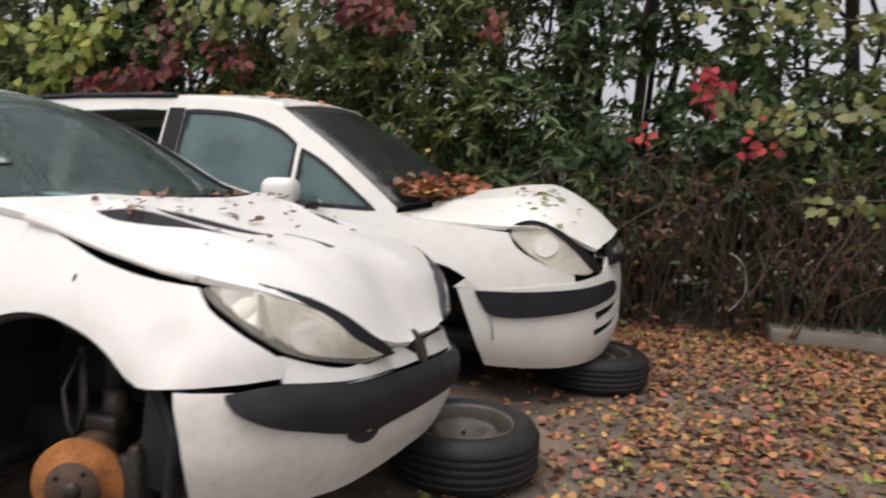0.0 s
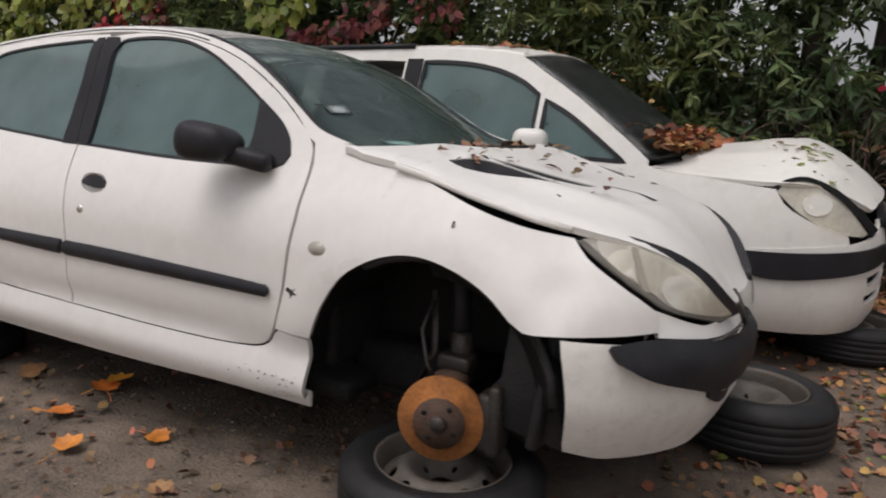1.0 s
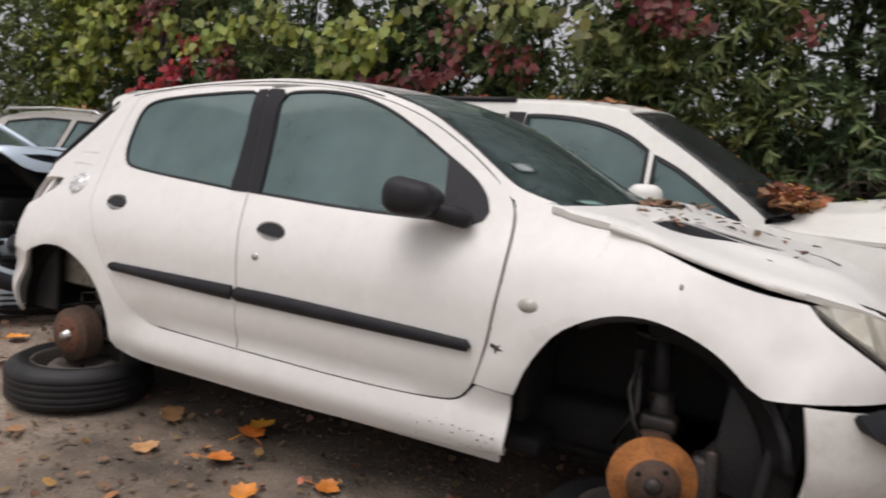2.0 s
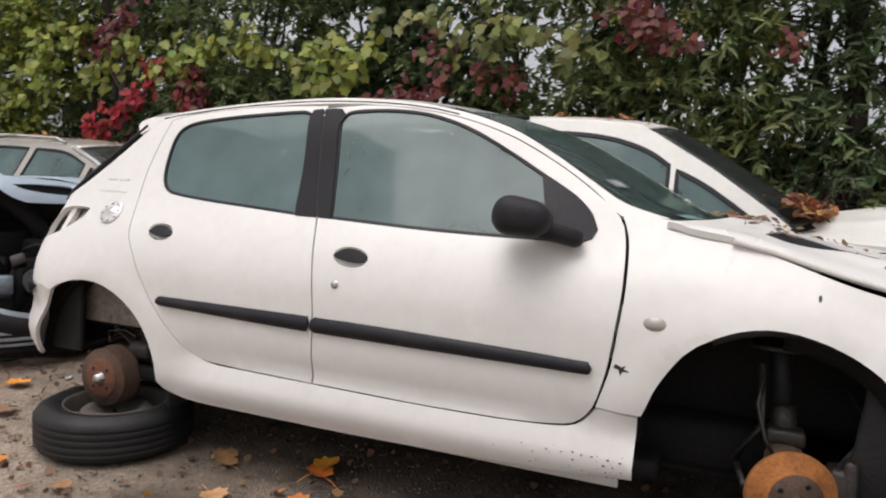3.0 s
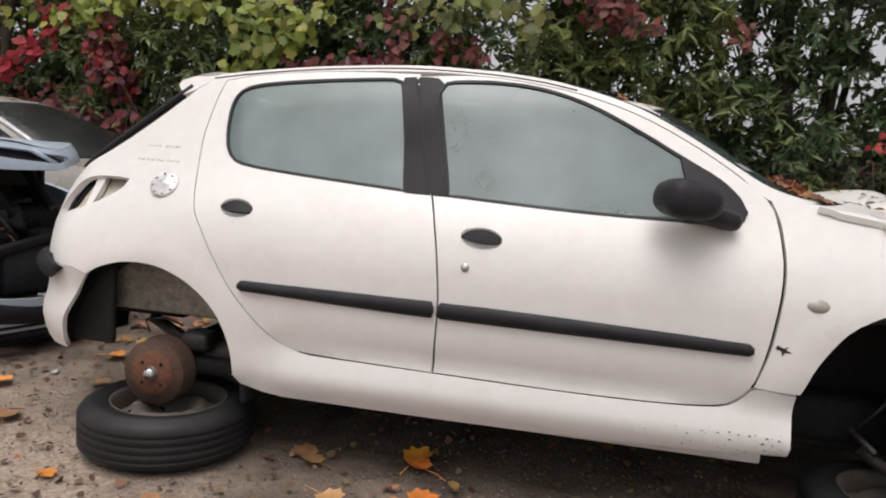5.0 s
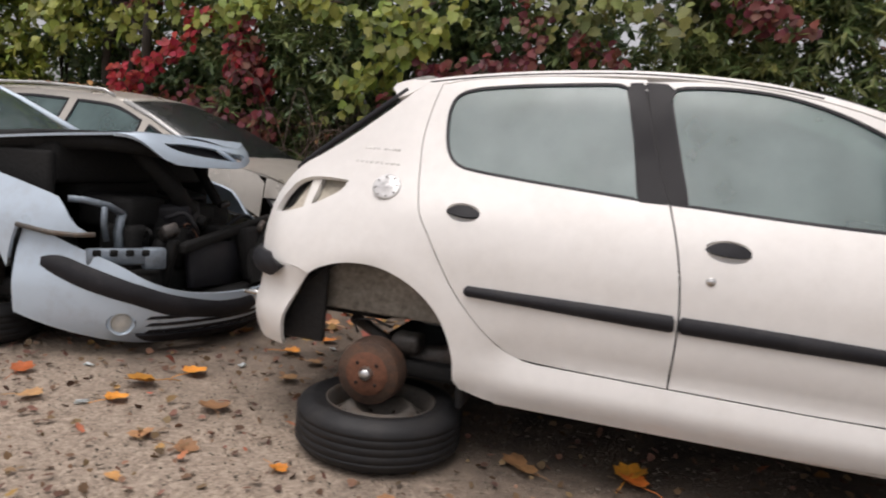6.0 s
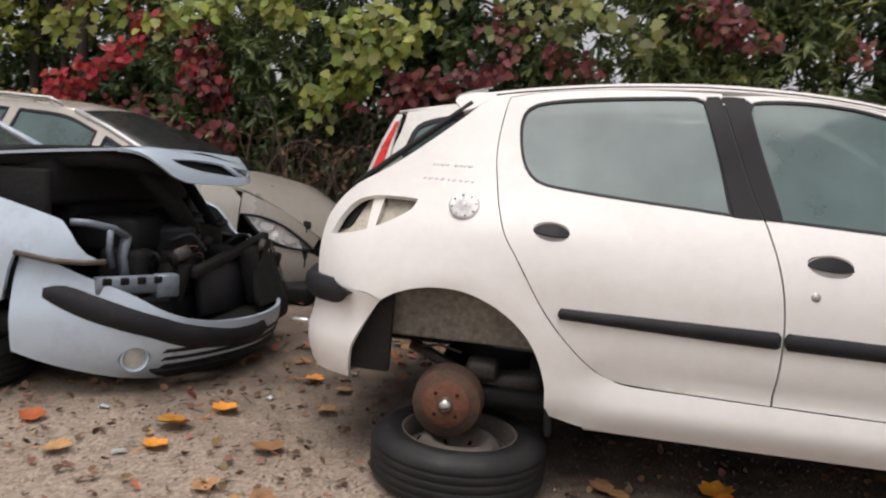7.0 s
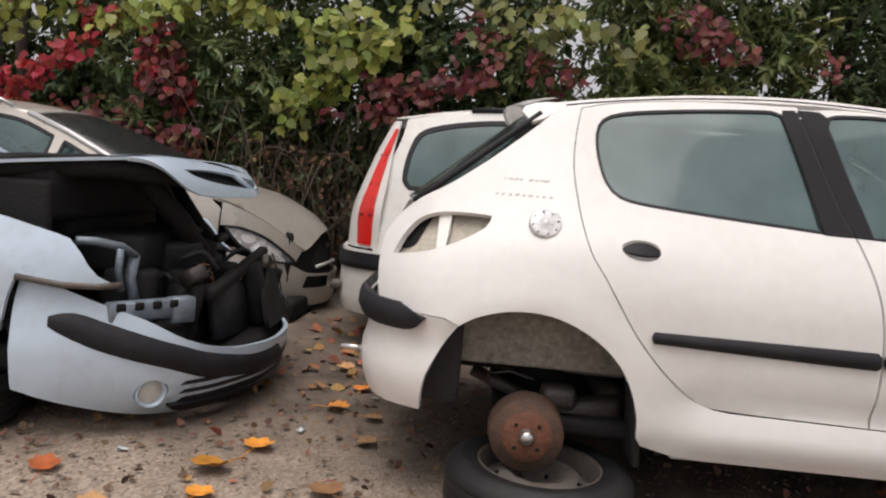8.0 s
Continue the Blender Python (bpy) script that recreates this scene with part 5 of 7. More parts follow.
part("bumper_pad", sheet(rounded([(ms, 0.578), (ms + 0.3, 0.585), (-0.36, 0.62), (-0.32, 0.59), (-0.36, 0.545), (ms + 0.3, 0.462), (ms + 0.09, 0.462), (ms + 0.04, 0.51)], 0.04, 50), M_NOSE.on(0.022), (1, 0, 0), [], 0.06, 0.03), PLASTIC, mpv, "grey-black bumper strip")
part("grille", sheet(rounded([(-0.36, 0.70), (0.36, 0.70), (0.30, 0.83), (-0.30, 0.83)], 0.05, 40), M_NOSE.on(0.03), (1, 0, 0), [], 0.06, 0.03), PLASTIC, mpv)
part("grille_badge", sheet(rounded([(-0.30, 0.752), (0.30, 0.752), (0.26, 0.785), (-0.26, 0.785)], 0.04, 40), M_NOSE.on(0.055), (1, 0, 0), [], 0.06, 0.02), STEEL, mpv)
part("underbody", rbox((4.2, 1.3, 0.10), (1.3, 0, 0.27), 0.03), UNDER, mpv)
part("bulkhead", rbox((0.9, 1.2, 0.45), (3.0, 0, 0.55), 0.08), UNDER, mpv)
part("dashboard", rbox((0.45, 1.3, 0.2), (2.3, 0, 0.88), 0.06), DASH, mpv)
for sx in (1.35, 0.45):
    for sy in (-0.4, 0.4):
        st = part("seat", rbox((0.5, 0.5, 0.2), (sx + 0.2, sy, 0.62), 0.06), CLOTH, mpv)
        part("backrest", rbox((0.14, 0.48, 0.6), (sx - 0.05, sy, 0.98), 0.05, 2, pose(0, 0, 0, 0, -12, 0)), CLOTH, st)
part("tow_bar_end", rbox((0.08, 0.1, 0.06), (-1.03, -0.62, 0.36), 0.02), STEEL, mpv)
flat_wheel(pose(-0.1, 1.5, 0), STEEL, "black tyre lying flat under the people carrier's tail", 0.3, 0.18)

# ---- the stripped pale blue car ----
blue = thing("stripped_car", pose(-1.07, 0.33, 0, 0, 0, 5), "pale blue metallic car, lamps missing, bonnet ajar, nose grounded", "car")
BL = Shape([-4.0, -3.4, -2.0, -1.0, -0.75, -0.55, -0.35, -0.18, -0.06], [0.70, 0.83, 0.86, 0.86, 0.85, 0.80, 0.70, 0.55, 0.32], [0.15, 0.3, 0.5, 0.6, 0.7, 0.8, 0.95, 1.1, 1.25], [-0.05, -0.01, 0, -0.005, -0.04, -0.08, -0.13, -0.22, -0.31])
B_NOSE = Wrap([(-0.80, -0.855), (-0.66, -0.83), (-0.50, -0.775), (-0.35, -0.70), (-0.18, -0.545), (-0.06, -0.32), (-0.01, -0.15), (0, 0)], [0.04, 0.08, 0.14, 0.22, 0.30, 0.40, 0.5, 0.6], [-0.10, -0.05, -0.015, 0.0, 0.0, -0.02, -0.045, -0.07])
e0 = B_NOSE.at(-0.74)
run = -e0
top = [(e0, 0.575), (e0 + 0.10, 0.545), (e0 + 0.25, 0.485), (e0 + 0.42, 0.42), (e0 + 0.56, 0.345), (e0 + 0.72, 0.295), (e0 + 0.9, 0.275)]
bot = [(e0 + 0.9, 0.055), (e0 + 0.7, 0.035), (e0 + 0.5, 0.042), (e0 + 0.3, 0.085), (e0 + 0.12, 0.140), (e0 + 0.0, 0.185), (e0 - 0.01, 0.32), (e0 - 0.012, 0.46)]
mid_t, mid_b = [(0.1, 0.265), (0.5, 0.27)], [(0.5, 0.07), (0.1, 0.06)]
bb = part("front_bumper", sheet(rounded(top + mid_t + mid_b + bot, 0.035, 45), B_NOSE.on(0.012), (1, 0, 0), [oval(B_NOSE.at(-0.33), 0.150, 0.062, 0.052, 22)], 0.045, 0.02), BLUE, blue, "sagging pale blue bumper with a black strip")
hi = spline([e0 + 0.10, e0 + 0.16, e0 + 0.3, e0 + 0.48, e0 + 0.7, e0 + 0.95, 0.3], [0.435, 0.45, 0.41, 0.345, 0.275, 0.235, 0.235])
lo = spline([e0 + 0.10, e0 + 0.16, e0 + 0.3, e0 + 0.48, e0 + 0.7, e0 + 0.95, 0.3], [0.405, 0.365, 0.305, 0.245, 0.175, 0.15, 0.15])
us = [e0 + 0.10 + k * 0.08 for k in range(1, 14)]
pad = [(e0 + 0.10, 0.40), (e0 + 0.10, 0.435)] + [(u, hi(u)) for u in us] + [(u, lo(u)) for u in reversed(us)]
part("bumper_strip", sheet(rounded(pad, 0.04, 110), padded(B_NOSE.on, lo, hi, 0.032), (1, 0, 0), [], 0.04, 0.025), PLASTIC, bb, "wide black bumper strip")
fogp = B_NOSE.on(-0.02)(B_NOSE.at(-0.33), 0.150)
fm = Matrix.Translation(fogp) @ Euler((0, radians(90), radians(-48))).to_matrix().to_4x4()
fog = part("fog_lamp", lathe([(0.0, 0.0), (0.042, 0.004), (0.046, 0.022), (0.050, 0.030), (0.056, 0.030), (0.058, 0.0)], 28, fm), BLUE, bb)
part("fog_lens", lathe([(0.044, 0.012), (0.03, 0.020), (0.0, 0.023)], 24, fm), LENS, fog)
for k in range(3):
    z = 0.10 + 0.035 * k
    part("grille_slat", sheet(rounded([(B_NOSE.at(-0.25), z), (0.25, z + 0.005), (0.25, z + 0.02), (B_NOSE.at(-0.25) + 0.02, z + 0.014)], 0.05, 45), B_NOSE.on(0.016), (1, 0, 0), [], 0.06, 0.02), PLASTIC, bb)
part("lip_spoiler", sheet(rounded([(B_NOSE.at(-0.28), 0.09), (0.3, 0.09), (0.3, 0.045), (B_NOSE.at(-0.22), 0.045)], 0.05, 45), B_NOSE.on(0.03), (1, 0, 0), [], 0.06, 0.02), PLASTIC, bb)
for g in (-1, 1):
    part("inner_wing", rbox((0.75, 0.05, 0.55), (-1.10, g * 0.66, 0.62), 0.02), UNDER, blue)
    wing = [(-0.43, 0.545), (-0.50, 0.58), (-0.56, 0.66), (-0.60, 0.705), (-0.80, 0.762), (-1.05, 0.815), (-1.30, 0.87), (-1.30, 0.45)] + [(-1.12 + 0.35 * math.cos(a), 0.27 + 0.35 * math.sin(a)) for a in [math.pi * (1 - k / 10) for k in range(3, 10)]] + [(-0.765, 0.50), (-0.74, 0.575), (-0.60, 0.55)]
    part("front_wing", sheet(rounded(wing, 0.05, 40), BL.side(g), (0, g, 0), [], 0.06, 0.02), BLUE, blue)
    part("wing_edge", tube([BL.side(g, 0.002)(x, z) for x, z in ((-0.74, 0.572), (-0.60, 0.548), (-0.50, 0.545), (-0.43, 0.552))], 0.012, 6), STEEL, blue)
    rear = [(-1.31, 0.87), (-1.36, 0.93), (-1.9, 0.96), (-3.6, 0.96), (-3.9, 0.85), (-3.95, 0.3), (-3.6, 0.2), (-1.5, 0.2), (-1.31, 0.3)]
    part("body_side", sheet(rounded(rear, 0.08, 40), BL.side(g), (0, g, 0), [], 0.12, 0.02), BLUE, blue)
    part("side_window", sheet(rounded([(-1.70, 0.945), (-2.0, 1.10), (-2.4, 1.25), (-3.0, 1.29), (-3.55, 1.2), (-3.65, 0.97)], 0.08, 50), BL.side(g, -0.01), (0, g, 0), [], 0.15, 0.004), SIDE_GLASS, blue)
    part("screen_pillar", tube([BL.side(g, 0.0)(x, z) for x, z in ((-1.62, 0.925), (-1.82, 1.03), (-2.07, 1.16), (-2.37, 1.28))], 0.026, 8), BLUE, blue)
    part("arch_liner", backed(grid(lambda a, q: (-1.10 + 0.36 * math.cos(math.pi * a), g * (0.84 - 0.45 * q), 0.25 + 0.36 * math.sin(math.pi * a)), 18, 4), 0.004), LINER, blue)
    part("brake_disc", lathe([(0.0, -0.01), (0.125, -0.01), (0.128, 0), (0.125, 0.01), (0.07, 0.012), (0.068, 0.035), (0.0, 0.036)], 36, Matrix.Translation((-1.12, g * 0.73, 0.30)) @ Euler((radians(-90 * g), 0, 0)).to_matrix().to_4x4()), RUST_DARK, blue)
    part("caliper", rbox((0.09, 0.09, 0.17), (-0.99, g * 0.71, 0.33), 0.02), GREASY, blue)
    part("knuckle", rbox((0.12, 0.1, 0.22), (-1.1, g * 0.62, 0.34), 0.03), GREASY, blue)
part("windscreen", backed(upward(band([(-1.62, 0.93), (-1.82, 1.035), (-2.07, 1.165), (-2.37, 1.285)], [(-1.37, 0.94), (-1.62, 1.07), (-1.92, 1.22), (-2.27, 1.345)], lambda x, z: BL.half(x, z) - 0.015, 10, 12)), 0.006), SCREEN_GLASS, blue)
part("roof", backed(upward(band([(-2.37, 1.285), (-2.7, 1.325), (-3.1, 1.32), (-3.55, 1.24)], [(-2.27, 1.35), (-2.7, 1.40), (-3.1, 1.395), (-3.65, 1.3)], BL.half, 10, 12, 2.4)), 0.012), BLUE, blue)
part("scuttle", backed(upward(band([(-1.24, 0.905), (-1.42, 0.915), (-1.66, 0.93)], [(-1.08, 0.93), (-1.24, 0.935), (-1.40, 0.945)], lambda x, z: BL.half(x, z) - 0.02, 4, 12)), 0.01), PLASTIC, blue)
part("underbody", rbox((3.4, 1.4, 0.1), (-2.3, 0, 0.24), 0.03), UNDER, blue)

# its bonnet, hinged at the screen, front lifted, with a torn opening near the tip
HB_E = spline([-1.35, -0.98, -0.64, -0.45, -0.34, -0.26, -0.19, -0.12], [0.925, 0.972, 1.010, 1.024, 1.020, 1.000, 0.970, 0.925])


def hood_b(x, y):
    s = min(1, abs(y) / 0.72)
    return (x, y, HB_E(x) - 0.03 * s * s + 0.008 * math.exp(-((s - 0.6) / 0.08) ** 2))


HB_F = spline([-0.70, -0.62, -0.50, -0.40, -0.20, 0.0, 0.20, 0.40, 0.50, 0.62, 0.70], [-0.85, -0.64, -0.47, -0.375, -0.265, -0.205, -0.265, -0.375, -0.47, -0.64, -0.85])
hb_front = [(HB_F(y), y) for y in (0.62, 0.5, 0.4, 0.3, 0.2, 0.1, 0, -0.1, -0.2, -0.3, -0.4, -0.5, -0.62)]
hb_o = rounded([(-1.12, 0), (-1.16, 0.35), (-1.30, 0.70), (-1.0, 0.71), (-0.78, 0.685)] + hb_front + [(-0.78, -0.685), (-1.0, -0.71), (-1.30, -0.70), (-1.16, -0.35)], 0.04, 45)
hb = part("bonnet", sheet(hb_o, hood_b, (0, 0, 1), [], 0.05, 0.012), BLUE, blue, "pale blue bonnet propped ajar, black underneath")
part("bonnet_lining", sheet(shrink(hb_o, 0.02), lambda x, y: tuple(Vector(hood_b(x, y)) - Vector((0, 0, 0.020 + 0.012 * math.sin(14 * x) * math.sin(11 * y)))), (0, 0, -1), [], 0.05, 0.02), UNDER, hb)


def lip_b(y, d):
    """The bonnet's nose: d runs from its top edge down to its lower lip."""
    drop = 0.135 * ease((0.56 - abs(y)) / 0.16) * (1 - 0.35 * ease((y + 0.35) / 0.45))
    x, _, z = hood_b(HB_F(y), y)
    return (x + 0.055 * d + 0.010 * math.sin(d * 3.1), y, z - 0.002 - drop * d)


lip_h = rounded([(-0.40, 0.30), (-0.28, 0.20), (-0.10, 0.18), (0.05, 0.28), (0.10, 0.55), (0.02, 0.66), (-0.15, 0.62), (-0.30, 0.55), (-0.37, 0.44)], 0.03, 60)
lip = part("bonnet_lip", sheet(rounded([(-0.54, 0.02), (-0.3, 0.0), (0, 0.0), (0.3, 0.0), (0.54, 0.02), (0.46, 0.7), (0.36, 1.0), (0, 1.0), (-0.36, 1.0), (-0.46, 0.7)], 0.04, 60), lip_b, (1, 0, 0), [lip_h], 0.04, 0.015), BLUE, hb, "pale blue bonnet nose with an empty grille opening")
part("opening_back", sheet(shrink(lip_h, -0.02), lambda y, d: tuple(Vector(lip_b(y, d)) + Vector((-0.045, 0, 0))), (1, 0, 0), [], 0.05, 0.004), PLASTIC, lip)
part("opening_strut", tube([Vector(lip_b(-0.12, 0.15)) + Vector((-0.012, 0, 0)), Vector(lip_b(-0.02, 0.68)) + Vector((-0.012, 0, 0))], 0.012, 6), BLUE, lip)
part("opening_strut", tube([Vector(lip_b(-0.02, 0.2)) + Vector((-0.015, 0, 0)), Vector(lip_b(0.06, 0.6)) + Vector((-0.015, 0, 0))], 0.007, 6), ALLOY, lip)
# added black box: its colour stands in for the dark space under the bonnet
part("underbonnet_fill", rbox((0.52, 1.26, 0.20), (-0.98, -0.02, 0.845), 0.03), UNDER, hb)
part("bonnet_frame", tube([(-1.2, -0.66, 0.90), (-0.86, -0.63, 0.94), (-0.62, -0.54, 0.96), (-0.47, -0.40, 0.955), (-0.40, -0.26, 0.94), (-0.33, -0.05, 0.92), (-0.36, 0.2, 0.92), (-0.5, 0.45, 0.94)], 0.046, 9), UNDER, hb)
part("bonnet_stay", tube([(-0.56, -0.33, 0.96), (-0.50, -0.27, 0.86), (-0.42, -0.19, 0.75), (-0.36, -0.12, 0.62)], 0.047, 9), UNDER, blue, "thick black bonnet brace")
part("bonnet_stay", tube([(-0.70, 0.34, 0.98), (-0.45, 0.36, 0.62)], 0.03, 8), UNDER, blue)
# engine bay
for sz, at, r in (((0.55, 0.60, 0.34), (-0.70, 0.05, 0.44), 0.05), ((0.30, 0.30, 0.16), (-0.62, -0.30, 0.62), 0.03), ((0.24, 0.26, 0.20), (-0.55, 0.30, 0.54), 0.03), ((0.40, 0.9, 0.12), (-0.95, 0, 0.70), 0.04),
                  ((0.16, 0.42, 0.10), (-0.48, 0.0, 0.60), 0.03), ((0.14, 0.2, 0.2), (-0.36, -0.22, 0.46), 0.02), ((0.12, 0.16, 0.12), (-0.30, 0.05, 0.50), 0.02), ((0.2, 0.14, 0.3), (-0.52, -0.42, 0.42), 0.03)):
    part("engine_block", rbox(sz, at, r), UNDER, blue)
# added black boxes: the dark inside of bumper and bay, built solid
part("bumper_fill", rbox((0.26, 0.95, 0.13), (-0.20, 0.12, 0.185), 0.03, 2), UNDER, blue)
part("underside_fill", rbox((0.62, 1.25, 0.20), (-0.60, 0.02, 0.26), 0.04, 2), UNDER, blue)
sh = part("fan_shroud", rbox((0.10, 0.46, 0.30), (-0.20, 0.34, 0.40), 0.03, 2, pose(0, 0, 0, 0, -14, 12)), UNDER, blue, "black plastic fan shroud, torn off at one side")
for k in range(5):
    part("shroud_rib", rbox((0.012, 0.020, 0.24), (-0.135 - 0.018 * abs(k - 2), 0.17 + 0.075 * k, 0.41), 0.004, 1, pose(0, 0, 0, 0, -14, 12)), PLASTIC, sh)
part("air_box", rbox((0.22, 0.24, 0.15), (-0.46, -0.10, 0.60), 0.035, 3, pose(0, 0, 0, 4, -6, 18)), PLASTIC, blue)
part("battery_tray", rbox((0.20, 0.18, 0.02), (-0.55, 0.10, 0.70), 0.006, 1, pose(0, 0, 0, 6, 8, -15)), PLASTIC, blue)
part("bulkhead", rbox((0.08, 1.36, 0.58), (-1.22, 0, 0.63), 0.03), UNDER, blue)
part("radiator", rbox((0.05, 0.78, 0.24), (-0.22, 0.06, 0.36), 0.01, 1, pose(0, 0, 0, -5, -10, 0)), PLASTIC, blue)
rs = part("radiator_support", rbox((0.05, 0.95, 0.05), (-0.22, 0.06, 0.53), 0.012, 2, pose(0, 0, 0, 6, 0, 0)), UNDER, blue, "black radiator support frame")
part("side_post", rbox((0.05, 0.05, 0.24), (-0.15, 0.48, 0.38), 0.012, 2, pose(0, 0, 0, 0, 12, 0)), UNDER, rs)
part("side_post", rbox((0.05, 0.05, 0.26), (-0.28, -0.42, 0.40), 0.012, 2, pose(0, 0, 0, 0, 12, 0)), UNDER, rs)
part("seal_edge", tube([(-0.26, 0.36, 0.60), (-0.19, 0.44, 0.50), (-0.12, 0.52, 0.38), (-0.07, 0.56, 0.29)], 0.006, 6), ALLOY, rs)
part("corner_panel", sheet(rounded([(0.02, 0.27), (0.60, 0.25), (0.55, 0.35), (0.47, 0.46), (0.37, 0.58), (0.31, 0.565), (0.25, 0.49), (0.08, 0.42)], 0.05, 50), lambda y, z: (-0.06 - 0.30 * (z - 0.28) - 0.25 * max(0, y - 0.4), y, z), (1, 0, 0), [], 0.06, 0.02), UNDER, blue)
part("torn_edge", tube([(-0.055 - 0.30 * (z - 0.28) - 0.25 * max(0, y - 0.4) + 0.006, y, z) for y, z in ((0.375, 0.585), (0.43, 0.51), (0.475, 0.463), (0.553, 0.352), (0.598, 0.262))], 0.005, 5), STEEL, blue, "pale torn plastic edge")
br = part("lamp_bracket", rbox((0.05, 0.30, 0.075), (-0.39, -0.62, 0.445), 0.008, 1, pose(0, 0, 0, 0, 0, -38)), ALLOY, blue, "galvanised crash bar bracket with slots")
for k in range(4):
    part("slot", rbox((0.012, 0.035, 0.03), Vector((-0.39, -0.62, 0.465)) + Matrix.Rotation(radians(-38), 3, "Z") @ Vector((0.026, -0.11 + 0.07 * k, 0.0)), 0.004, 1, pose(0, 0, 0, 0, 0, -38)), UNDER, br)
part("bracket_end", rbox((0.06, 0.10, 0.10), (-0.30, -0.505, 0.435), 0.008, 1, pose(0, 0, 0, 0, 0, -38)), ALLOY, br)
lf = part("lamp_frame", tube([(-0.62, -0.69, 0.69), (-0.57, -0.65, 0.688), (-0.51, -0.56, 0.665), (-0.485, -0.49, 0.625)], 0.016, 8), ALLOY, blue, "bent grey lamp frame")
part("frame_leg", tube([(-0.49, -0.49, 0.63), (-0.50, -0.50, 0.54), (-0.47, -0.53, 0.46)], 0.022, 6), ALLOY, lf)
part("frame_leg", tube([(-0.50, -0.60, 0.66), (-0.51, -0.59, 0.58), (-0.50, -0.58, 0.50)], 0.014, 6), ALLOY, lf)
random.seed(9)
for k in range(26):
    p = Vector((random.uniform(-0.75, -0.22), random.uniform(-0.45, 0.45), random.uniform(0.34, 0.70)))
    if k % 2:
        q = p + Vector((random.uniform(-0.15, 0.15), random.uniform(-0.25, 0.25), random.uniform(-0.12, 0.12)))
        part("hose", tube([tuple(a) for a in rounded([p, p.lerp(q, 0.4) + Vector((0, 0, 0.06)), q], 0.03, 180, False)], random.uniform(0.008, 0.016), 7), UNDER if k % 3 else PLASTIC, blue)
    else:
        part("bracket", rbox((random.uniform(0.03, 0.10), random.uniform(0.04, 0.14), random.uniform(0.03, 0.10)), p, 0.008, 1, pose(0, 0, 0, random.uniform(-30, 30), random.uniform(-30, 30), random.uniform(0, 90))), UNDER if k % 3 else GREASY, blue)
random.seed(5)
for k in range(7):
    p = [(-0.30 + random.uniform(-0.03, 0.03), -0.22 + random.uniform(-0.05, 0.05), 0.52 + random.uniform(-0.05, 0.06)) for _ in range(5)]
    part("loose_wire", tube([tuple(q) for q in rounded([Vector(q) for q in p], 0.02, 180, False)], 0.0035, 5), COPPER if k < 4 else PLASTIC, blue)
for at, sz in (((-0.16, 0.30, 0.55), (0.03, 0.09, 0.05)), ((-0.15, 0.36, 0.50), (0.03, 0.05, 0.07)), ((-0.12, 0.26, 0.30), (0.05, 0.06, 0.05))):
    part("torn_clip", rbox(sz, at, 0.008, 1, pose(0, 0, 0, 20, 10, 15)), STEEL, blue)
flat_wheel(pose(-2.12, -0.45, 0), STEEL, "black tyre lying flat under the blue car's hub", 0.3, 0.18)

# ---- the champagne estate behind it ----
est = thing("estate_car", pose(0, 2.55, 0), "champagne metallic estate car with roof rails and broken grille", "car")
ES = Shape([-5.6, -5.2, -4.0, -2.3, -2.05, -1.9, -1.75, -1.6, -1.47, -1.36, -1.30], [0.7, 0.82, 0.86, 0.86, 0.855, 0.835, 0.745, 0.62, 0.49, 0.35, 0.22], [0.1, 0.25, 0.45, 0.6, 0.75, 0.9, 1.1, 1.32], [-0.04, 0, 0, -0.02, -0.05, -0.09, -0.19, -0.30])
E_NOSE = Wrap([(-2.00, -0.85), (-1.88, -0.82), (-1.74, -0.735), (-1.58, -0.60), (-1.44, -0.44), (-1.34, -0.27), (-1.30, -0.12), (-1.292, 0)], [0.0, 0.1, 0.2, 0.3, 0.45, 0.6], [-0.06, -0.01, 0, 0, -0.03, -0.09])
e_roof = [(-3.42, 1.275), (-3.75, 1.315), (-4.3, 1.33), (-5.0, 1.31), (-5.5, 1.2)]
e_pil = [(-2.52, 0.90), (-2.80, 1.03), (-3.10, 1.16), (-3.42, 1.275)]
part("roof", backed(upward(band(e_roof, [(-3.30, 1.335), (-3.75, 1.39), (-4.3, 1.40), (-5.0, 1.38), (-5.6, 1.25)], ES.half, 12, 12, 2.4)), 0.012), BEIGE, est)
part("windscreen", backed(upward(band(e_pil, [(-2.22, 0.925), (-2.55, 1.08), (-2.92, 1.22), (-3.30, 1.335)], lambda x, z: ES.half(x, z) - 0.02, 10, 12)), 0.006), DARK_GLASS, est)
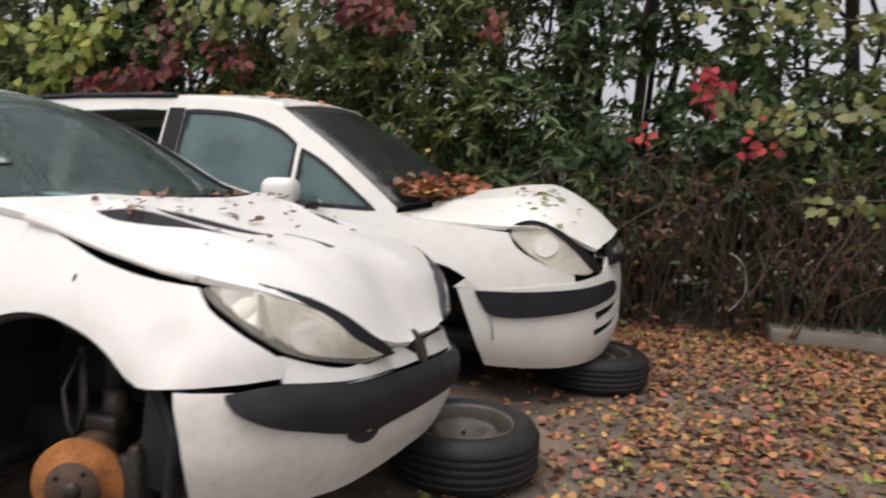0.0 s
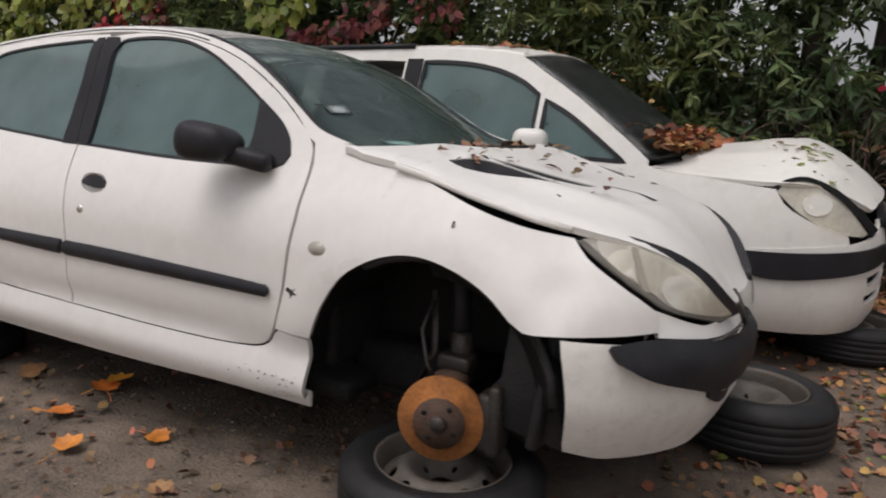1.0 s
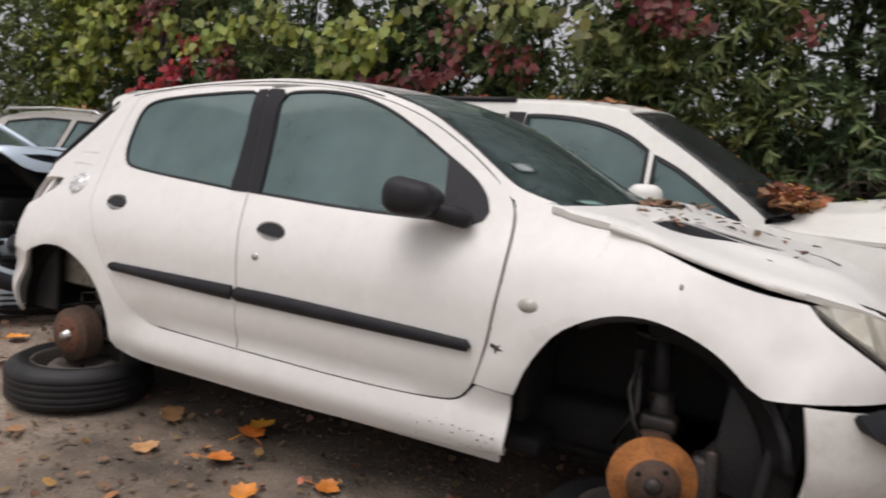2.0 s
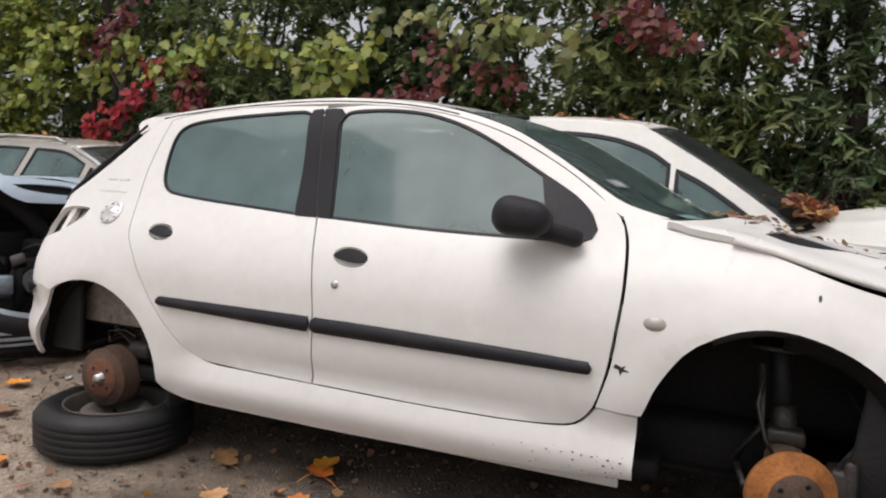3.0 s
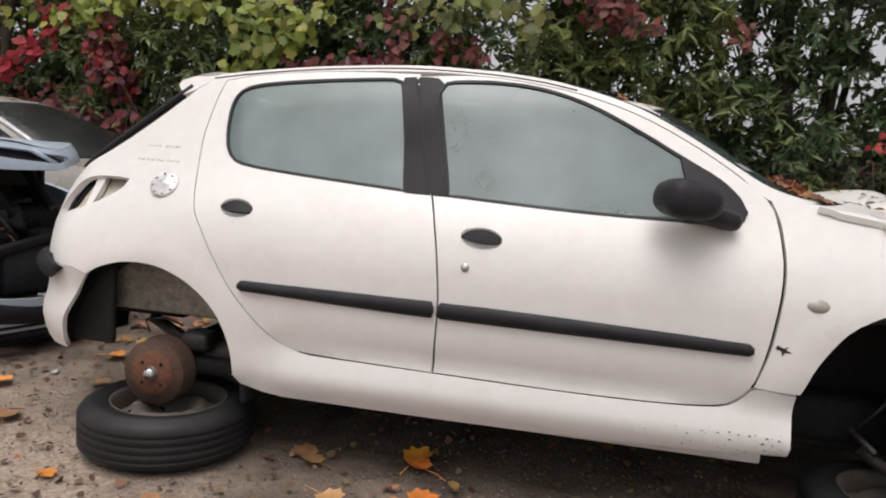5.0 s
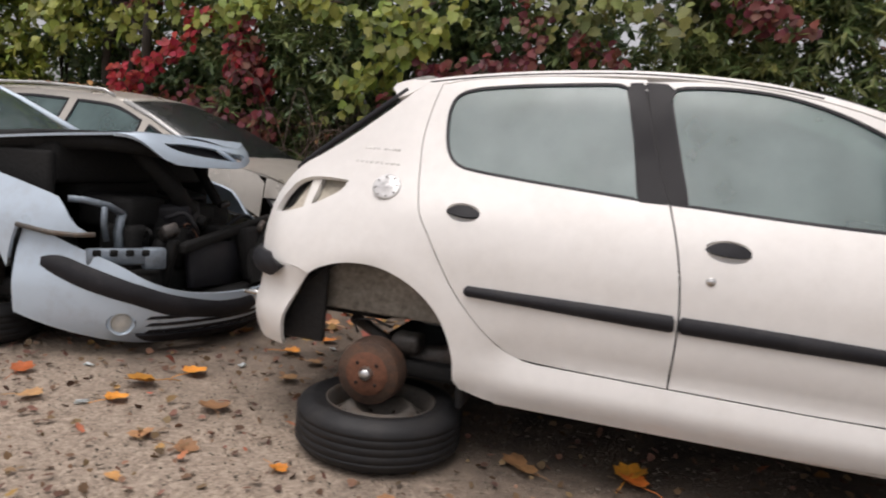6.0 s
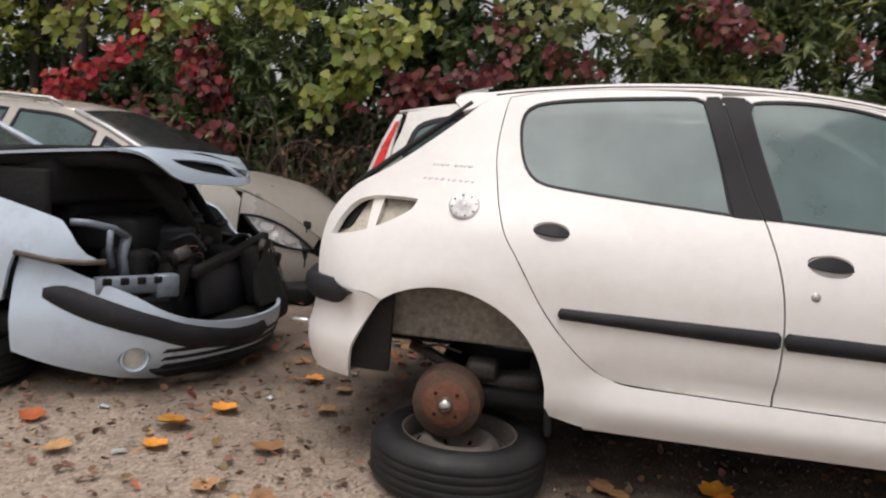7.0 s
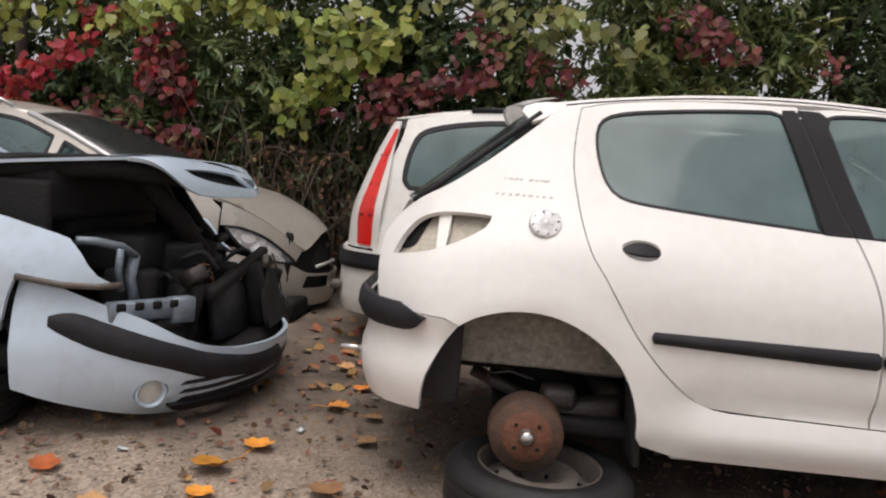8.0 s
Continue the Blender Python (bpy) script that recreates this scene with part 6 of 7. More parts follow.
for g in (-1, 1):
    wq = rounded([(-2.78, 0.96), (-3.02, 1.065), (-3.10, 1.10), (-3.12, 0.955)], 0.04, 50)
    wf = rounded([(-3.20, 0.955), (-3.19, 1.13), (-3.5, 1.235), (-3.9, 1.262), (-3.95, 0.96)], 0.05, 50)
    wr = rounded([(-4.05, 0.965), (-4.0, 1.265), (-4.5, 1.27), (-5.1, 1.22), (-5.2, 0.97)], 0.05, 50)
    sd = list(reversed(e_roof)) + list(reversed(e_pil))[1:] + [(-2.30, 0.855), (-2.0, 0.80), (-1.93, 0.74), (-1.93, 0.56)] + [(-2.12 + 0.32 * math.cos(a), 0.22 + 0.32 * math.sin(a)) for a in [math.pi * k / 10 for k in range(3, 10)]] + [(-2.5, 0.12), (-5.3, 0.12), (-5.6, 0.3), (-5.6, 0.9)]
    b = part("body_side", sheet(rounded(sd, 0.07, 40), ES.side(g), (0, g, 0), [wq, wf, wr], 0.1, 0.02), BEIGE, est)
    for w in (wq, wf, wr):
        part("side_window", sheet(w, ES.side(g, -0.008), (0, g, 0), [], 0.12, 0.004), SIDE_GLASS, b)
        part("window_seal", sheet(shrink(w, -0.010), ES.side(g, 0.002), (0, g, 0), [shrink(w, 0.012)], 0.06, 0.006), PLASTIC, b)
    part("roof_rail", tube([(-3.55, g * 0.56, 1.32), (-3.65, g * 0.57, 1.365), (-4.3, g * 0.575, 1.385), (-5.1, g * 0.57, 1.36), (-5.2, g * 0.56, 1.32)], 0.014, 8), SILVER, est)
    part("screen_pillar", tube([ES.side(g, 0.0)(x, z + 0.008) for x, z in e_pil], 0.022, 8), SILVER, est)
    lm = rounded([(-1.890, 0.622), (-1.80, 0.618), (-1.66, 0.560), (-1.55, 0.470), (-1.475, 0.388), (-1.53, 0.378), (-1.64, 0.405), (-1.78, 0.490)], 0.03, 55)
    l = part("headlamp", sheet(lm, lambda x, z: (x, g * (ES.half(x, z) - 0.026 - 0.012 * math.sin(60 * x) * math.sin(45 * z)), z), (0, g, 0), [], 0.012, 0.02), LAMP_CHROME, est, "clear faceted headlamp")
    part("lamp_seal", sheet(shrink(lm, -0.006), ES.side(g, 0.005), (0, g, 0), [shrink(lm, 0.010)], 0.04, 0.006), PLASTIC, l)
    part("bulb_bowl", sheet(oval(-1.61, 0.455, 0.04, 0.032, 16), ES.side(g, -0.012), (0, g, 0), [], 0.05, 0.01), REFLECTOR, l)
    part("bulb_bowl", sheet(oval(-1.75, 0.545, 0.04, 0.032, 16), ES.side(g, -0.012), (0, g, 0), [], 0.05, 0.01), REFLECTOR, l)
    part("lens", sheet(lm, ES.side(g, 0.004), (0, g, 0), [], 0.05, 0.01), CLEAR_COVER, l)
    part("front_wing", sheet(rounded([(-1.92, 0.80), (-1.92, 0.630), (-1.80, 0.626), (-1.655, 0.566), (-1.545, 0.476), (-1.47, 0.395), (-1.44, 0.472), (-1.55, 0.572), (-1.7, 0.685)], 0.04, 45), ES.side(g, 0.002), (0, g, 0), [], 0.06, 0.02), BEIGE, est)
EH_E, EH_C = spline([-2.5, -2.2, -1.9, -1.7, -1.55, -1.45, -1.38], [0.895, 0.845, 0.795, 0.690, 0.577, 0.488, 0.43]), spline([-2.5, -2.2, -1.9, -1.6, -1.45, -1.38, -1.33], [0.95, 0.925, 0.87, 0.765, 0.675, 0.61, 0.55])
EH_W = spline([-2.5, -2.2, -1.9, -1.7, -1.55, -1.45, -1.38], [0.76, 0.785, 0.785, 0.665, 0.552, 0.452, 0.36])
eh = [(-2.24 - 0.26 * (y / 0.75) ** 2, y) for y in (-0.75, -0.5, -0.25, 0, 0.25, 0.5, 0.75)] + [(x, EH_W(x)) for x in (-2.2, -1.9, -1.8, -1.7, -1.6, -1.5, -1.43)] + [(-1.39, 0.25), (-1.37, 0), (-1.39, -0.25)] + [(x, -EH_W(x)) for x in (-1.43, -1.5, -1.6, -1.7, -1.8, -1.9, -2.2)]
part("bonnet", sheet(rounded(eh, 0.05, 40), lambda x, y: (x, y, EH_E(x) + (EH_C(x) - EH_E(x)) * (1 - min(1, abs(y) / EH_W(x)) ** 2)), (0, 0, 1), [], 0.07, 0.02), BEIGE, est)
eb = E_NOSE.at(-1.86)
part("front_bumper", sheet(rounded([(eb, 0.45), (E_NOSE.at(-1.62), 0.385), (E_NOSE.at(-1.50), 0.365), (E_NOSE.at(-1.42), 0.31), (-0.25, 0.29), (0.25, 0.29), (-E_NOSE.at(-1.42), 0.31), (-E_NOSE.at(-1.5), 0.365), (-eb, 0.45), (-eb, 0.08), (0, 0.05), (eb, 0.08)], 0.05, 40), E_NOSE.on(), (1, 0, 0),
                           [rounded([(-0.46, 0.19), (-0.12, 0.18), (-0.12, 0.27), (-0.42, 0.28)], 0.04, 50), rounded([(0.46, 0.19), (0.12, 0.18), (0.12, 0.27), (0.42, 0.28)], 0.04, 50)], 0.06, 0.02), BEIGE, est, "champagne bumper with a broken grille opening")
part("grille_gap", sheet(rounded([(-0.62, 0.15), (0.62, 0.15), (0.56, 0.56), (-0.56, 0.56)], 0.06, 40), E_NOSE.on(-0.05), (1, 0, 0), [], 0.08, 0.02), UNDER, est)
part("grille_bar", tube([E_NOSE.on(-0.025)(s, 0.33 + 0.03 * math.cos(s * 4)) for s in (-0.30, -0.2, -0.1, 0.1, 0.2, 0.3)], 0.014, 8), SILVER, est)
part("underbody", rbox((4.2, 1.5, 0.14), (-3.5, 0, 0.07), 0.03), UNDER, est)
part("engine", rbox((0.7, 1.1, 0.4), (-1.85, 0, 0.40), 0.05), UNDER, est)

# ---- ground ----
GROUND = mat("gritty_worn_asphalt", (0.155, 0.120, 0.091), 0.82, var=0.7, scale=4.5, fine=170, bump=1.0, dirt=(0.026, 0.021, 0.018), dirt_amount=1.0, dirt_scale=2.6, bump_scale=95)
gn, gl = GROUND.node_tree.nodes, GROUND.node_tree.links
gb = gn["Principled BSDF"]
was = gb.inputs["Base Color"].links[0].from_socket
tcg, sep, wob = gn.new("ShaderNodeTexCoord"), gn.new("ShaderNodeSeparateXYZ"), gn.new("ShaderNodeTexNoise")
wob.inputs["Scale"].default_value, wob.inputs["Detail"].default_value, wob.inputs["Roughness"].default_value = 1.9, 9, 0.68
gl.new(tcg.outputs["Object"], sep.inputs[0])
gl.new(tcg.outputs["Object"], wob.inputs["Vector"])
edge = gn.new("ShaderNodeMath")
edge.operation = "MULTIPLY_ADD"
edge.inputs[1].default_value, edge.inputs[2].default_value = 2.4, -1.2
gl.new(wob.outputs["Fac"], edge.inputs[0])
away = gn.new("ShaderNodeMath")
away.operation = "ADD"
gl.new(sep.outputs["Y"], away.inputs[0])
gl.new(edge.outputs[0], away.inputs[1])
wet = gn.new("ShaderNodeMapRange")
wet.inputs["From Min"].default_value, wet.inputs["From Max"].default_value, wet.inputs["To Max"].default_value = -0.2, 0.9, 1.5
gl.new(sep.outputs["X"], wet.inputs["Value"])
both = gn.new("ShaderNodeMath")
both.operation = "ADD"
gl.new(away.outputs[0], both.inputs[0])
gl.new(wet.outputs[0], both.inputs[1])
lane = gn.new("ShaderNodeMapRange")
lane.inputs["From Min"].default_value, lane.inputs["From Max"].default_value = 0.0, -0.85
gl.new(both.outputs[0], lane.inputs["Value"])
speck = gn.new("ShaderNodeTexVoronoi")
speck.inputs["Scale"].default_value = 85
gl.new(tcg.outputs["Object"], speck.inputs["Vector"])
grit = gn.new("ShaderNodeMix")
grit.data_type = "RGBA"
grit.inputs["A"].default_value, grit.inputs["B"].default_value = (0.205, 0.156, 0.117, 1), (0.48, 0.39, 0.305, 1)
gl.new(speck.outputs["Color"], grit.inputs["Factor"])
lay = gn.new("ShaderNodeMix")
lay.data_type = "RGBA"
gl.new(lane.outputs[0], lay.inputs["Factor"])
gl.new(was, lay.inputs["A"])
gl.new(grit.outputs["Result"], lay.inputs["B"])
gl.new(lay.outputs["Result"], gb.inputs["Base Color"])
bm = bmesh.new()
xs = [-200, -60, -20] + [-9 + 0.25 * k for k in range(73)] + [20, 60, 200]
ys = [-200, -60, -20, -8] + [-4 + 0.25 * k for k in range(45)] + [20, 60, 200]
vs = [[bm.verts.new((x, y, 0.0 if abs(x) > 9 or y > 7 or y < -4 else -0.006 + 0.010 * noise.noise(Vector((x * 1.3, y * 1.3, 0))))) for y in ys] for x in xs]
for i in range(len(xs) - 1):
    for j in range(len(ys) - 1):
        bm.faces.new((vs[i][j], vs[i + 1][j], vs[i + 1][j + 1], vs[i][j + 1]))
tagged(part("ground", bm, GROUND), "worn grey-brown asphalt with grit and dark oil stains", "ground", kind="structure")
kerb = rbox((6.0, 0.30, 0.14), (7.7, 3.62, 0.04), 0.02, 2)
tagged(part("kerb", kerb, mat("mossy_concrete", (0.24, 0.21, 0.17), 0.9, var=0.3, scale=5, bump=0.4)), "pale weathered concrete kerb under the hedge", "kerb", kind="structure")

# ---- leaves ----
rng = np.random.default_rng(11)
LEAF_GREEN = mat("dark_green_leaf", (0.085, 0.128, 0.052), 0.5, var=0.2, island=0.4, hue=0.03, bump=0)
LEAF_MID = mat("mid_green_leaf", (0.155, 0.198, 0.070), 0.5, var=0.2, island=0.4, hue=0.035, bump=0)
LEAF_YELLOW = mat("yellow_green_leaf", (0.255, 0.295, 0.054), 0.5, var=0.2, island=0.4, hue=0.03, bump=0)
LEAF_OLIVE = mat("olive_green_leaf", (0.20, 0.215, 0.062), 0.55, var=0.25, island=0.45, hue=0.03, bump=0)
LEAF_RED = mat("scarlet_creeper_leaf", (0.36, 0.024, 0.026), 0.55, var=0.2, island=0.5, hue=0.015, bump=0)
LEAF_WINE = mat("wine_red_leaf", (0.155, 0.030, 0.026), 0.55, var=0.2, island=0.5, hue=0.03, bump=0)
LEAF_DRY = mat("dry_brown_leaf", (0.15, 0.080, 0.038), 0.7, var=0.3, island=0.5, hue=0.03, bump=0)
LITTER = mat("mixed_leaf_litter", (0.33, 0.145, 0.058), 0.7, var=0.3, island=0.6, hue=0.035, bump=0)
LITTER_DARK = mat("damp_brown_litter", (0.165, 0.093, 0.053), 0.8, var=0.3, island=0.6, hue=0.03, bump=0)
ORANGE = mat("orange_maple_leaf", (0.60, 0.20, 0.032), 0.55, var=0.3, scale=20, rand=0.35, hue=0.02, bump=0.1)
TAN = mat("tan_maple_leaf", (0.42, 0.25, 0.10), 0.6, var=0.3, scale=20, rand=0.35, hue=0.02, bump=0.1)
BARK = mat("grey_brown_bark", (0.045, 0.036, 0.028), 0.95, var=0.4, scale=6, fine=50, bump=0.8)
STEM = mat("dry_bramble_stem", (0.085, 0.060, 0.044), 0.9, var=0.4, scale=8, bump=0.3)

OVATE = (np.array([(0, 0, 0), (0.24, 0.30, 0.07), (0.20, 0.66, 0.06), (0, 1.0, -0.06), (-0.20, 0.66, 0.06), (-0.24, 0.30, 0.07)]), [(0, 1, 2, 3), (0, 3, 4, 5)])
LANCE = (np.array([(0, 0, 0), (0.13, 0.35, 0.04), (0.10, 0.70, 0.02), (0, 1.0, -0.10), (-0.10, 0.70, 0.02), (-0.13, 0.35, 0.04)]), [(0, 1, 2, 3), (0, 3, 4, 5)])
LOBED = (np.array([(0, 0, 0), (0.26, 0.02, 0.04), (0.42, 0.26, 0.06), (0.30, 0.46, 0.03), (0.34, 0.68, 0.05), (0.13, 0.76, 0.01), (0, 1.0, -0.06), (-0.13, 0.76, 0.01), (-0.34, 0.68, 0.05), (-0.30, 0.46, 0.03), (-0.42, 0.26, 0.06), (-0.26, 0.02, 0.04)]),
         [(0, 1, 2, 3), (0, 3, 4, 5), (0, 5, 6, 7), (0, 7, 8, 9), (0, 9, 10, 11)])


def leafy(m, share=0.35):
    """Lets some of the light through a leaf."""
    n, l = m.node_tree.nodes, m.node_tree.links
    b = n["Principled BSDF"]
    t = n.new("ShaderNodeBsdfTranslucent")
    l.new(b.inputs["Base Color"].links[0].from_socket, t.inputs["Color"])
    x = n.new("ShaderNodeMixShader")
    x.inputs[0].default_value = share
    l.new(b.outputs[0], x.inputs[1])
    l.new(t.outputs[0], x.inputs[2])
    l.new(x.outputs[0], n["Material Output"].inputs["Surface"])


for leaf in (LEAF_GREEN, LEAF_MID, LEAF_YELLOW, LEAF_OLIVE, LEAF_RED, LEAF_WINE, LEAF_DRY):
    leafy(leaf)


def leaf_mesh(name, at, along, up, size, shape):
    """One mesh of many leaves: stalk points, directions, faces' upward sides, lengths."""
    at, along, up = (np.asarray(a, float) for a in (at, along, up))
    along = along / np.linalg.norm(along, axis=1, keepdims=True)
    side = np.cross(along, up)
    side /= np.linalg.norm(side, axis=1, keepdims=True) + 1e-9
    nrm = np.cross(side, along)
    p, faces = shape
    co = at[:, None] + np.asarray(size)[:, None, None] * (p[None, :, :1] * side[:, None] + p[None, :, 1:2] * along[:, None] + p[None, :, 2:] * nrm[:, None])
    n, k = len(at), len(p)
    me = bpy.data.meshes.new(name)
    all_faces = [tuple(i * k + q for q in f) for i in range(n) for f in faces]
    me.from_pydata(co.reshape(-1, 3), [], all_faces)
    me.shade_smooth()
    return me


def twigs(count, box, leaves=14, length=0.32, droop=0.35, size=(0.05, 0.09), front=0.25, spread=1.0, gap=0.0, gap_scale=0.9, seed=0.0):
    """Leaf places along short drooping twigs in a box (x0, x1, y0, y1, z0, z1), with uneven gaps."""
    x0, x1, y0, y1, z0, z1 = box
    at, al, up, sz = [], [], [], []
    made = 0
    while made < count:
        c = np.array((rng.uniform(x0, x1), y0 + (y1 - y0) * rng.beta(1, 1.6), rng.uniform(z0, z1)))
        if gap and noise.noise(Vector(c * gap_scale) + Vector((seed, 0, 0))) < -0.55 + gap:
            made += 0.25
            continue
        c[1] += front * noise.noise(Vector((c[0] * 1.4, c[2] * 1.4, seed)))
        d = rng.normal(size=3) * (1, 0.6, 0.5) + (0, -0.55, 0.1)
        d /= np.linalg.norm(d)
        t = rng.uniform(0.1, 1, leaves)
        q = c + np.outer(t * length, d) - np.outer(t * t, (0, 0, droop * length))
        lat = rng.normal(size=(leaves, 3)) * spread
        at.append(q)
        al.append(d * 0.7 + lat * 0.75 + (0, -0.15, -0.35))
        up.append(rng.normal(size=(leaves, 3)) * 0.45 + (0, -0.45, 0.9))
        sz.append(rng.uniform(*size, leaves))
        made += 1
    return np.concatenate(at), np.concatenate(al), np.concatenate(up), np.concatenate(sz)


def crown(parent, name, material, shape, *args, **kw):
    me = leaf_mesh(name, *twigs(*args, **kw), shape)
    me.materials.append(material)
    ob = new(name, me)
    ob.parent = parent
    return tagged(ob, kind="stuff")


def limb(bm, base, top, r, wander=0.12, n=7, taper=0.35):
    b, t = Vector(base), Vector(top)
    pts = [b.lerp(t, k / n) + Vector(rng.normal(size=3)) * wander * (0 if k == 0 else 1) * 0.5 for k in range(n + 1)]
    tube([tuple(q) for q in rounded(pts, 0.15, 180, False)], r, 7, bm, taper)
    return pts


def shrub(x, w, y0, material, label, z0=0.3, z1=4.2, count=190, shape=OVATE, size=(0.05, 0.09), trunk=0.05, gap=0.30, second=None, category="shrub", depth=1.1):
    t = thing("hedge_shrub", pose(0, 0, 0), label, category, "boundary hedge")
    bm = bmesh.new()
    for k in range(3):
        xx = x + rng.uniform(-w, w) * 0.35
        pts = limb(bm, (xx, y0 + 0.55 + rng.uniform(0, 0.5), -0.05), (xx + rng.uniform(-0.4, 0.4), y0 + 0.6 + rng.uniform(0, 0.5), z1 + 0.5), trunk * rng.uniform(0.5, 1.0))
        for q in pts[2:]:
            limb(bm, q, q + Vector((rng.uniform(-0.7, 0.7), rng.uniform(-0.6, 0.1), rng.uniform(0.1, 0.6))), trunk * 0.28, 0.08, 4, 0.3)
    part("trunk", bm, BARK, t)
    box = (x - w / 2 - 0.15, x + w / 2 + 0.15, y0, y0 + depth, z0, z1)
    crown(t, "crown", material, shape, count, box, size=size, gap=gap, seed=x)
    if second:
        crown(t, "crown", second, shape, count // 5, box, size=size, gap=gap + 0.1, seed=x + 9)
    return t


SHRUBS = [
    (-7.6, 1.9, 3.6, LEAF_MID, "tall mid-green shrub with bare lower stems"), (-6.2, 1.6, 3.6, LEAF_YELLOW, "yellowing maple sapling in the hedge"),
    (-5.0, 1.5, 3.9, LEAF_GREEN, "dark green shrub with thin trunks"), (-3.9, 1.3, 3.7, LEAF_GREEN, "dark shrub overgrown with red creeper"),
    (-2.65, 1.3, 3.25, LEAF_MID, "dense mid-green evergreen shrub"), (-1.6, 1.2, 3.5, LEAF_GREEN, "leafy green shrub beside the estate car"),
    (-0.5, 1.3, 3.4, LEAF_GREEN, "dark green shrub with wine-red patches"), (0.6, 1.3, 3.3, LEAF_MID, "bright narrow-leaved green shrub"),
    (1.7, 1.3, 3.3, LEAF_MID, "olive-green shrub above the people carrier"), (2.7, 1.2, 3.4, LEAF_GREEN, "dark shrub behind the people carrier's screen"),
    (3.9, 1.4, 3.8, LEAF_GREEN, "thin dark shrub with sky showing through"), (5.1, 1.5, 3.8, LEAF_GREEN, "sparse dark green shrub with dead twigs"), (6.5, 1.8, 3.7, LEAF_MID, "yellow-green shrub over bramble stems"),
]
for i, (x, w, y0, m, label) in enumerate(SHRUBS):
    sparse = x > 3.2
    narrow = i in (4, 7, 8, 9)
    shrub(x, w, y0, m, label, z0=1.0 if sparse else 0.5, z1=3.6, count=(430 if x > 4.5 else 300) if sparse else (430 if i == 9 else 640), shape=LANCE if narrow else OVATE, size=(0.09, 0.155) if narrow else (0.07, 0.125), gap=0.44 if sparse else 0.32, trunk=0.06 if sparse else 0.035,
          second=LEAF_OLIVE if i in (0, 2, 7, 8, 12) else (LEAF_MID if i in (3, 5, 6, 9, 10, 11) else LEAF_GREEN))

# dark mass behind, and a few taller trunks
back = thing("far_thicket", pose(0, 0, 0), "dim thicket of dark leaves behind the hedge", "thicket")
crown(back, "crown", LEAF_GREEN, OVATE, 2300, (-10, 9.5, 5.0, 7.0, 0.1, 1.7), size=(0.10, 0.20), leaves=16, length=0.5)
crown(back, "crown", LEAF_GREEN, OVATE, 520, (-10, 2.6, 5.0, 7.0, 1.8, 3.6), size=(0.10, 0.18), leaves=14, length=0.5, gap=0.45)
for x, y, r, h in ((3.13, 3.95, 0.095, 6), (3.64, 4.2, 0.055, 6), (2.90, 4.6, 0.06, 6), (4.5, 5.0, 0.05, 6), (5.4, 4.7, 0.07, 6), (-4.75, 3.75, 0.06, 6), (-5.0, 3.85, 0.045, 6), (-5.35, 3.9, 0.055, 6), (-6.0, 4.6, 0.06, 6), (-3.3, 4.9, 0.04, 6), (1.15, 4.6, 0.05, 6), (2.2, 4.8, 0.06, 6)):
    bm = bmesh.new()
    t = thing("tree", pose(0, 0, 0), "slender grey-barked tree rising through the hedge", "tree", "trees in the hedge")
    pts = limb(bm, (x, y, -0.05), (x + rng.uniform(-0.25, 0.25), y, h), r, 0.08, 9, 0.6)
    for q in pts[3:]:
        limb(bm, q, q + Vector((rng.uniform(-1.0, 1.0), rng.uniform(-0.5, 0.3), rng.uniform(0.3, 0.9))), r * 0.3, 0.12, 5, 0.3)
    part("trunk", bm, BARK, t)
    crown(t, "crown", LEAF_GREEN, OVATE, 45, (x - 0.9, x + 0.9, y - 0.3, y + 0.5, 2.9, 5.2), size=(0.08, 0.13), gap=0.3, seed=x)


def strand(parent, material, line, count, width, size, leaves=6):
    """Overlapping leaves in clusters along a hanging line of (x, z) points."""
    p = [Vector((x, 3.08, z)) for x, z in line]
    p = rounded(p, 0.05, 180, False) if len(p) > 2 else p
    at, al, up, sz = [], [], [], []
    for k in range(count):
        f = rng.uniform(0, len(p) - 1.001)
        c = p[int(f)].lerp(p[int(f) + 1], f - int(f)) + Vector((rng.normal() * width, rng.normal() * 0.07, rng.normal() * width * 0.7))
        at.append(np.array(c) + rng.normal(size=(leaves, 3)) * (0.05, 0.03, 0.05))
        al.append(rng.normal(size=(leaves, 3)) * (0.6, 0.3, 0.3) + (0, -0.3, -0.75))
        up.append(rng.normal(size=(leaves, 3)) * 0.35 + (0, -0.85, 0.55))
        sz.append(rng.uniform(*size, leaves))
    me = leaf_mesh("foliage", np.concatenate(at), np.concatenate(al), np.concatenate(up), np.concatenate(sz), LOBED)
    me.materials.append(material)
    ob = new("foliage", me)
    ob.parent = parent
    tagged(ob, kind="stuff")
    bm = bmesh.new()
    for k in range(2):
        tube([tuple(q + Vector((0.03 * k, 0.10, 0))) for q in p], 0.008, 5, bm, 0.6)
    tagged(part("stem", bm, STEM, parent), kind="stuff")


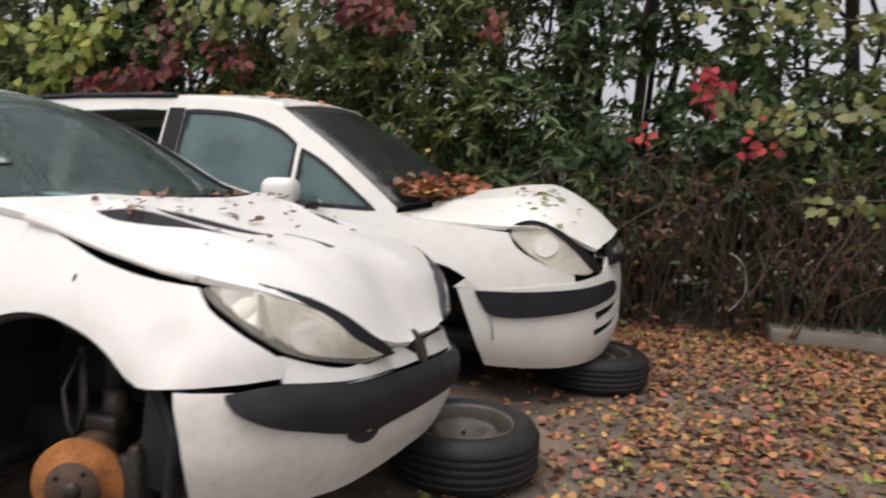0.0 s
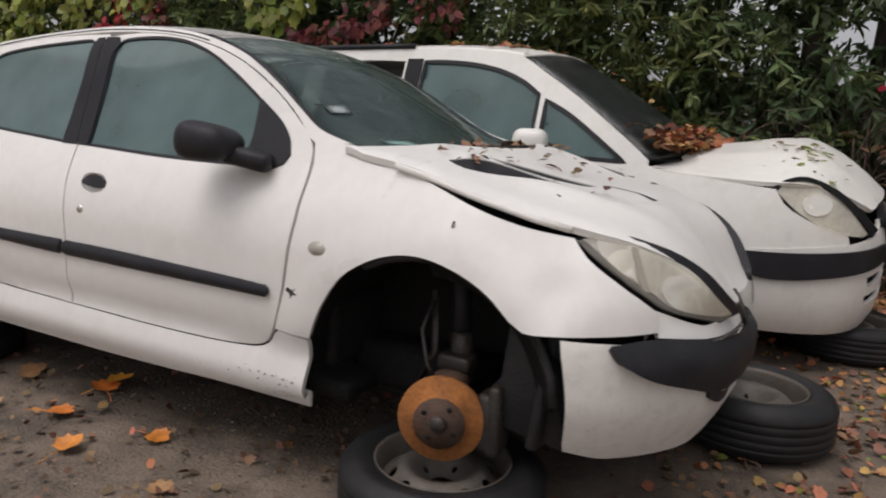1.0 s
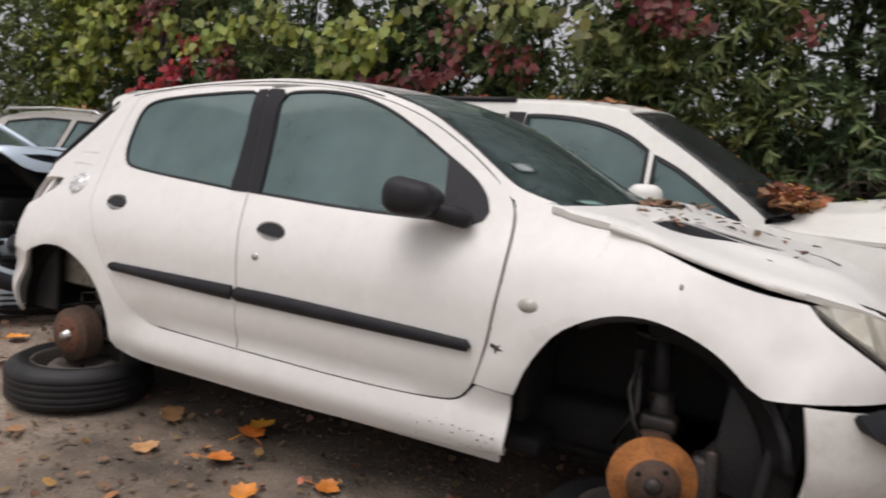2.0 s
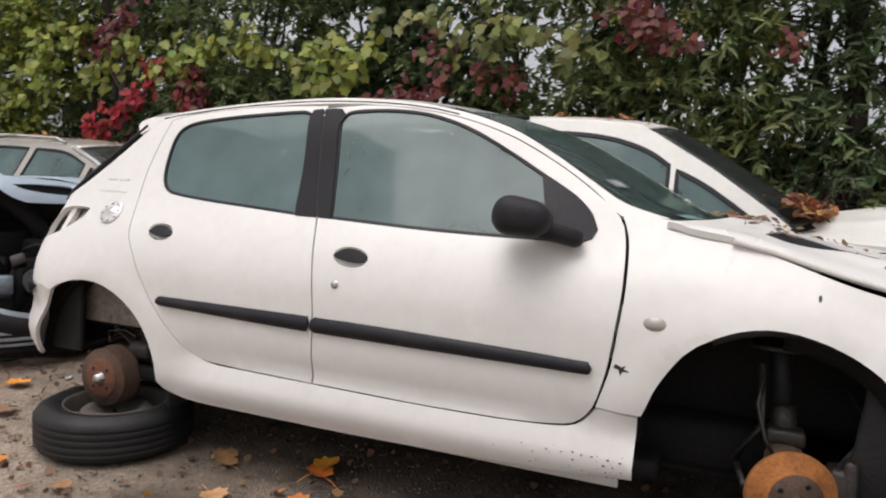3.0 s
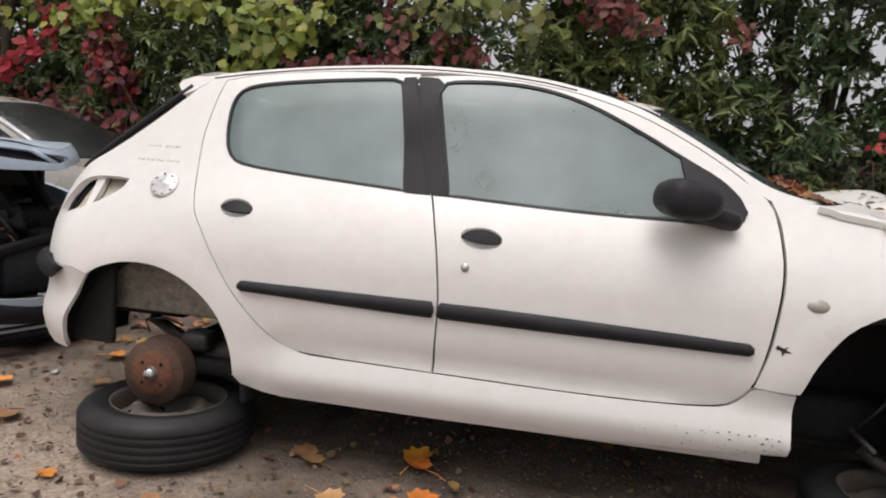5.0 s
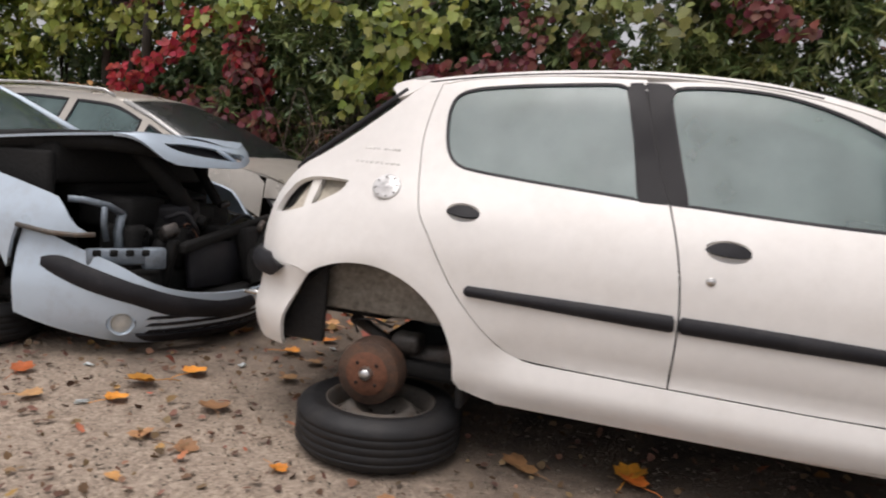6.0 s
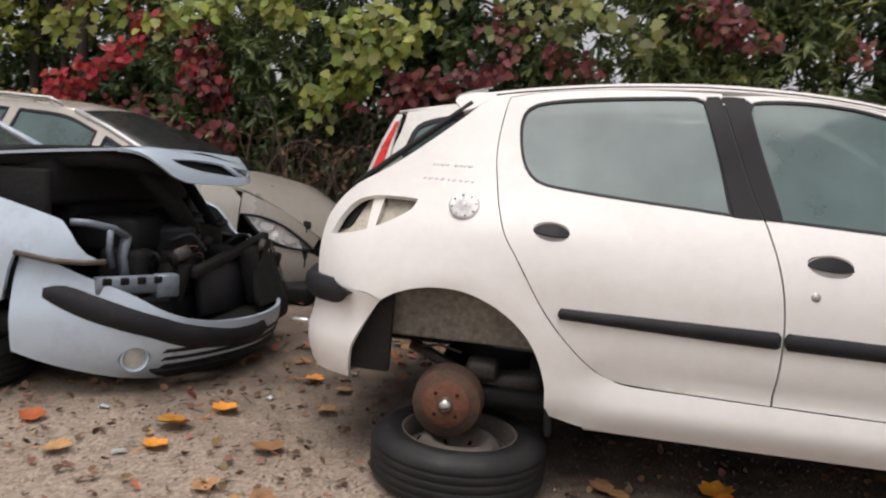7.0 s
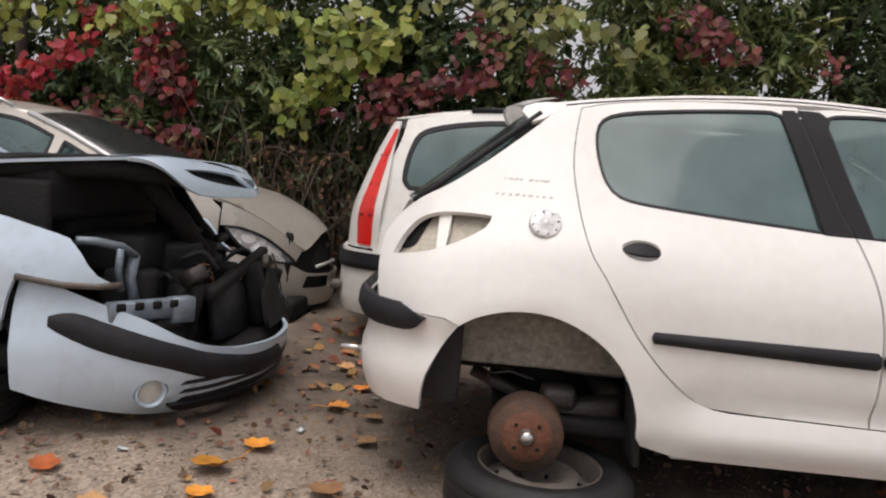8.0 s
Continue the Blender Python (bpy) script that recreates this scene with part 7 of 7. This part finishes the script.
CREEPERS = (([(-3.55, 2.30), (-3.75, 2.02), (-4.05, 1.82), (-4.35, 1.60)], 34, 0.065, LEAF_RED, "scarlet creeper strand climbing down the hedge"),
            ([(-4.10, 3.05), (-4.0, 2.75), (-4.25, 2.45)], 30, 0.10, LEAF_WINE, "dark red creeper high on the thin trunks"),
            ([(-3.10, 2.20), (-3.02, 1.95), (-2.95, 1.72), (-2.85, 1.52)], 32, 0.085, LEAF_WINE, "crimson creeper column in the hedge"),
            ([(-3.10, 2.05), (-3.0, 1.8), (-2.92, 1.6)], 12, 0.07, LEAF_RED, "scarlet leaves among the crimson creeper"),
            ([(-3.85, 1.22), (-3.5, 1.30), (-3.1, 1.20), (-2.75, 1.05)], 58, 0.15, LEAF_WINE, "wine-red creeper hanging low in the hedge"),
            ([(-4.55, 1.55), (-4.3, 1.45)], 12, 0.09, LEAF_RED, "scarlet creeper leaves by thin trunks"),
            ([(-1.30, 1.62), (-1.0, 1.72), (-0.7, 1.85), (-0.25, 2.05)], 36, 0.12, LEAF_WINE, "wine-red creeper over dead stems"),
            ([(-0.30, 2.35), (-0.2, 2.1)], 6, 0.07, LEAF_WINE, "small red creeper spray"),
            ([(1.40, 2.62), (1.65, 2.40), (1.90, 2.22)], 17, 0.10, LEAF_WINE, "thin red creeper spray high in the hedge"),
            ([(0.2, 2.12), (0.5, 1.98)], 8, 0.10, LEAF_WINE, "wine-red creeper leaves among green"),
            ([(4.05, 2.00), (4.14, 1.85), (4.10, 1.62)], 5, 0.05, LEAF_RED, "red creeper leaves against the sky"),
            ([(3.68, 1.50), (3.75, 1.46)], 1, 0.02, LEAF_RED, "single red creeper leaves among dark twigs"),
            ([(4.45, 1.52), (4.55, 1.47)], 2, 0.05, LEAF_RED, "single red creeper leaves over brambles"),
            ([(2.45, 2.30), (2.6, 2.2)], 3, 0.07, LEAF_WINE, "red creeper leaves among dark twigs"))
for line, n, width, m, label in CREEPERS:
    strand(thing("creeper", pose(0, 0, 0), label, "creeper", "red creepers"), m, line, n, width, (0.05, 0.09) if line[0][0] > 2 else (0.06, 0.105))
BRANCHES = (([(-1.05, 2.32), (-1.35, 2.05), (-1.65, 1.82), (-1.98, 1.52)], 46, 0.10), ([(-1.2, 2.45), (-1.75, 2.15)], 16, 0.12), ([(-2.1, 2.42), (-2.7, 2.45), (-3.3, 2.35), (-3.7, 2.15)], 46, 0.13),
            ([(-3.9, 2.55), (-4.3, 2.30), (-4.55, 2.15)], 22, 0.12), ([(-5.0, 2.70), (-5.3, 2.30), (-5.5, 1.95)], 46, 0.20), ([(0.1, 2.55), (0.7, 2.4), (1.1, 2.15)], 20, 0.14),
            ([(-0.6, 2.6), (0.0, 2.35)], 14, 0.14), ([(4.3, 1.70), (4.8, 1.66), (5.6, 1.70)], 17, 0.06), ([(4.0, 2.40), (4.6, 2.30), (5.4, 2.22)], 20, 0.12), ([(4.7, 1.05), (5.4, 1.10)], 7, 0.05))
for line, n, width in BRANCHES:
    strand(thing("leafy_branch", pose(0, 0, 0), "yellow-green lobed leaves on an overhanging branch", "branch", "overhanging branches"), LEAF_YELLOW if line[0][0] < -0.9 else LEAF_OLIVE, line, n, width, (0.08, 0.14) if line[0][0] < 2 else (0.05, 0.10), 4)

# bramble: arching dry stems with a few leaves
def bramble(x0, x1, y, n, zmax, label):
    t = thing("bramble", pose(0, 0, 0), label, "bramble", "brambles")
    bm = bmesh.new()
    for k in range(n):
        a = Vector((rng.uniform(x0, x1), y + rng.uniform(-0.05, 0.5), rng.uniform(-0.02, 0.3)))
        d = Vector((rng.uniform(-1.2, 1.2), rng.uniform(-0.35, 0.35), 0))
        h = rng.uniform(0.35, 1.0) * zmax
        p = [a, a + d * 0.25 + Vector((0, 0, h * 0.75)), a + d * 0.6 + Vector((0, -0.1, h)), a + d + Vector((0, -0.2, h * rng.uniform(0.2, 0.9)))]
        tube([tuple(q) for q in rounded([q + Vector(rng.normal(size=3)) * 0.05 for q in p], 0.12, 180, False)], rng.uniform(0.003, 0.009), 5, bm, 0.5)
    tagged(part("stem", bm, STEM, t), kind="stuff")
    crown(t, "foliage", LEAF_DRY, OVATE, n // 2, (x0, x1, y - 0.1, y + 0.4, 0.1, zmax), leaves=7, length=0.25, size=(0.04, 0.08))
    crown(t, "foliage", LEAF_GREEN, OVATE, n // 2, (x0, x1, y, y + 0.6, 0.05, zmax), leaves=8, length=0.3, size=(0.04, 0.08))


for x0 in (3.4, 4.4, 5.4, 6.4, 7.4):
    bramble(x0, x0 + 1.1, 3.55, 75, 1.3, "tangle of dry arching bramble stems under the hedge")
for x0 in (-2.6, -1.6, -0.6):
    bramble(x0, x0 + 1.1, 3.1, 80, 1.35, "dry brown bramble stems behind the wrecks")
for x0 in (0.6, 1.8, 2.6, -3.8, -5.0, -6.2):
    bramble(x0, x0 + 1.2, 3.3, 30, 1.2, "sparse brown bramble stems at the hedge foot")


# ---- litter ----
def litter(name, n, place, size, material, shape, label, lift=0.006, tilt=0.42):
    at = np.array([place() for _ in range(n)])
    a = rng.uniform(0, 2 * math.pi, n)
    al = np.stack([np.cos(a), np.sin(a), rng.normal(size=n) * tilt], 1)
    up = rng.normal(size=(n, 3)) * tilt + (0, 0, 1)
    at[:, 2] += lift + rng.uniform(0, 0.008, n)
    me = leaf_mesh(name, at, al, up, rng.uniform(*size, n), shape)
    me.materials.append(material)
    return tagged(new(name, me), label, "leaves", kind="stuff")


def right_bank():
    while True:
        x, y = rng.uniform(2.9, 9), rng.uniform(-1.2, 3.9)
        if rng.random() < min(1, max(0.05, 0.25 + 0.35 * (y - 0.2))) * min(1, max(0, (x - 2.7) / 0.8)) * (0.55 + 0.9 * noise.noise(Vector((x * 1.1, y * 1.1, 3)))):
            return (x, y, 0.0)


litter("leaf_litter", 15000, right_bank, (0.020, 0.052), LITTER, LOBED, "thick carpet of orange and brown fallen leaves")
litter("leaf_litter", 2600, right_bank, (0.022, 0.055), LEAF_YELLOW, OVATE, "scattered yellow-green fallen leaves")
litter("leaf_litter", 11000, right_bank, (0.020, 0.055), LITTER_DARK, LOBED, "damp dark brown fallen leaves")
litter("leaf_litter", 4200, lambda: (rng.uniform(-4.5, 3.4), rng.uniform(-2.0, 0.9), 0.0), (0.008, 0.04), LITTER_DARK, LOBED, "sparse brown leaf fragments on the asphalt")
litter("leaf_litter", 260, lambda: (rng.uniform(-4.5, 3.0), rng.uniform(-1.6, 2.6), 0.0), (0.02, 0.06), LITTER, LOBED, "sparse orange leaf fragments on the asphalt")
litter("leaf_litter", 110, lambda: (rng.normal(-0.75, 0.25), rng.uniform(0.3, 2.4), 0.0), (0.04, 0.10), LITTER, LOBED, "orange leaves drifted between the wrecks")


def stone_mesh(n, place, size):
    ico = bmesh.new()
    bmesh.ops.create_icosphere(ico, subdivisions=1, radius=0.5)
    ico.verts.index_update()
    base, fc = np.array([v.co[:] for v in ico.verts]), [tuple(v.index for v in f.verts) for f in ico.faces]
    ico.free()
    co, faces = [], []
    for i in range(n):
        s = rng.uniform(*size)
        q = base * (1 + 0.25 * rng.normal(size=(len(base), 1))) * s * (1, rng.uniform(0.6, 1), 0.55)
        co.append(q + place())
        faces += [tuple(i * len(base) + k for k in f) for f in fc]
    me = bpy.data.meshes.new("gravel")
    me.from_pydata(np.concatenate(co), [], faces)
    return me


gm = stone_mesh(6500, lambda: (rng.uniform(-3.2, 3.2), rng.normal(-0.85, 0.65), 0.001), (0.003, 0.012))
gm.materials.append(mat("grit_stone", (0.17, 0.145, 0.115), 0.9, var=0.3, island=0.5, bump=0.2))
tagged(new("gravel", gm), "loose grit and small stones on the asphalt", "gravel", kind="stuff")


def maple_leaf(material, label):
    pts = []
    for a, r in ((-165, 0.45), (-128, 0.70), (-112, 0.62), (-82, 0.84), (-64, 0.74), (-46, 0.92), (-26, 0.72), (-12, 0.88), (0, 1.05), (12, 0.88), (26, 0.72), (46, 0.92), (64, 0.74), (82, 0.84), (112, 0.62), (128, 0.70), (165, 0.45)):
        pts.append(Vector((r * math.sin(radians(a)), r * math.cos(radians(a)))) * 0.056)
    curl = rng.uniform(2.0, 6.0)
    b = sheet(pts, lambda u, v: (u, v, 0.010 + curl * (u * u * 1.2 + 0.5 * v * v) + 0.004 * math.sin(70 * u) * math.cos(60 * v)), (0, 0, 1), [], 0.018, 0.0)
    b2 = tube([(0, -0.02, 0.008), (0.004, -0.06, 0.010), (0.002, -0.095, 0.004)], 0.0014, 5)
    ob = part("fallen_leaf", merge(b, b2), material)
    return tagged(ob, label, "leaf", "fallen maple leaves")


proto = [maple_leaf(ORANGE, "bright orange fallen maple leaf on the asphalt"), maple_leaf(ORANGE, "curled orange maple leaf on the asphalt"), maple_leaf(TAN, "dry tan maple leaf lying on the asphalt"), maple_leaf(TAN, "pale curled maple leaf on the asphalt")]
spots = [(-1.0, -0.62, 1.3), (-0.92, -0.42, 1.1), (-0.60, -0.73, 1.15), (-0.54, -0.26, 0.9), (0.94, -0.61, 1.0), (0.985, -0.84, 1.0), (0.59, -0.69, 0.8), (0.54, -0.635, 0.9), (0.92, -0.55, 1.1), (-0.97, -0.83, 0.9), (-0.67, -1.04, 0.8), (-0.49, -1.06, 0.8),
         (-0.75, 0.10, 1.0), (-0.68, 0.42, 0.9), (-0.82, 0.75, 1.0), (-0.58, 0.02, 0.8), (1.25, -0.98, 0.9), (1.42, -0.78, 0.8), (0.72, -0.92, 0.9), (-1.25, -0.95, 0.9), (-0.15, -1.05, 0.6), (-1.5, -0.75, 0.9), (0.25, -1.1, 0.7), (1.7, -1.0, 0.7)]
for k, (x, y, s) in enumerate(spots):
    m = pose(x, y, 0.001, rng.uniform(-8, 8), rng.uniform(-8, 8), rng.uniform(0, 360)) @ Matrix.Diagonal((1.2 * s, 1.2 * s, 1.2 * s, 1))
    if k < 4:
        proto[k].matrix_basis = m
    else:
        copy_thing(proto[k % 4], pose(0, 0, 0)).matrix_basis = m


# leaves lying on the cars
def on_screen(u0, u1, v0, v1):
    return lambda: tuple(Vector(screen_map(rng.uniform(u0, u1), rng.uniform(v0, v1))) + Vector((0.01, 0, 0.004)))


def on_hood():
    while True:
        x, y = rng.uniform(2.25, 2.75), rng.uniform(-0.5, 0.45)
        if x > 2.36 - 0.27 * (y / 0.66) ** 2 and rng.random() < math.exp(-(x - 2.3) / 0.22):
            return tuple(Vector(hood_map(x, y)) + Vector((0, 0, 0.004)))


litter("leaf_debris", 70, on_screen(0.93, 1.0, 0.3, 0.9), (0.02, 0.05), LITTER_DARK, LOBED, "brown leaf debris along the hatchback's screen base", 0.0, 0.5)
litter("leaf_debris", 46, on_hood, (0.02, 0.05), LITTER_DARK, OVATE, "dry brown leaves on the hatchback's bonnet", 0.0, 0.3)


def mpv_base():
    v = rng.uniform(-0.72, 0.72)
    u = abs(rng.normal()) * 0.07
    return (2.60 + 0.20 * (1 - (v / 0.75) ** 2) - u, 2.0 + v, 1.0 + 0.02 * (1 - (v / 0.75) ** 2) + u * 0.55 + rng.uniform(0, 0.02))


def mpv_hood():
    x, y = rng.normal(3.2, 0.11), rng.normal(-0.35, 0.14)
    p = hood_m(min(3.5, x), max(-0.6, y))
    return (p[0], p[1] + 2.0, p[2] + 0.003)


def mpv_roof():
    x, s = rng.uniform(0.3, 1.9), rng.uniform(-0.9, 0.9)
    return (x, 2.0 + s * 0.58, 1.512 + 0.065 * (1 - abs(s) ** 2.4) + (0.0 if x < 1.6 else -0.06 * (x - 1.6) / 0.3))


def mpv_edge():
    u = rng.uniform(0, 1)
    return (1.95 + 0.74 * u, 2.0 + rng.uniform(0.30, 0.62), 1.485 - 0.455 * u + 0.015)


litter("leaf_debris", 420, mpv_base, (0.03, 0.075), LITTER, LOBED, "drift of orange leaves along the people carrier's screen base", 0.0, 0.5)
litter("leaf_debris", 150, mpv_base, (0.03, 0.07), LITTER_DARK, LOBED, "damp brown leaves along the people carrier's screen base", 0.0, 0.5)
litter("leaf_debris", 24, mpv_hood, (0.02, 0.05), LITTER_DARK, OVATE, "dark wilted leaves on the people carrier's bonnet", 0.0, 0.2)
litter("leaf_debris", 14, mpv_hood, (0.05, 0.08), LEAF_YELLOW, OVATE, "yellow-green leaves on the people carrier's bonnet", 0.0, 0.2)
litter("leaf_debris", 90, mpv_roof, (0.03, 0.07), LITTER, LOBED, "orange leaves scattered on the people carrier's roof", 0.0, 0.3)
litter("leaf_debris", 22, mpv_edge, (0.03, 0.07), LITTER, LOBED, "orange leaves along the far edge of the screen", 0.0, 0.4)
litter("leaf_debris", 40, lambda: (rng.uniform(-4.4, -3.6), 2.4 + rng.uniform(-0.5, 0.5), 1.395), (0.03, 0.07), LITTER, LOBED, "brown leaves on the estate car's roof", 0.0, 0.3)

# odd scraps
coil = bmesh.new()
tube([(4.30 + 0.17 * math.cos(a), 3.22 + 0.02 * math.sin(a * 6), 0.46 + 0.22 * math.sin(a)) for a in [-1.2 + 2.5 * k / 24 for k in range(25)]], 0.005, 6, coil)
tagged(part("plastic_coil", coil, mat("pale_plastic", (0.26, 0.26, 0.25), 0.6)), "loop of pale plastic hose caught in the brambles", "hose")
for k, (x, y) in enumerate(((-1.35, -0.55), (-1.05, -0.9), (-0.82, -0.2), (-1.6, -0.9), (-0.6, 0.3))):
    sc = rbox((0.035 + 0.01 * (k % 2), 0.02, 0.008), (0, 0, 0), 0.003, 1)
    for v in sc.verts:
        v.co += Vector(rng.normal(size=3)) * 0.003
    ob = tagged(part("plastic_scrap", sc, STICKER_W), "small broken piece of pale plastic on the asphalt", "scrap", "broken plastic scraps")
    ob.matrix_basis = pose(x, y, 0.005, 0, 0, 40 * k)
